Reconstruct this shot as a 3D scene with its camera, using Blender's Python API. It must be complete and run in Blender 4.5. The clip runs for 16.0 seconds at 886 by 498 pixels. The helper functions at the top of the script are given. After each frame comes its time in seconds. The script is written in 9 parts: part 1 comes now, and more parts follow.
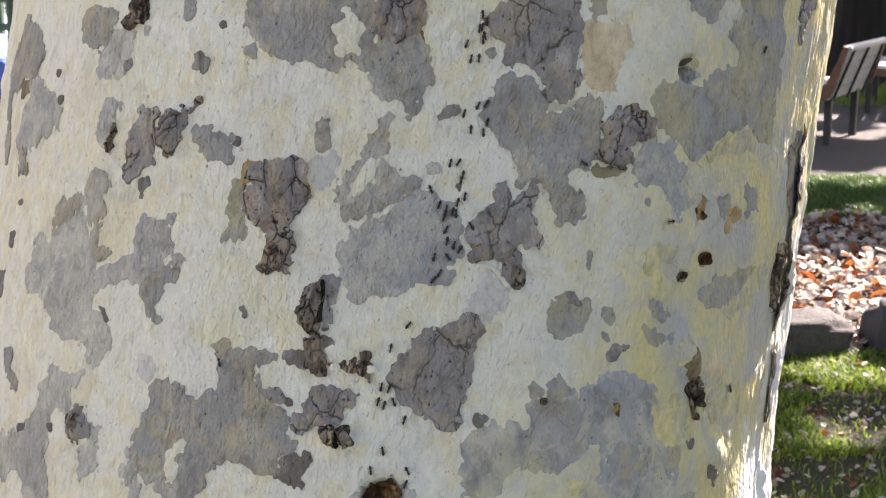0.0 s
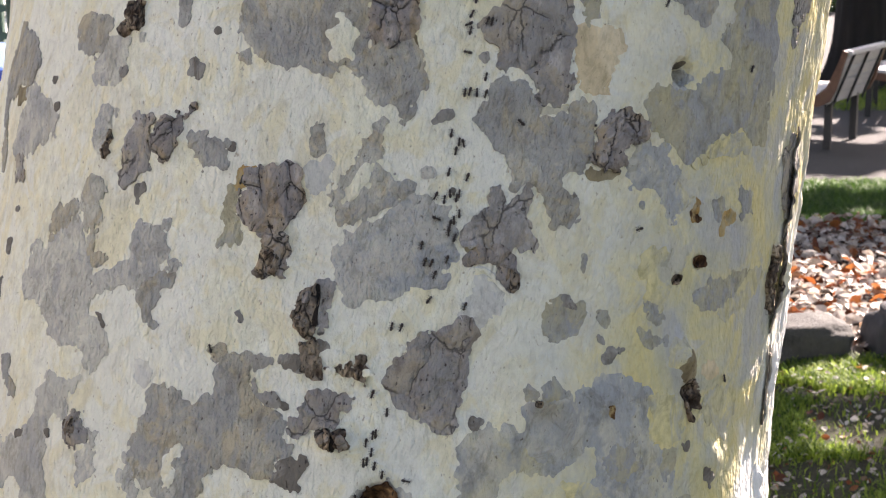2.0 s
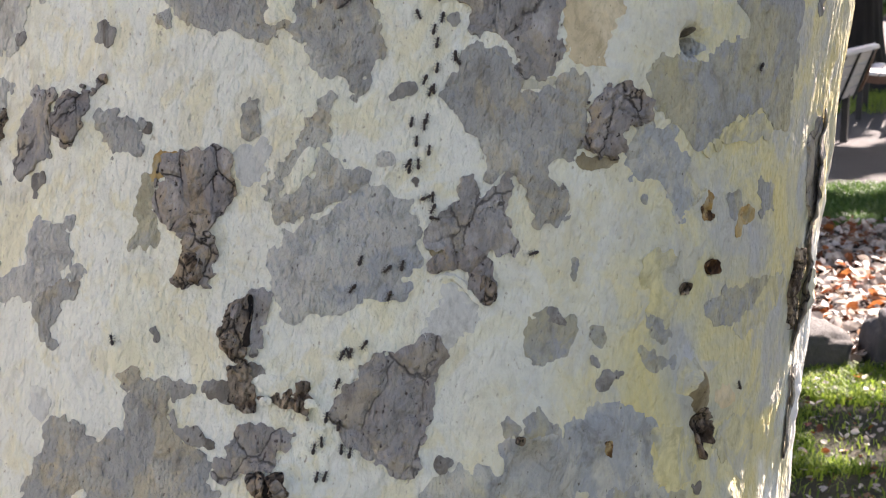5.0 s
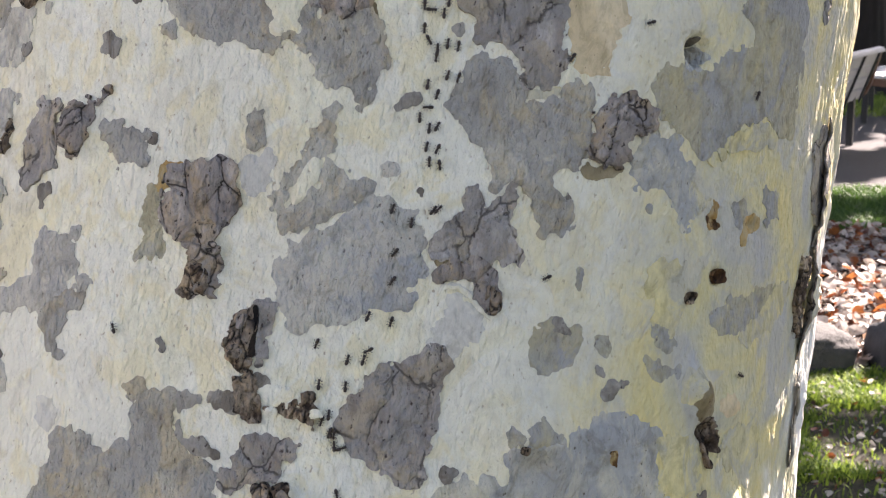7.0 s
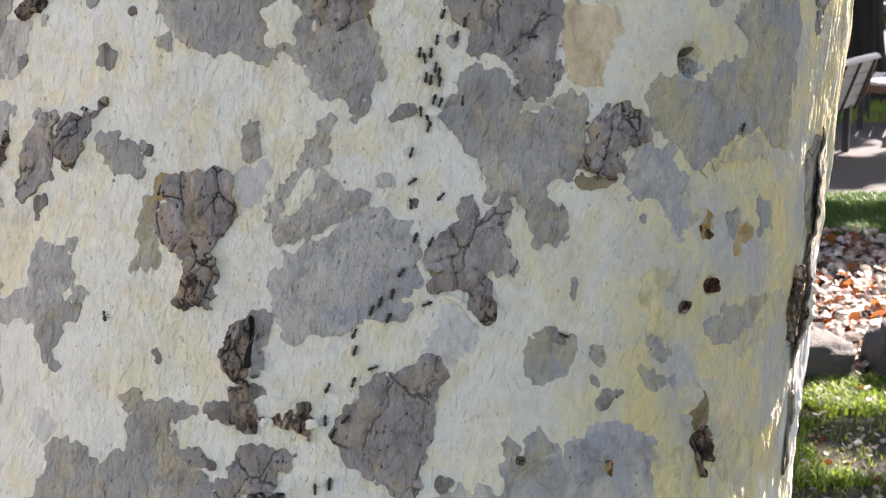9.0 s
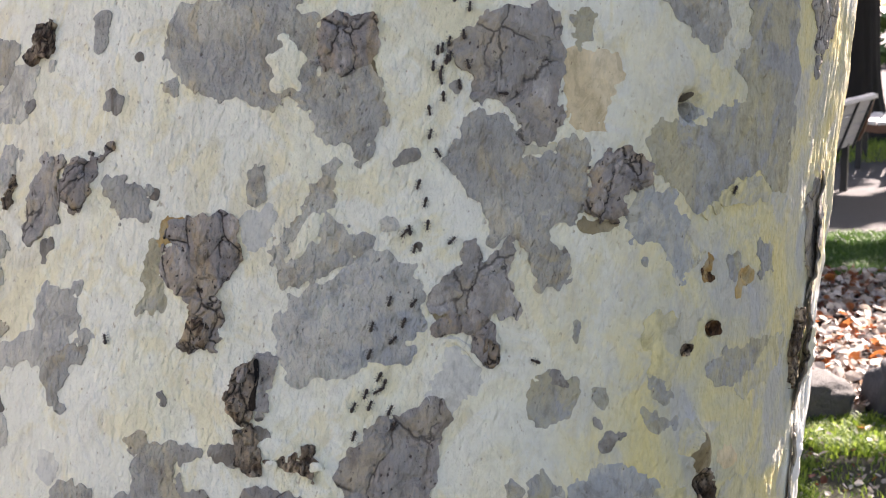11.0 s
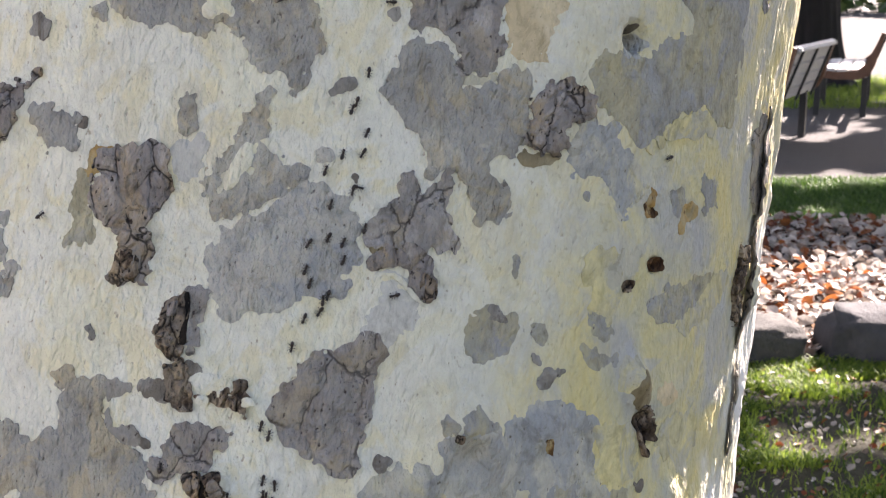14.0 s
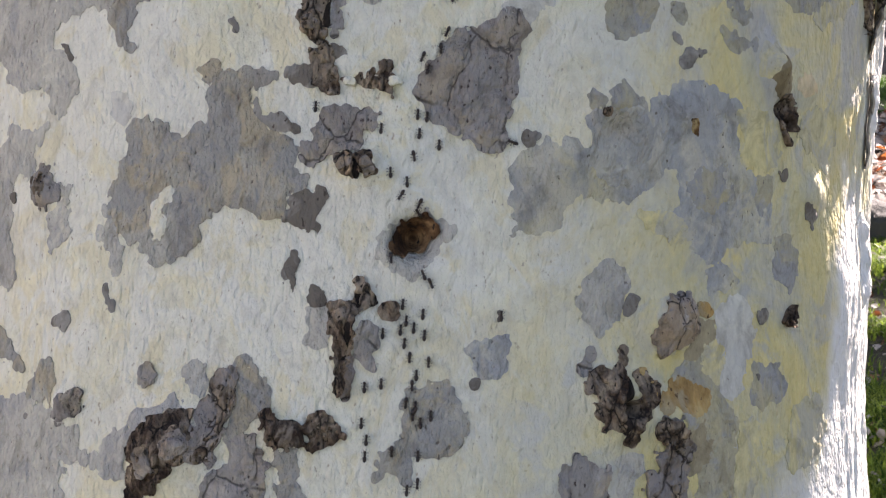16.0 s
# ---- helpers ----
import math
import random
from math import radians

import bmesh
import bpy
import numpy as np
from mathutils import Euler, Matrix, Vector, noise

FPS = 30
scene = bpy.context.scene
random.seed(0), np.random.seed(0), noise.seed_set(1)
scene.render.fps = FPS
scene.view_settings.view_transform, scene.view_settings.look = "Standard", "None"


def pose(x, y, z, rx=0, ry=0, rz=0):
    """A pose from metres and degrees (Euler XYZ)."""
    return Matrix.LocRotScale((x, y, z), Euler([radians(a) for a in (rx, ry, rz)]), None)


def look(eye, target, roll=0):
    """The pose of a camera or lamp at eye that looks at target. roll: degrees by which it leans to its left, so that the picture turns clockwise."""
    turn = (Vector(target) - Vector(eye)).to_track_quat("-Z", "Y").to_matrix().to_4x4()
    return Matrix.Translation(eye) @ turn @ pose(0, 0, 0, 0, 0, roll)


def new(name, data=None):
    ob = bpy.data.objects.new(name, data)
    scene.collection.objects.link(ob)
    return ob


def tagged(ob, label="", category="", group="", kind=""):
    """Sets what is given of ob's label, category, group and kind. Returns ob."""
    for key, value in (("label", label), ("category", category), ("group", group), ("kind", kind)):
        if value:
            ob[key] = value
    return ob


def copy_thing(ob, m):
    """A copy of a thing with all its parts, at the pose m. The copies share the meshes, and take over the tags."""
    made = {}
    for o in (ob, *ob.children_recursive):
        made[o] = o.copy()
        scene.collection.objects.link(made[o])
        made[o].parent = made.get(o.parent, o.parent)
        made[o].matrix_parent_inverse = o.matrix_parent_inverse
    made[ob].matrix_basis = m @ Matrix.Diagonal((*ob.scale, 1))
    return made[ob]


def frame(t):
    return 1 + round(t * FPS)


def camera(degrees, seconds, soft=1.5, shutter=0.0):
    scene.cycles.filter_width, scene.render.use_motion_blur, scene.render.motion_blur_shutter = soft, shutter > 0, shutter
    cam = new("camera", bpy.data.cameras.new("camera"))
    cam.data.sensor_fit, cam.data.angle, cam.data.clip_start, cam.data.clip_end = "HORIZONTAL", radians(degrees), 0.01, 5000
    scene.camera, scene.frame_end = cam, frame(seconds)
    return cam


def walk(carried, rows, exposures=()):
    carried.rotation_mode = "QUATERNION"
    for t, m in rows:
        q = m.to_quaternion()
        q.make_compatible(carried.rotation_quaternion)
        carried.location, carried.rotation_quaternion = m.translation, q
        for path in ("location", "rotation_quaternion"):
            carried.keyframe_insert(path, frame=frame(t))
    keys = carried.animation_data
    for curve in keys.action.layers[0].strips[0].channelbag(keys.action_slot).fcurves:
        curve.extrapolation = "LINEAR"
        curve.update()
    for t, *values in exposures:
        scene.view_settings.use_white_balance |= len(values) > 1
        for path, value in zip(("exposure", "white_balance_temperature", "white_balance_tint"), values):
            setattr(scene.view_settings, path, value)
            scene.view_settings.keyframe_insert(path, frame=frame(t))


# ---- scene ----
# the camera and its way
cam = camera(36.18, 16.0, soft=1.2)
cam.data.dof.use_dof, cam.data.dof.focus_distance, cam.data.dof.aperture_fstop = True, 1.06, 29
walk(cam, [
    (0.0, pose(0.0010, -0.0727, 1.3657, 77.523, 0.059, 0.023)),
    (0.5, pose(-0.0009, -0.0738, 1.3638, 77.600, 0.057, -0.046)),
    (1.0, pose(-0.0003, -0.0751, 1.3634, 77.677, 0.072, -0.144)),
    (1.5, pose(0.0046, -0.0753, 1.3647, 77.675, 0.237, -0.154)),
    (2.0, pose(0.0065, -0.0767, 1.3643, 77.804, 0.363, 0.036)),
    (2.5, pose(0.0044, -0.0776, 1.3648, 77.955, 0.410, 0.091)),
    (3.0, pose(0.0051, -0.0775, 1.3657, 78.069, 0.424, 0.189)),
    (3.5, pose(0.0027, -0.0773, 1.3691, 78.036, 0.359, 0.029)),
    (4.0, pose(0.0069, -0.0764, 1.3677, 78.163, 0.364, -0.156)),
    (4.2, pose(0.0099, -0.0450, 1.3604, 78.160, 0.370, -0.195)),
    (4.4, pose(0.0193, 0.0550, 1.3371, 78.150, 0.389, -0.321)),
    (4.5, pose(0.0217, 0.0800, 1.3313, 78.148, 0.394, -0.353)),
    (4.7, pose(0.0233, 0.1078, 1.3227, 78.0235, 0.2991, -0.5126)),
    (7.0, pose(0.0235, 0.1078, 1.3275, 78.155, 0.378, -0.298)),
    (7.5, pose(0.0246, 0.1083, 1.3292, 78.093, 0.468, -0.334)),
    (8.0, pose(0.0251, 0.1086, 1.3292, 78.096, 0.491, -0.452)),
    (10.5, pose(0.0249, 0.0981, 1.3335, 79.698, 0.634, -0.412)),
    (11.0, pose(0.0221, 0.0986, 1.3344, 80.107, 0.551, -0.498)),
    (11.5, pose(0.0220, 0.0983, 1.3346, 80.471, 0.416, -0.572)),
    (12.0, pose(0.0225, 0.0991, 1.3355, 80.631, 0.388, -0.832)),
    (12.5, pose(0.0196, 0.1042, 1.3319, 80.698, 0.228, -1.179)),
    (13.0, pose(0.0220, 0.1087, 1.3302, 80.315, 0.162, -1.300)),
    (13.5, pose(0.0183, 0.1132, 1.3315, 79.370, -0.162, -1.541)),
    (14.0, pose(0.0373, 0.1153, 1.3240, 77.721, -0.194, -2.056)),
    (14.5, pose(0.0274, 0.1204, 1.3212, 74.1332, -0.1453, -1.9718)),
    (15.0, pose(0.0091, 0.1170, 1.3086, 70.750, 0.322, -1.961)),
    (15.5, pose(-0.0140, 0.1029, 1.2490, 71.815, 1.784, -0.351)),
    (16.0, pose(-0.0170, 0.0769, 1.1551, 75.771, 3.364, 0.069)),
], exposures=[(0, 2.44, 7150, 25), (4.5, 2.38, 7150, 25), (5.4, 2.58, 7050, 26), (14, 2.55, 7050, 26), (16, 2.38, 6950, 27)])

# sky and sun: the sun stands behind the trunk and to its right
SUN_DIR = Vector((0.478, 0.697, 0.533)).normalized()
world = bpy.data.worlds.new("sky")
scene.world = world
world.use_nodes = True
sky = world.node_tree.nodes.new("ShaderNodeTexSky")
sky.sky_type, sky.sun_disc = "NISHITA", False
sky.sun_elevation = math.asin(SUN_DIR.z)
sky.sun_rotation = math.atan2(SUN_DIR.x, SUN_DIR.y)
world.node_tree.links.new(sky.outputs[0], world.node_tree.nodes["Background"].inputs[0])
world.node_tree.nodes["Background"].inputs[1].default_value = 0.047
sun = new("sun", bpy.data.lights.new("sun", "SUN"))
sun.data.energy, sun.data.angle, sun.data.color = 5.0, radians(0.53), (1.0, 0.965, 0.91)
sun.matrix_world = look(SUN_DIR * 30, (0, 0, 0))


# ---- materials ----
def material(name, rough=0.85):
    m = bpy.data.materials.new(name)
    m.use_nodes = True
    m.node_tree.nodes["Principled BSDF"].inputs["Roughness"].default_value = rough
    return m, m.node_tree.nodes, m.node_tree.links


def ramp(nodes, links, fac, stops):
    r = nodes.new("ShaderNodeValToRGB")
    e = r.color_ramp.elements
    while len(e) < len(stops):
        e.new(0.5)
    for k, (p, c) in zip(e, stops):
        k.position = p
        k.color = (*c, 1) if len(c) == 3 else c
    links.new(fac, r.inputs[0])
    return r.outputs[0]


def grain(nodes, links, scale, stretch=(1, 1, 1), detail=4, rough=0.6, kind="noise", warp=0.0):
    co = nodes.new("ShaderNodeTexCoord").outputs["Object"]
    mp = nodes.new("ShaderNodeMapping")
    mp.inputs["Scale"].default_value = stretch
    mp.inputs["Location"].default_value = (2.371 + 0.0173 * scale, 1.213 + 0.0119 * scale, 3.537 + 0.0211 * scale)
    links.new(co, mp.inputs[0])
    if kind == "cracks":
        wn = nodes.new("ShaderNodeTexNoise")
        wn.inputs["Scale"].default_value, wn.inputs["Detail"].default_value = 60, 4
        links.new(co, wn.inputs["Vector"])
        add = nodes.new("ShaderNodeVectorMath")
        add.operation = "MULTIPLY_ADD"
        links.new(wn.outputs["Color"], add.inputs[0])
        add.inputs[1].default_value = (warp, warp, warp)
        links.new(co, add.inputs[2])
        links.new(add.outputs[0], mp.inputs[0])
        t = nodes.new("ShaderNodeTexVoronoi")
        t.feature = "DISTANCE_TO_EDGE"
        out = t.outputs["Distance"]
    else:
        t = nodes.new("ShaderNodeTexNoise")
        t.inputs["Detail"].default_value, t.inputs["Roughness"].default_value = detail, rough
        t.inputs["Distortion"].default_value = warp
        out = t.outputs["Fac"]
    t.inputs["Scale"].default_value = scale
    links.new(mp.outputs[0], t.inputs["Vector"])
    return out


def mix(nodes, links, fac, a, b, mode="MIX"):
    n = nodes.new("ShaderNodeMix")
    n.data_type, n.blend_type = "RGBA", mode
    for sock, v in ((n.inputs[0], fac), (n.inputs[6], a), (n.inputs[7], b)):
        if isinstance(v, (int, float)):
            sock.default_value = v
        elif isinstance(v, tuple):
            sock.default_value = (*v, 1)
        else:
            links.new(v, sock)
    return n.outputs[2]


def bump(nodes, links, height, strength, dist, before=None):
    b = nodes.new("ShaderNodeBump")
    b.inputs["Strength"].default_value, b.inputs["Distance"].default_value = strength, dist
    links.new(height, b.inputs["Height"])
    if before:
        links.new(before, b.inputs["Normal"])
    return b.outputs[0]


def bark_mat(name, low, mid, high, speck=(0.12, 0.1, 0.08), speck_at=0.30, relief=0.35, rough=0.85, wide=9.0, cracks=0.0,
             vary=None, stain=None, pits=0.25, crack_scale=48, deep=0.0035, spec=0.25, mottle=0.80, patchy=0.95):
    """Bark colour: broad tints, finer mottling, dark specks; relief of fine upright ripples."""
    m, n, l = material(name, rough)
    col = ramp(n, l, grain(n, l, wide, (1, 1, 0.7), 5, 0.62, warp=0.6), ((0.40, low), (0.50, mid), (0.60, high)))
    fine = grain(n, l, 120, (1, 1, 0.6), 5, 0.7)
    col = mix(n, l, 1.0, col, ramp(n, l, fine, ((0.34, (mottle, mottle * 0.99, mottle * 0.96)), (0.5, (1.0, 1.0, 1.0)), (0.68, (1.05, 1.05, 1.05)))), "MULTIPLY")
    if vary:
        col = mix(n, l, ramp(n, l, grain(n, l, 36, (1, 1, 0.75), 4, 0.62, warp=1.0), ((0.47, (0, 0, 0)), (0.58, (0.8, 0.8, 0.8)))), col, vary)
    if stain:
        col = mix(n, l, ramp(n, l, grain(n, l, 17, (1, 1, 0.8), 5, 0.65, warp=1.4), ((0.485, (0, 0, 0)), (0.555, (0.85, 0.85, 0.85)))), col, stain)
    blotch = ramp(n, l, grain(n, l, 58, (1, 1, 0.75), 5, 0.68, warp=0.8), ((0.38, (0.78, 0.765, 0.74)), (0.47, (0.98, 0.975, 0.965)), (0.54, (1.0, 1.0, 1.0)), (0.62, (1.11, 1.10, 1.06))))
    col = mix(n, l, patchy, col, blotch, "MULTIPLY")
    spots = ramp(n, l, grain(n, l, 340, (1, 1, 0.6), 2, 0.5), ((speck_at - 0.05, (1, 1, 1)), (speck_at + 0.02, (0, 0, 0))))
    col = mix(n, l, spots, col, speck)
    nor = bump(n, l, grain(n, l, 190, (1, 1, 0.5), 3, 0.5, warp=0.3), relief, deep * 1.15)
    nor = bump(n, l, grain(n, l, 340, (1, 1, 0.6), 2, 0.5), pits * 0.6, 0.003, nor)
    if cracks:
        c = grain(n, l, crack_scale, (1, 1, 0.62), kind="cracks", warp=0.012)
        some = ramp(n, l, grain(n, l, 38, detail=2), ((0.40, (0, 0, 0)), (0.50, (cracks,) * 3)))
        line = mix(n, l, 1.0, ramp(n, l, c, ((0.0, (1, 1, 1)), (0.0003 * crack_scale, (0.8, 0.8, 0.8)), (0.0008 * crack_scale, (0, 0, 0)))), some, "MULTIPLY")
        # crack lines are painted near-black, standing in for their shade and dirt
        col = mix(n, l, line, col, (0.022, 0.016, 0.012))
        nor = bump(n, l, ramp(n, l, c, ((0.0, (0, 0, 0)), (0.12, (1, 1, 1)))), 0.7, 0.003, nor)
    b = n["Principled BSDF"]
    b.inputs["Specular IOR Level"].default_value = spec
    l.new(col, b.inputs["Base Color"])
    l.new(nor, b.inputs["Normal"])
    return m


CREAM = bark_mat("young cream bark", (0.74, 0.69, 0.50), (0.81, 0.775, 0.565), (0.83, 0.81, 0.66), (0.50, 0.43, 0.29), 0.31, relief=0.9, pits=0.9, deep=0.0036, rough=0.6, spec=0.4, vary=(0.795, 0.72, 0.455), stain=(0.81, 0.785, 0.63), mottle=0.91, patchy=0.5)
GREY = bark_mat("grey bark plate", (0.33, 0.305, 0.242), (0.42, 0.395, 0.316), (0.51, 0.485, 0.386), (0.16, 0.135, 0.107), 0.30, relief=1.0, deep=0.0045, pits=1.5, wide=15, vary=(0.49, 0.415, 0.27), stain=(0.365, 0.355, 0.312))
PALE_GREY = bark_mat("pale grey bark", (0.45, 0.43, 0.356), (0.545, 0.52, 0.427), (0.63, 0.605, 0.484), (0.25, 0.22, 0.18), 0.295, relief=1.0, deep=0.0045, pits=1.4, wide=14, vary=(0.41, 0.395, 0.351), stain=(0.56, 0.53, 0.427))
BLUE_GREY = bark_mat("blue grey bark", (0.4, 0.395, 0.347), (0.48, 0.475, 0.404), (0.58, 0.565, 0.465), (0.2, 0.18, 0.152), 0.295, relief=1.0, deep=0.0045, pits=1.5, wide=15, stain=(0.53, 0.5, 0.408), vary=(0.4, 0.405, 0.389))
ASH = bark_mat("pale ash bark", (0.56, 0.545, 0.465), (0.64, 0.62, 0.522), (0.69, 0.67, 0.551), (0.32, 0.28, 0.218), 0.27, relief=0.7)
SLATE = bark_mat("dark slate bark", (0.19, 0.17, 0.14), (0.27, 0.25, 0.209), (0.36, 0.335, 0.279), (0.07, 0.055, 0.0418), 0.33, relief=0.9, stain=(0.16, 0.135, 0.102))
UMBER = bark_mat("umber bark plate", (0.275, 0.24, 0.20), (0.365, 0.33, 0.285), (0.47, 0.43, 0.37), (0.08, 0.06, 0.05), 0.33, relief=1.0, wide=20, pits=1.0, cracks=0.75, crack_scale=34, vary=(0.43, 0.36, 0.25), stain=(0.315, 0.295, 0.26))
CRUST = bark_mat("old cracked bark", (0.21, 0.17, 0.13), (0.34, 0.29, 0.235), (0.48, 0.42, 0.35), (0.05, 0.035, 0.025), 0.34, relief=1.0, wide=28, cracks=0.95, pits=1.0, crack_scale=50, vary=(0.40, 0.30, 0.18), stain=(0.27, 0.245, 0.22))
DARK = bark_mat("dark brown old bark", (0.05, 0.03, 0.018), (0.22, 0.155, 0.10), (0.48, 0.37, 0.24), (0.02, 0.014, 0.01), 0.36, relief=1.0, wide=75, pits=1.0, cracks=0.95, crack_scale=80, vary=(0.075, 0.052, 0.035), stain=(0.30, 0.24, 0.17))
OLIVE = bark_mat("olive grey bark", (0.345, 0.335, 0.28), (0.41, 0.385, 0.285), (0.51, 0.455, 0.27), (0.2, 0.17, 0.13), 0.29, wide=13, relief=1.0, pits=1.3, vary=(0.36, 0.36, 0.345), stain=(0.46, 0.415, 0.27))
LICHEN = bark_mat("blue and yellow tinted bark", (0.36, 0.36, 0.33), (0.45, 0.44, 0.372), (0.6, 0.55, 0.353), (0.16, 0.14, 0.102), 0.29, wide=15, relief=1.0, pits=1.3, vary=(0.575, 0.545, 0.419), stain=(0.39, 0.395, 0.367))
AMBER = bark_mat("amber sap stain", (0.33, 0.20, 0.07), (0.46, 0.29, 0.10), (0.54, 0.40, 0.18), (0.12, 0.07, 0.03), 0.32, wide=20, relief=0.8, vary=(0.42, 0.35, 0.21))
OCHRE = bark_mat("ochre stained bark", (0.21, 0.165, 0.09), (0.30, 0.245, 0.14), (0.40, 0.34, 0.21), (0.1, 0.07, 0.04), 0.32, wide=16, relief=0.7)
STRAW = bark_mat("straw yellow bark", (0.56, 0.51, 0.31), (0.66, 0.59, 0.32), (0.72, 0.63, 0.31), (0.3, 0.24, 0.14), 0.27, wide=14, relief=0.8, vary=(0.50, 0.48, 0.38))
TAN = bark_mat("tan fresh bark", (0.68, 0.55, 0.33), (0.745, 0.625, 0.40), (0.785, 0.71, 0.51), (0.25, 0.17, 0.09), 0.29, wide=14, relief=0.7)
WOOD = bark_mat("brown hollow wood", (0.035, 0.016, 0.007), (0.15, 0.078, 0.033), (0.36, 0.215, 0.10), (0.02, 0.012, 0.008), 0.36, relief=1.0, wide=45)
RUST = bark_mat("rust brown sap stain", (0.045, 0.022, 0.008), (0.17, 0.09, 0.03), (0.42, 0.31, 0.14), (0.04, 0.025, 0.012), 0.35, wide=85, relief=1.0)


def tint_trunk():
    """The trunk's own bark: cream, on its right flank weathered to yellow and blue grey; its sunlit rim is painted
    near-white.
    """
    n, l = CREAM.node_tree.nodes, CREAM.node_tree.links
    b = n["Principled BSDF"]
    cream = b.inputs["Base Color"].links[0].from_socket
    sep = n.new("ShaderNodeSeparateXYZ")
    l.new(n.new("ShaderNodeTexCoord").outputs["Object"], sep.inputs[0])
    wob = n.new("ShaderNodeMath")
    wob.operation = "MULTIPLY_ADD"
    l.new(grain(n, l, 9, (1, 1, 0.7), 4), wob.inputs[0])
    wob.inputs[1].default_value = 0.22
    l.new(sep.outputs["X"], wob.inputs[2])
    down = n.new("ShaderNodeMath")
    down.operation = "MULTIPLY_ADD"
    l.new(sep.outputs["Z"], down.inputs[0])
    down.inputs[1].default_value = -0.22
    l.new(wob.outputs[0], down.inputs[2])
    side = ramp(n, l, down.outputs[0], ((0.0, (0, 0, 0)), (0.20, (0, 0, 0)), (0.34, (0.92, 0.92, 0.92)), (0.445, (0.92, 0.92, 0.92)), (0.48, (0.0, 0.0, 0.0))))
    yellow = ramp(n, l, grain(n, l, 13, (1, 1, 0.9), 6, 0.6, warp=0.7),
                  ((0.37, (0.49, 0.48, 0.40)), (0.44, (0.585, 0.55, 0.36)), (0.51, (0.67, 0.595, 0.30)), (0.60, (0.74, 0.62, 0.24))))
    blots = ramp(n, l, grain(n, l, 30, (1, 1, 0.9), 4, 0.6, warp=0.6), ((0.54, (0, 0, 0)), (0.63, (0.6, 0.6, 0.6))))
    yellow = mix(n, l, blots, yellow, (0.45, 0.46, 0.455))
    fine = ramp(n, l, grain(n, l, 120, (1, 1, 0.5), 4, 0.7), ((0.25, (0.82, 0.82, 0.82)), (0.7, (1.04, 1.04, 1.04))))
    yellow = mix(n, l, 1.0, yellow, fine, "MULTIPLY")
    # whitened towards the rim, more so low down, standing in for sun glare
    sunlit_rim = mix(n, l, ramp(n, l, down.outputs[0], ((0.445, (0, 0, 0)), (0.48, (0.9, 0.9, 0.9)))), cream, (0.86, 0.845, 0.78))
    l.new(mix(n, l, side, sunlit_rim, yellow), b.inputs["Base Color"])


tint_trunk()


def plain_mat(name, a, b, scale=20, rough=0.7, metal=0.0, relief=0.1, stretch=(1, 1, 1), island=0.0, coat=0.0):
    """Two tints mottled together; with island, each loose piece gets a tint of its own."""
    m, n, l = material(name, rough)
    fac = grain(n, l, scale, stretch, 4)
    if island:
        g = n.new("ShaderNodeNewGeometry").outputs["Random Per Island"]
        k = n.new("ShaderNodeMix")
        k.inputs[0].default_value = island
        l.new(fac, k.inputs[2])
        l.new(g, k.inputs[3])
        fac = k.outputs[0]
    p = n["Principled BSDF"]
    l.new(ramp(n, l, fac, ((0.25, a), (0.75, b))), p.inputs["Base Color"])
    p.inputs["Metallic"].default_value, p.inputs["Coat Weight"].default_value = metal, coat
    if relief:
        l.new(bump(n, l, grain(n, l, scale * 6, stretch, 4), relief, 0.01), p.inputs["Normal"])
    return m


def link_mesh(name, me, mat, parent=None, label=""):
    me.materials.append(mat)
    ob = new(name, me)
    ob.parent = parent
    return tagged(ob, label)


def part(name, bm, mat, parent=None, label="", smooth=False):
    me = bpy.data.meshes.new(name)
    bm.to_mesh(me)
    bm.free()
    if smooth:
        me.shade_smooth()
    return link_mesh(name, me, mat, parent, label)


def sheet(name, verts, faces, mat, parent=None, label="", smooth=0):
    """A mesh from computed vertices; the first faces, as many as smooth says, are shaded smooth."""
    me = bpy.data.meshes.new(name)
    me.from_pydata(verts, [], faces)
    if smooth:
        me.polygons.foreach_set("use_smooth", [i < smooth for i in range(len(faces))])
    me.update()
    return link_mesh(name, me, mat, parent, label)


def box(bm, x0, x1, y0, y1, z0, z1, m=None, bevel=0.0):
    made = bmesh.ops.create_cube(bm, size=1, matrix=(m or Matrix()) @ Matrix.Translation(((x0 + x1) / 2, (y0 + y1) / 2, (z0 + z1) / 2))
                                 @ Matrix.Diagonal((x1 - x0, y1 - y0, z1 - z0, 1)))
    if bevel:
        es = list({e for v in made["verts"] for e in v.link_edges})
        bmesh.ops.bevel(bm, geom=es, offset=bevel, segments=2, affect="EDGES")
    return bm


# ---- the trunk: angle and height in trunk units of 42 cm, places on the bark in centimetres ----
R0 = 42.0
TREE = pose(-0.0683, 1.3297, 0.9477, -17.004, 8.607, 0.363)
COEF = (-0.011, 0.0153, 0.0452, -0.0262, 0.0348, -0.0285, 0.031, -0.0023, 0.0109, -0.0183, -0.0152)
_tab = np.random.RandomState(5).rand(256, 256)


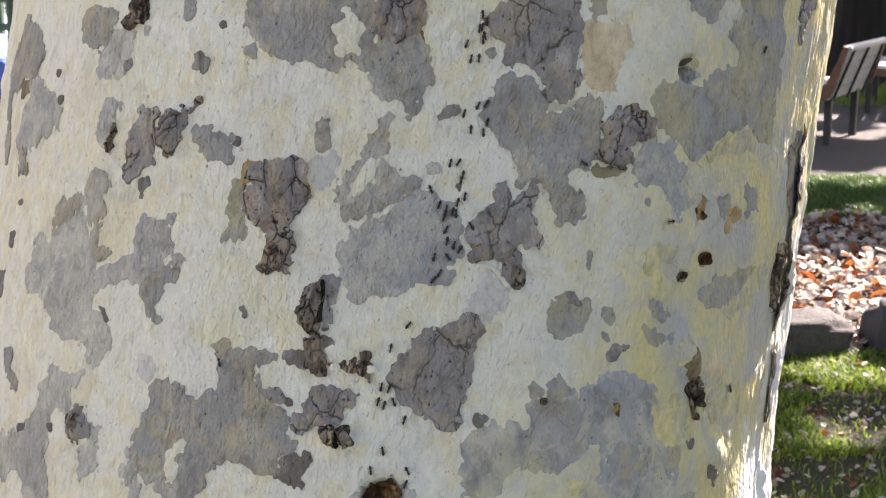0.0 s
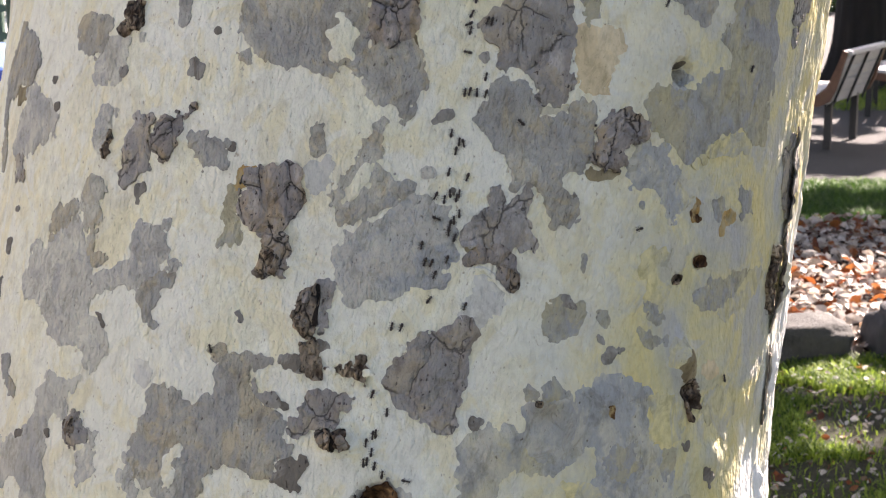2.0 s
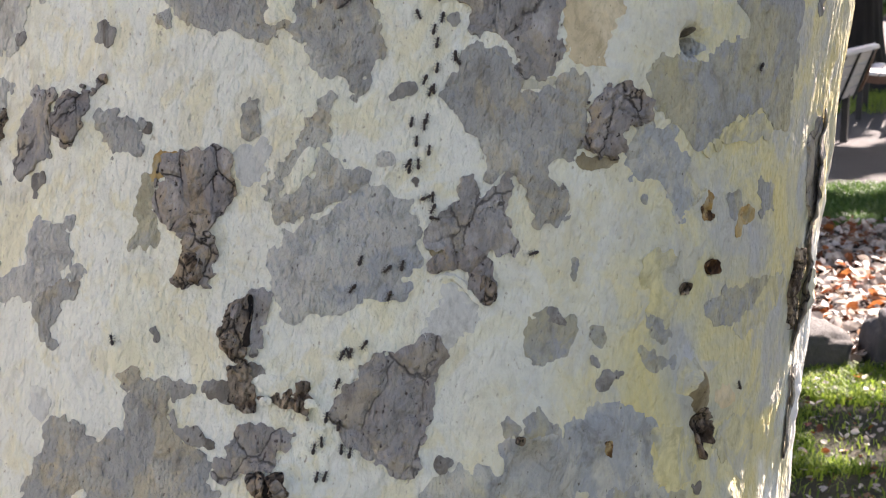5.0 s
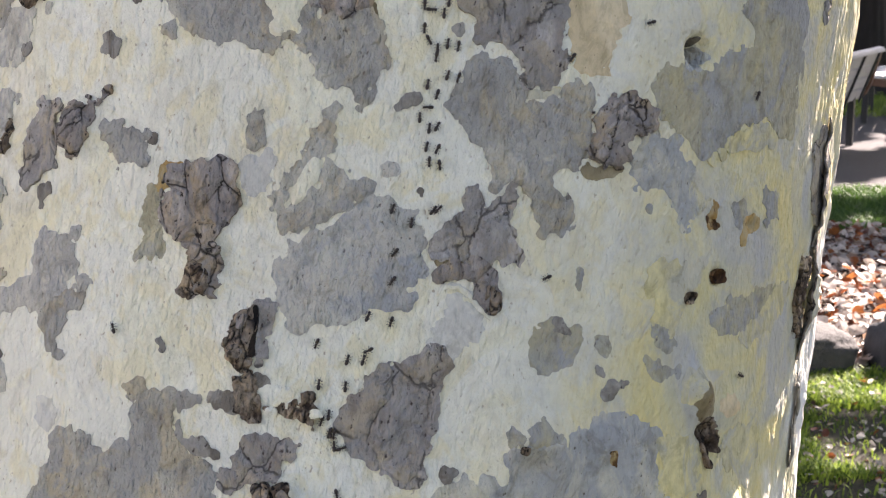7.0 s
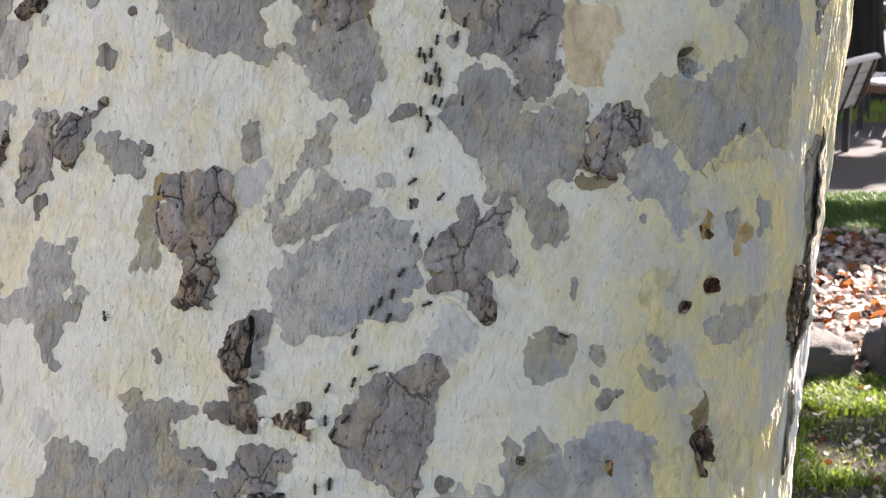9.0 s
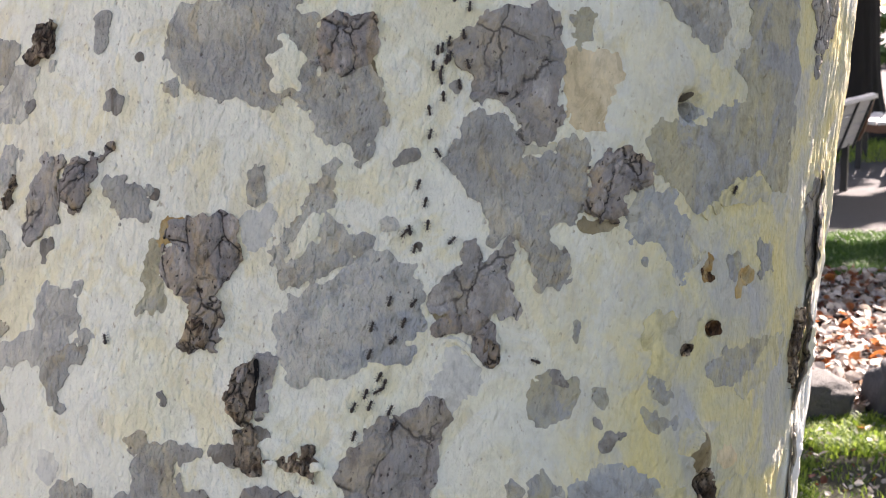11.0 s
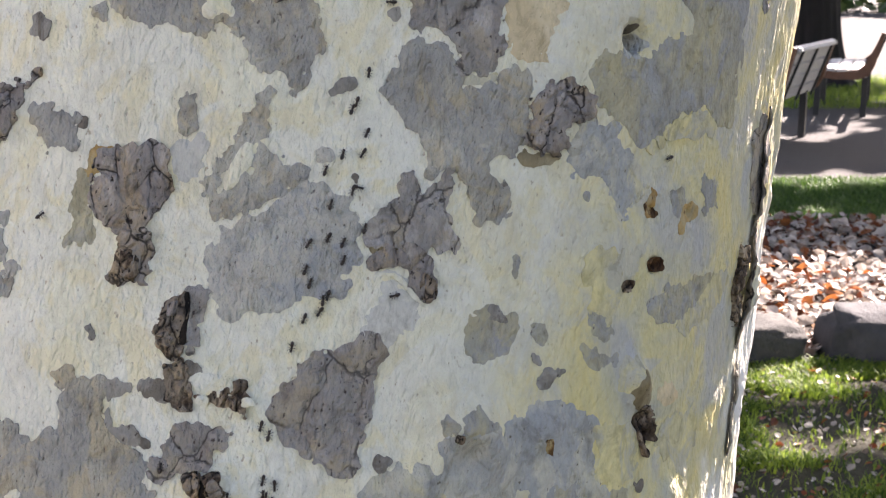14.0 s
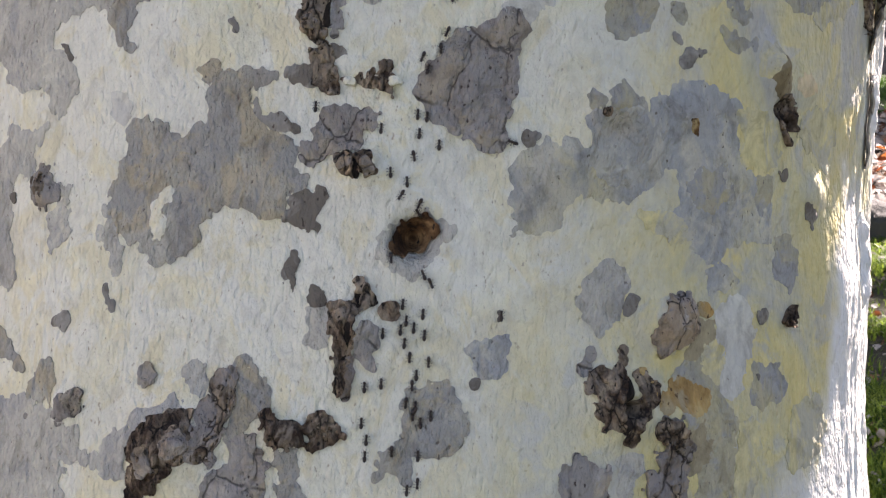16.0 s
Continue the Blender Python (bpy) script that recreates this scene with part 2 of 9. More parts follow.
def cloud(x, y, octaves=3):
    """Smooth noise from -1 to 1."""
    x, y = np.asarray(x, float), np.asarray(y, float)
    out, amp, tot = 0, 1.0, 0.0
    for o in range(octaves):
        xi, yi = np.floor(x).astype(int), np.floor(y).astype(int)
        fx, fy = x - xi, y - yi
        fx, fy = fx * fx * (3 - 2 * fx), fy * fy * (3 - 2 * fy)
        g = lambda i, j: _tab[(xi + i + 37 * o) & 255, (yi + j + 91 * o) & 255]
        out = out + amp * ((g(0, 0) * (1 - fx) + g(1, 0) * fx) * (1 - fy) + (g(0, 1) * (1 - fx) + g(1, 1) * fx) * fy)
        tot, amp, x, y = tot + amp, amp * 0.5, x * 2.03, y * 2.03
    return out / tot * 2 - 1


# dents (-) and swellings (+): place across and up, reach, height, in centimetres
SWELLS = (
    (14.1, -3.5, 1.24, -1.30),
    (13.9, -2.6, 2.44, 1.60),
    (10.3, -6.9, 1.96, 0.50),
    (27.3, 2.3, 1.33, 0.60),
    (31.3, 2.0, 1.27, 0.40),
    (22.7, 26.1, 0.79, -3.00),
    (27.6, 11.0, 0.38, -1.30),
    (25.2, 9.1, 0.33, -0.50),
    (30.8, 15.3, 0.49, -0.50),
    (26.4, 14.8, 0.38, -0.30),
    (-9.3, 6.3, 1.99, 0.50),
    (-5.8, 1.6, 1.75, 0.60),
    (-2.2, -7.5, 1.37, 0.90),
    (29.2, -1.0, 0.58, -0.90),
    (13.7, 3.7, 1.34, -0.40),
    (-20.4, 14.4, 1.86, 0.60),
    (-26.5, -9.9, 1.16, 0.50),
    (1.8, -12.3, 2.47, 0.70),
    (1.7, -11.7, 1.20, -3.20),
    (19.4, -15.6, 1.65, 1.00),
    (16.1, -21.1, 2.14, 1.00),
    (16.4, -21.2, 0.57, -2.20),
    (20.2, -21.6, 1.63, 0.70),
    (-12.6, -26.0, 2.63, 1.40),
    (-1.7, -17.5, 1.22, 0.90),
    (-5.5, -24.5, 1.21, 0.70),
    (-21.8, -24.2, 1.04, 0.50),
    (27.6, -16.0, 1.54, -0.30),
    (27.1, 3.0, 1.05, 0.70),
    (28.3, -0.0, 0.57, -1.00),
    (11.0, -5.5, 1.75, 0.60),
    (19.5, -1.4, 1.36, 0.50),
    (32.4, -5.0, 1.47, 0.50),
    (39.5, -13.0, 5.0, 0.60),
)


def bark_radius(u, v):
    a, h = np.clip(u / R0, -1.5, 1.5), np.clip(v / R0, -1.0, 1.1)
    r = 1 + sum(c * t for c, t in zip(COEF, (1, h, h * h, h ** 3, a, a * h, a * h * h, a * a, a * a * h, a ** 3, a * a * h * h)))
    turn = np.abs(u / R0)
    r = r + (1 - r) * np.clip((turn - 1.5) / 1.2, 0, 1)                    # the far side is plain
    r = r * (1 + 0.16 * np.exp(np.clip(-(v + 95) / 13, -9, 0.7)) * (0.8 + 0.3 * np.sin(5 * u / R0 + 1)))   # root flare
    r = r * (1 - 0.05 * np.clip((v - 50) / 250, 0, 1.4))
    out = r * R0 + 0.22 * cloud(u / 7, v / 9, 2) + 0.07 * cloud(u / 1.5, v / 2.1, 3) * 1.0
    flank = np.clip((u / R0 - 0.86) / 0.10, 0, 1)
    out = out + np.clip(turn - 1.0, 0, 0.45) * (1.1 * cloud(u / 0.8, v / 4, 3) + 1.3 * cloud(u / 2.2 + 5, v / 6, 2))     # upright ridges on the flank
    out = out + flank * (0.065 * np.tanh(4 * cloud(u / 1.1 + 11, v / 5 + 3, 3)) + 0.04 * np.tanh(3 * cloud(u / 0.45, v / 2.2 + 8, 2)))   # torn layers
    for cu, cv, s, hgt in SWELLS:
        d2 = ((u - cu) ** 2 + (v - cv) ** 2) / (s * s)
        out = out + hgt * np.exp(-np.minimum(d2, 40))
    return out


def on_bark(u, v, lift=0.0):
    u, v = np.asarray(u, float), np.asarray(v, float)
    r = (bark_radius(u, v) + lift) / 100
    return np.stack([r * np.sin(u / R0), -r * np.cos(u / R0), v / 100 + 0 * u], -1)


tree = new("plane_tree")
tree.matrix_world = TREE
tagged(tree, "large leaning plane tree with mottled cream and grey bark", "tree")


def build_trunk():
    us = np.concatenate([np.linspace(-math.pi, -1.75, 28)[:-1], np.linspace(-1.75, 0.95, 400)[:-1], np.linspace(0.95, 1.75, 240), np.linspace(1.75, math.pi, 28)[1:-1]]) * R0
    vs = np.concatenate([np.linspace(-125, -40, 50)[:-1], np.linspace(-40, 40, 270), np.linspace(40, 330, 50)[1:]])
    u, v = np.meshgrid(us, vs)
    n, k = len(us), len(vs)
    i = np.arange(n * (k - 1)).reshape(k - 1, n)
    j = np.roll(i, -1, axis=1)
    faces = np.stack([i, j, j + n, i + n], -1).reshape(-1, 4)
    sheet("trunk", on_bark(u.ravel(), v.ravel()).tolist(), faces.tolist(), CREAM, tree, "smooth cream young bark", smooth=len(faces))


build_trunk()


def bark_patch(name, mat, lobes, thick, label="", jag=0.55, lift=0.0, cracks=0.0, rough=0.04, curl=0.0, cell=2.2, fibre=1.25):
    """One flake of bark: rounded lobes (across, up, radius in cm) grown together, with a ragged edge, real thickness and cracks."""
    lo = np.array(lobes)
    big = lo[:, 2].max()
    jag = min(jag, 0.55 * big)
    step = float(np.clip(big / 7, 0.06, 0.12))
    x = np.arange(lo[:, 0].min() - big - 0.6, lo[:, 0].max() + big + 0.6, step)
    y = np.arange(lo[:, 1].min() - big - 0.6, lo[:, 1].max() + big + 0.6, step)
    u, v = np.meshgrid(x, y)
    f = np.zeros_like(u)
    wu = u + 0.22 * cloud(u / 0.6 + 40, v / 0.6, 2) * min(1, big)
    wv = v + 0.22 * cloud(u / 0.6, v / 0.6 + 40, 2) * min(1, big)
    for cu, cv, r in lobes:
        f += np.exp(-np.clip((np.hypot(wu - cu, wv - cv) - r) / 0.05, -50, 60))
    f = -0.05 * np.log(f + 1e-30)
    f = f + jag * cloud(u / 1.1, v / 1.1, 3) + 0.5 * jag * cloud(u / 0.38 + 9, v / 0.44, 2)
    inside = f < 0
    nx = len(x)
    ids, vu, vv, vd, faces, rim = {}, [], [], [], [], []

    def vert(key, a, b, d):
        if key not in ids:
            ids[key] = len(vu)
            vu.append(a), vv.append(b), vd.append(d)
        return ids[key]

    any_in = inside[:-1, :-1] | inside[1:, :-1] | inside[:-1, 1:] | inside[1:, 1:]
    for j, i in zip(*np.nonzero(any_in)):
        cs = ((j, i), (j, i + 1), (j + 1, i + 1), (j + 1, i))
        ring, cut = [], []
        for q in range(4):
            a, b = cs[q], cs[(q + 1) % 4]
            if inside[a]:
                ring.append(vert((a,), u[a], v[a], -f[a]))
            if inside[a] != inside[b]:
                k = f[a] / (f[a] - f[b])
                e = vert((min(a, b), max(a, b)), u[a] + k * (u[b] - u[a]), v[a] + k * (v[b] - v[a]), 0.0)
                ring.append(e)
                cut.append((e, inside[a]))
        if len(ring) > 2:
            faces.append(ring)
        if len(cut) == 2:
            (e1, a1), (e2, a2) = cut
            rim.append((e1, e2) if a1 else (e2, e1))
    if not faces:
        return None
    vu, vv, vd = np.array(vu), np.array(vv), np.array(vd)
    top = lift + thick * (0.55 + 0.45 * np.clip(vd / (0.25 + thick), 0, 1)) + rough * (cloud(vu / 0.45, vv / 0.6, 3) + 0.7 * cloud(vu / 1.6, vv / 2, 2))
    top += curl * np.exp(-vd / 0.35) * np.clip(cloud(vu / 2.5 + 3, vv / 2.5, 2) + 0.2, 0, 1)
    if fibre > 2:
        top += 0.8 * rough * cloud(vu / 0.2, vv / 1.3, 3)
    if cracks:
        wu, wv = vu / cell + 0.35 * cloud(vu / 1.1, vv / 1.1 + 5, 3), vv / (cell * fibre) + 0.35 * cloud(vu / 1.1 + 7, vv / 1.1, 3)
        cu, cv = np.floor(wu).astype(int), np.floor(wv).astype(int)
        near = []
        for di in (-1, 0, 1):
            for dj in (-1, 0, 1):
                px, py = cu + di, cv + dj
                near.append(np.hypot(px + _tab[px & 255, py & 255] - wu, py + _tab[(px + 50) & 255, (py + 20) & 255] - wv))
        near = np.sort(np.array(near), axis=0)
        gap = (near[1] - near[0]) * cell
        top -= 1.5 * cracks * np.exp(-(gap / 0.075) ** 2) * np.clip(0.75 + 0.9 * cloud(vu / 1.7 + 2, vv / 1.7, 2), 0.15, 1)
        top += 0.3 * cracks * np.exp(-((gap - 0.22) / 0.14) ** 2)
        layers = 2.2 * cloud(vu / 1.5 + 17, vv / 2.1 + 4, 3)
        top += 0.45 * cracks * (np.floor(layers) + np.clip((layers % 1) * 5, 0, 1)) / 2
        top += 0.3 * cracks * (_tab[(cu * 7) & 255, (cv * 3) & 255] - 0.5)
    verts = on_bark(vu, vv, np.maximum(top, 0.3 * thick)).tolist()
    n, low = len(verts), {}
    edge = sorted({e for r in rim for e in r})
    foot = on_bark(vu[edge], vv[edge], -0.12).tolist()
    head = [verts[e] for e in edge]
    for k, e in enumerate(edge):
        low[e] = k
    verts = verts + head + foot
    smooth = len(faces)
    for a, b in rim:
        faces.append([n + low[b], n + low[a], n + len(edge) + low[a], n + len(edge) + low[b]])
    return sheet(name, verts, faces, mat, tree, label, smooth=smooth)

# ---- flakes of bark: lobes (across, up, radius) in centimetres ----
bark_patch("bark_plate", LICHEN, ((21.1, 17.9, 1.92), (23.8, 15.7, 1.51), (23.0, 16.8, 1.71), (20.3, 17.6, 1.71), (23.7, 14.4, 0.71), (25.3, 16.0, 0.55), (20.0, 17.1, 1.37), (21.9, 19.4, 0.67), (22.4, 17.1, 1.69), (23.8, 14.1, 0.54), (20.3, 17.8, 1.70)), 0.04, label="thin blue grey and yellow bark layer")
bark_patch("bark_plate", LICHEN, ((20.8, -2.8, 3.44), (15.2, -4.7, 3.12), (22.7, -6.7, 3.19), (9.7, -7.1, 2.28), (25.9, -7.5, 2.20), (8.9, -9.5, 1.34), (12.6, -6.5, 1.88), (20.6, -8.1, 1.51), (18.4, -2.8, 2.40), (26.0, -6.5, 1.88), (27.6, -8.7, 0.82), (23.5, -0.9, 0.90), (9.7, -9.4, 1.29), (13.6, -3.3, 1.47), (11.2, -5.5, 1.08), (20.1, -1.7, 2.49), (20.1, -9.1, 0.89), (13.9, -6.2, 2.14), (9.1, -7.0, 1.87), (8.9, -8.6, 1.54), (24.6, -7.3, 2.44), (21.4, -8.1, 1.82), (27.0, -8.3, 1.34), (8.1, -10.5, 0.39), (15.3, -4.9, 2.99)), 0.04, label="thin blue grey and yellow bark layer")
bark_patch("bark_plate", LICHEN, ((22.5, -10.1, 0.92), (23.8, -9.6, 0.86), (21.5, -10.2, 0.69), (23.2, -9.8, 0.89), (24.6, -9.9, 0.27), (22.1, -10.2, 0.88), (24.2, -8.9, 0.32), (21.0, -9.9, 0.30)), 0.04, label="thin blue grey and yellow bark layer")
bark_patch("bark_plate", LICHEN, ((23.6, -12.3, 0.86), (23.0, -12.4, 0.81), (24.2, -12.3, 0.58), (22.6, -12.1, 0.45), (23.8, -12.0, 0.66), (24.9, -12.3, 0.18), (22.8, -13.0, 0.34), (22.1, -11.9, 0.13)), 0.04, label="thin blue grey and yellow bark layer")
bark_patch("bark_plate", OLIVE, ((-12.9, 7.5, 1.05), (-13.4, 9.3, 0.69), (-13.4, 10.2, 0.57), (-13.2, 8.3, 0.83), (-13.1, 7.1, 0.75), (-13.4, 9.9, 0.62), (-13.6, 10.7, 0.31), (-13.1, 10.7, 0.24), (-13.6, 6.6, 0.19)), 0.045, label="olive grey bark layer")
bark_patch("bark_plate", OLIVE, ((13.2, 29.7, 0.82), (13.2, 28.9, 0.72), (13.7, 30.3, 0.43), (12.6, 30.1, 0.30), (14.0, 30.5, 0.21), (13.3, 29.8, 0.81), (13.2, 28.4, 0.36)), 0.045, label="olive grey bark layer")
bark_patch("bark_plate", OLIVE, ((30.9, 30.8, 3.80), (24.9, 22.6, 2.92), (31.2, 26.4, 3.39), (30.3, 34.1, 3.15), (28.0, 24.7, 2.85), (22.0, 22.3, 2.10), (33.3, 23.8, 1.68), (20.9, 23.2, 1.59), (32.0, 36.8, 1.14), (24.4, 20.5, 1.52), (31.7, 28.3, 3.17), (28.4, 35.1, 1.60), (27.5, 30.5, 1.10), (26.3, 23.8, 2.72), (32.5, 25.0, 2.43), (23.5, 22.6, 2.51)), 0.07, label="olive grey bark layer")
bark_patch("bark_plate", GREY, ((23.2, 32.6, 1.84), (21.0, 32.9, 1.42), (20.3, 33.0, 1.14), (22.5, 32.8, 1.79), (23.4, 31.6, 1.15), (19.2, 33.5, 0.35), (24.3, 33.7, 0.54)), 0.10, label="grey bark plate with a ragged edge")
bark_patch("bark_plate", UMBER, ((37.7, 37.1, 2.0), (38.7, 39.0, 1.04), (37.4, 35.4, 1.22), (36.5, 37.6, 1.3), (37.4, 33.8, 0.54), (37.6, 32.6, 0.50)), 0.16, cracks=0.10, cell=3.2, rough=0.05, label="long grey brown bark plate")
bark_patch("bark_flake", STRAW, ((25.5, 18.9, 0.30), (26.3, 19.5, 0.45), (27.1, 20.4, 0.60), (27.9, 21.0, 0.70), (28.7, 21.3, 0.85), (29.5, 21.5, 0.90), (30.3, 21.8, 0.95), (31.0, 22.0, 0.85), (31.8, 21.6, 0.60)), 0.08, curl=0.14, jag=0.35, label="curling lip of straw yellow bark")
bark_patch("bark_plate", OLIVE, ((29.2, 15.8, 0.73), (29.2, 15.3, 0.51), (28.6, 16.0, 0.38), (29.5, 16.3, 0.32), (29.4, 14.9, 0.22), (28.3, 16.2, 0.18), (29.2, 15.8, 0.72)), 0.045, label="olive grey bark layer")
bark_patch("bark_plate", OLIVE, ((33.1, 17.3, 1.08), (32.9, 15.6, 0.39), (32.8, 16.5, 0.56), (33.8, 16.9, 0.56), (32.3, 17.8, 0.39), (33.1, 15.3, 0.26), (33.6, 18.0, 0.41), (32.8, 16.0, 0.41), (34.3, 16.6, 0.18), (33.4, 15.0, 0.09), (33.1, 17.2, 1.05)), 0.045, label="olive grey bark layer")
bark_patch("bark_plate", OLIVE, ((15.8, 9.4, 0.35), (15.8, 8.7, 0.30), (15.8, 9.1, 0.32), (15.9, 8.4, 0.19), (15.7, 9.6, 0.24)), 0.045, label="olive grey bark layer")
bark_patch("bark_plate", OLIVE, ((14.5, 4.3, 1.40), (15.7, 5.0, 0.73), (14.2, 3.7, 1.11), (15.2, 4.2, 1.02), (14.4, 5.4, 0.69), (16.1, 5.6, 0.27), (14.2, 4.1, 1.31)), 0.045, label="olive grey bark layer")
bark_patch("bark_plate", OLIVE, ((22.9, 3.9, 0.59), (24.2, 3.7, 0.59), (24.9, 3.9, 0.45), (23.5, 3.6, 0.53), (22.6, 4.1, 0.51), (22.3, 4.4, 0.21), (23.1, 3.7, 0.58), (24.0, 3.7, 0.55), (25.1, 4.3, 0.13)), 0.045, label="olive grey bark layer")
bark_patch("bark_plate", OLIVE, ((21.8, -20.6, 2.18), (23.3, -25.3, 1.79), (23.1, -22.2, 2.14), (21.5, -19.7, 1.91), (22.6, -17.6, 0.64), (24.4, -26.4, 0.72), (22.0, -26.5, 0.58), (23.4, -24.0, 1.77), (22.9, -17.1, 0.42), (22.3, -18.1, 0.90), (21.7, -20.6, 2.11)), 0.045, label="olive grey bark layer")
bark_patch("bark_plate", OLIVE, ((20.6, 14.5, 0.31), (20.6, 14.6, 0.30), (20.7, 14.4, 0.29)), 0.045, label="olive grey bark layer")
bark_patch("bark_plate", OLIVE, ((27.1, -5.5, 0.95), (27.0, -6.6, 0.84), (26.9, -7.4, 0.45), (26.6, -4.9, 0.45), (27.0, -6.3, 0.94), (27.5, -5.0, 0.46), (26.8, -8.0, 0.19), (27.8, -4.8, 0.22)), 0.045, label="olive grey bark layer")
bark_patch("bark_plate", OLIVE, ((22.0, -6.5, 1.67), (21.5, -6.5, 1.51), (22.5, -6.2, 1.50), (23.1, -5.1, 0.58), (22.5, -7.7, 0.67), (23.6, -6.5, 0.54)), 0.045, label="olive grey bark layer")
bark_patch("bark_plate", OLIVE, ((30.1, -10.6, 1.40), (29.8, -9.7, 1.23), (30.1, -11.2, 1.22), (28.9, -9.2, 0.43), (30.5, -12.1, 0.48), (30.1, -9.0, 0.61), (29.6, -11.4, 0.80)), 0.045, label="olive grey bark layer")
bark_patch("bark_plate", OLIVE, ((27.9, -19.2, 1.47), (28.7, -18.8, 1.25), (27.8, -19.2, 1.45), (29.5, -19.1, 0.69), (27.8, -20.2, 0.66), (29.3, -17.9, 0.43), (27.1, -18.4, 0.60)), 0.045, label="olive grey bark layer")
bark_patch("bark_plate", OLIVE, ((33.4, 9.4, 1.53), (30.7, 8.6, 1.29), (34.9, 10.2, 1.28), (29.1, 8.1, 1.08), (31.8, 8.9, 1.41), (36.0, 10.2, 0.66), (29.0, 8.3, 1.00), (30.1, 8.5, 1.25), (33.0, 9.3, 1.51), (34.1, 9.7, 1.43), (28.3, 8.1, 0.60), (36.5, 10.4, 0.38)), 0.045, label="olive grey bark layer")
bark_patch("bark_plate", OLIVE, ((18.2, 4.9, 0.64), (17.6, 5.3, 0.30), (18.3, 4.9, 0.61), (18.1, 4.9, 0.64), (18.5, 5.1, 0.41), (18.6, 4.5, 0.31), (17.7, 4.4, 0.17), (17.4, 5.5, 0.14)), 0.045, label="olive grey bark layer")
bark_patch("bark_plate", OLIVE, ((23.3, 6.3, 0.94), (23.5, 6.0, 0.86), (22.8, 6.8, 0.50), (23.5, 5.5, 0.51), (23.7, 7.0, 0.36), (24.3, 5.8, 0.22)), 0.045, label="olive grey bark layer")
bark_patch("bark_plate", TAN, ((14.2, 26.1, 1.95), (14.2, 23.9, 1.56), (15.4, 27.2, 1.19), (13.1, 26.9, 0.99), (14.2, 25.1, 1.79), (15.1, 23.0, 0.57), (16.0, 28.1, 0.30)), 0.03, label="tan fresh bark")
bark_patch("bark_plate", TAN, ((31.0, 2.0, 0.85), (30.3, 2.0, 0.69), (31.7, 2.0, 0.60), (32.3, 1.9, 0.23), (31.3, 2.4, 0.57), (29.9, 2.3, 0.32), (30.7, 2.0, 0.78)), 0.03, label="tan fresh bark")
bark_patch("bark_plate", OCHRE, ((15.7, 16.2, 0.54), (16.7, 16.3, 0.45), (15.1, 16.2, 0.47), (17.3, 16.5, 0.35), (16.3, 16.3, 0.49), (17.7, 16.7, 0.18), (17.1, 16.4, 0.44), (15.5, 16.2, 0.53), (14.7, 16.6, 0.12), (16.0, 16.2, 0.51), (17.9, 16.7, 0.11)), 0.05, label="ochre stained bark layer")
bark_patch("bark_plate", OCHRE, ((-0.9, 23.8, 0.54), (-1.8, 23.5, 0.43), (-0.6, 24.0, 0.50), (-2.2, 23.5, 0.30), (-1.4, 23.7, 0.49), (-0.4, 24.3, 0.23), (-2.1, 23.4, 0.36), (-2.4, 23.5, 0.24), (-0.2, 23.8, 0.19)), 0.05, label="ochre stained bark layer")
bark_patch("bark_plate", OCHRE, ((7.5, 8.8, 0.44), (8.4, 8.5, 0.40), (6.3, 8.7, 0.39), (6.8, 8.8, 0.38), (8.0, 8.6, 0.42), (7.3, 8.8, 0.41), (6.1, 8.7, 0.36), (8.7, 8.6, 0.23), (5.9, 8.8, 0.17)), 0.05, label="ochre stained bark layer")
bark_patch("bark_plate", OCHRE, ((27.8, 2.3, 1.26), (27.2, 2.5, 0.86), (28.5, 1.6, 0.55), (27.7, 2.9, 0.76), (27.8, 1.9, 0.99), (28.5, 2.7, 0.50)), 0.05, label="ochre stained bark layer")
bark_patch("bark_plate", OCHRE, ((-10.4, 23.1, 0.65), (-9.4, 23.1, 0.55), (-9.1, 23.1, 0.50), (-9.9, 23.1, 0.62), (-10.8, 23.4, 0.33), (-10.7, 22.7, 0.38), (-8.6, 22.8, 0.15), (-9.0, 23.3, 0.35), (-10.8, 22.5, 0.21)), 0.05, label="ochre stained bark layer")
bark_patch("bark_plate", OCHRE, ((-43.0, 18.7, 0.88), (-42.3, 18.8, 0.84), (-43.8, 19.2, 0.42), (-41.7, 18.5, 0.40), (-44.2, 19.4, 0.19), (-41.3, 18.3, 0.12), (-43.3, 18.9, 0.72)), 0.05, label="ochre stained bark layer")
bark_patch("bark_plate", OCHRE, ((21.8, -23.2, 1.21), (21.7, -24.4, 0.85), (21.7, -22.6, 1.10), (22.1, -22.0, 0.61), (20.7, -22.0, 0.33), (21.9, -25.0, 0.38), (21.7, -23.8, 1.03)), 0.05, label="ochre stained bark layer")
bark_patch("bark_plate", OCHRE, ((22.2, -16.3, 1.19), (21.3, -17.1, 0.77), (22.8, -15.8, 0.64), (21.9, -15.5, 0.61), (20.6, -17.4, 0.30), (21.9, -16.5, 1.09), (22.9, -16.9, 0.41)), 0.05, label="ochre stained bark layer")
bark_patch("bark_plate", PALE_GREY, ((-39.3, 16.0, 2.70), (-41.1, 14.9, 2.06), (-37.1, 16.0, 1.91), (-40.0, 18.3, 1.26), (-35.2, 15.7, 0.87), (-42.7, 14.0, 0.83), (-41.4, 18.8, 0.38), (-40.3, 15.6, 2.43), (-34.9, 14.9, 0.40), (-35.7, 16.0, 1.15), (-38.5, 15.9, 2.37), (-43.3, 13.5, 0.30)), 0.10, label="thin pale grey bark layer")
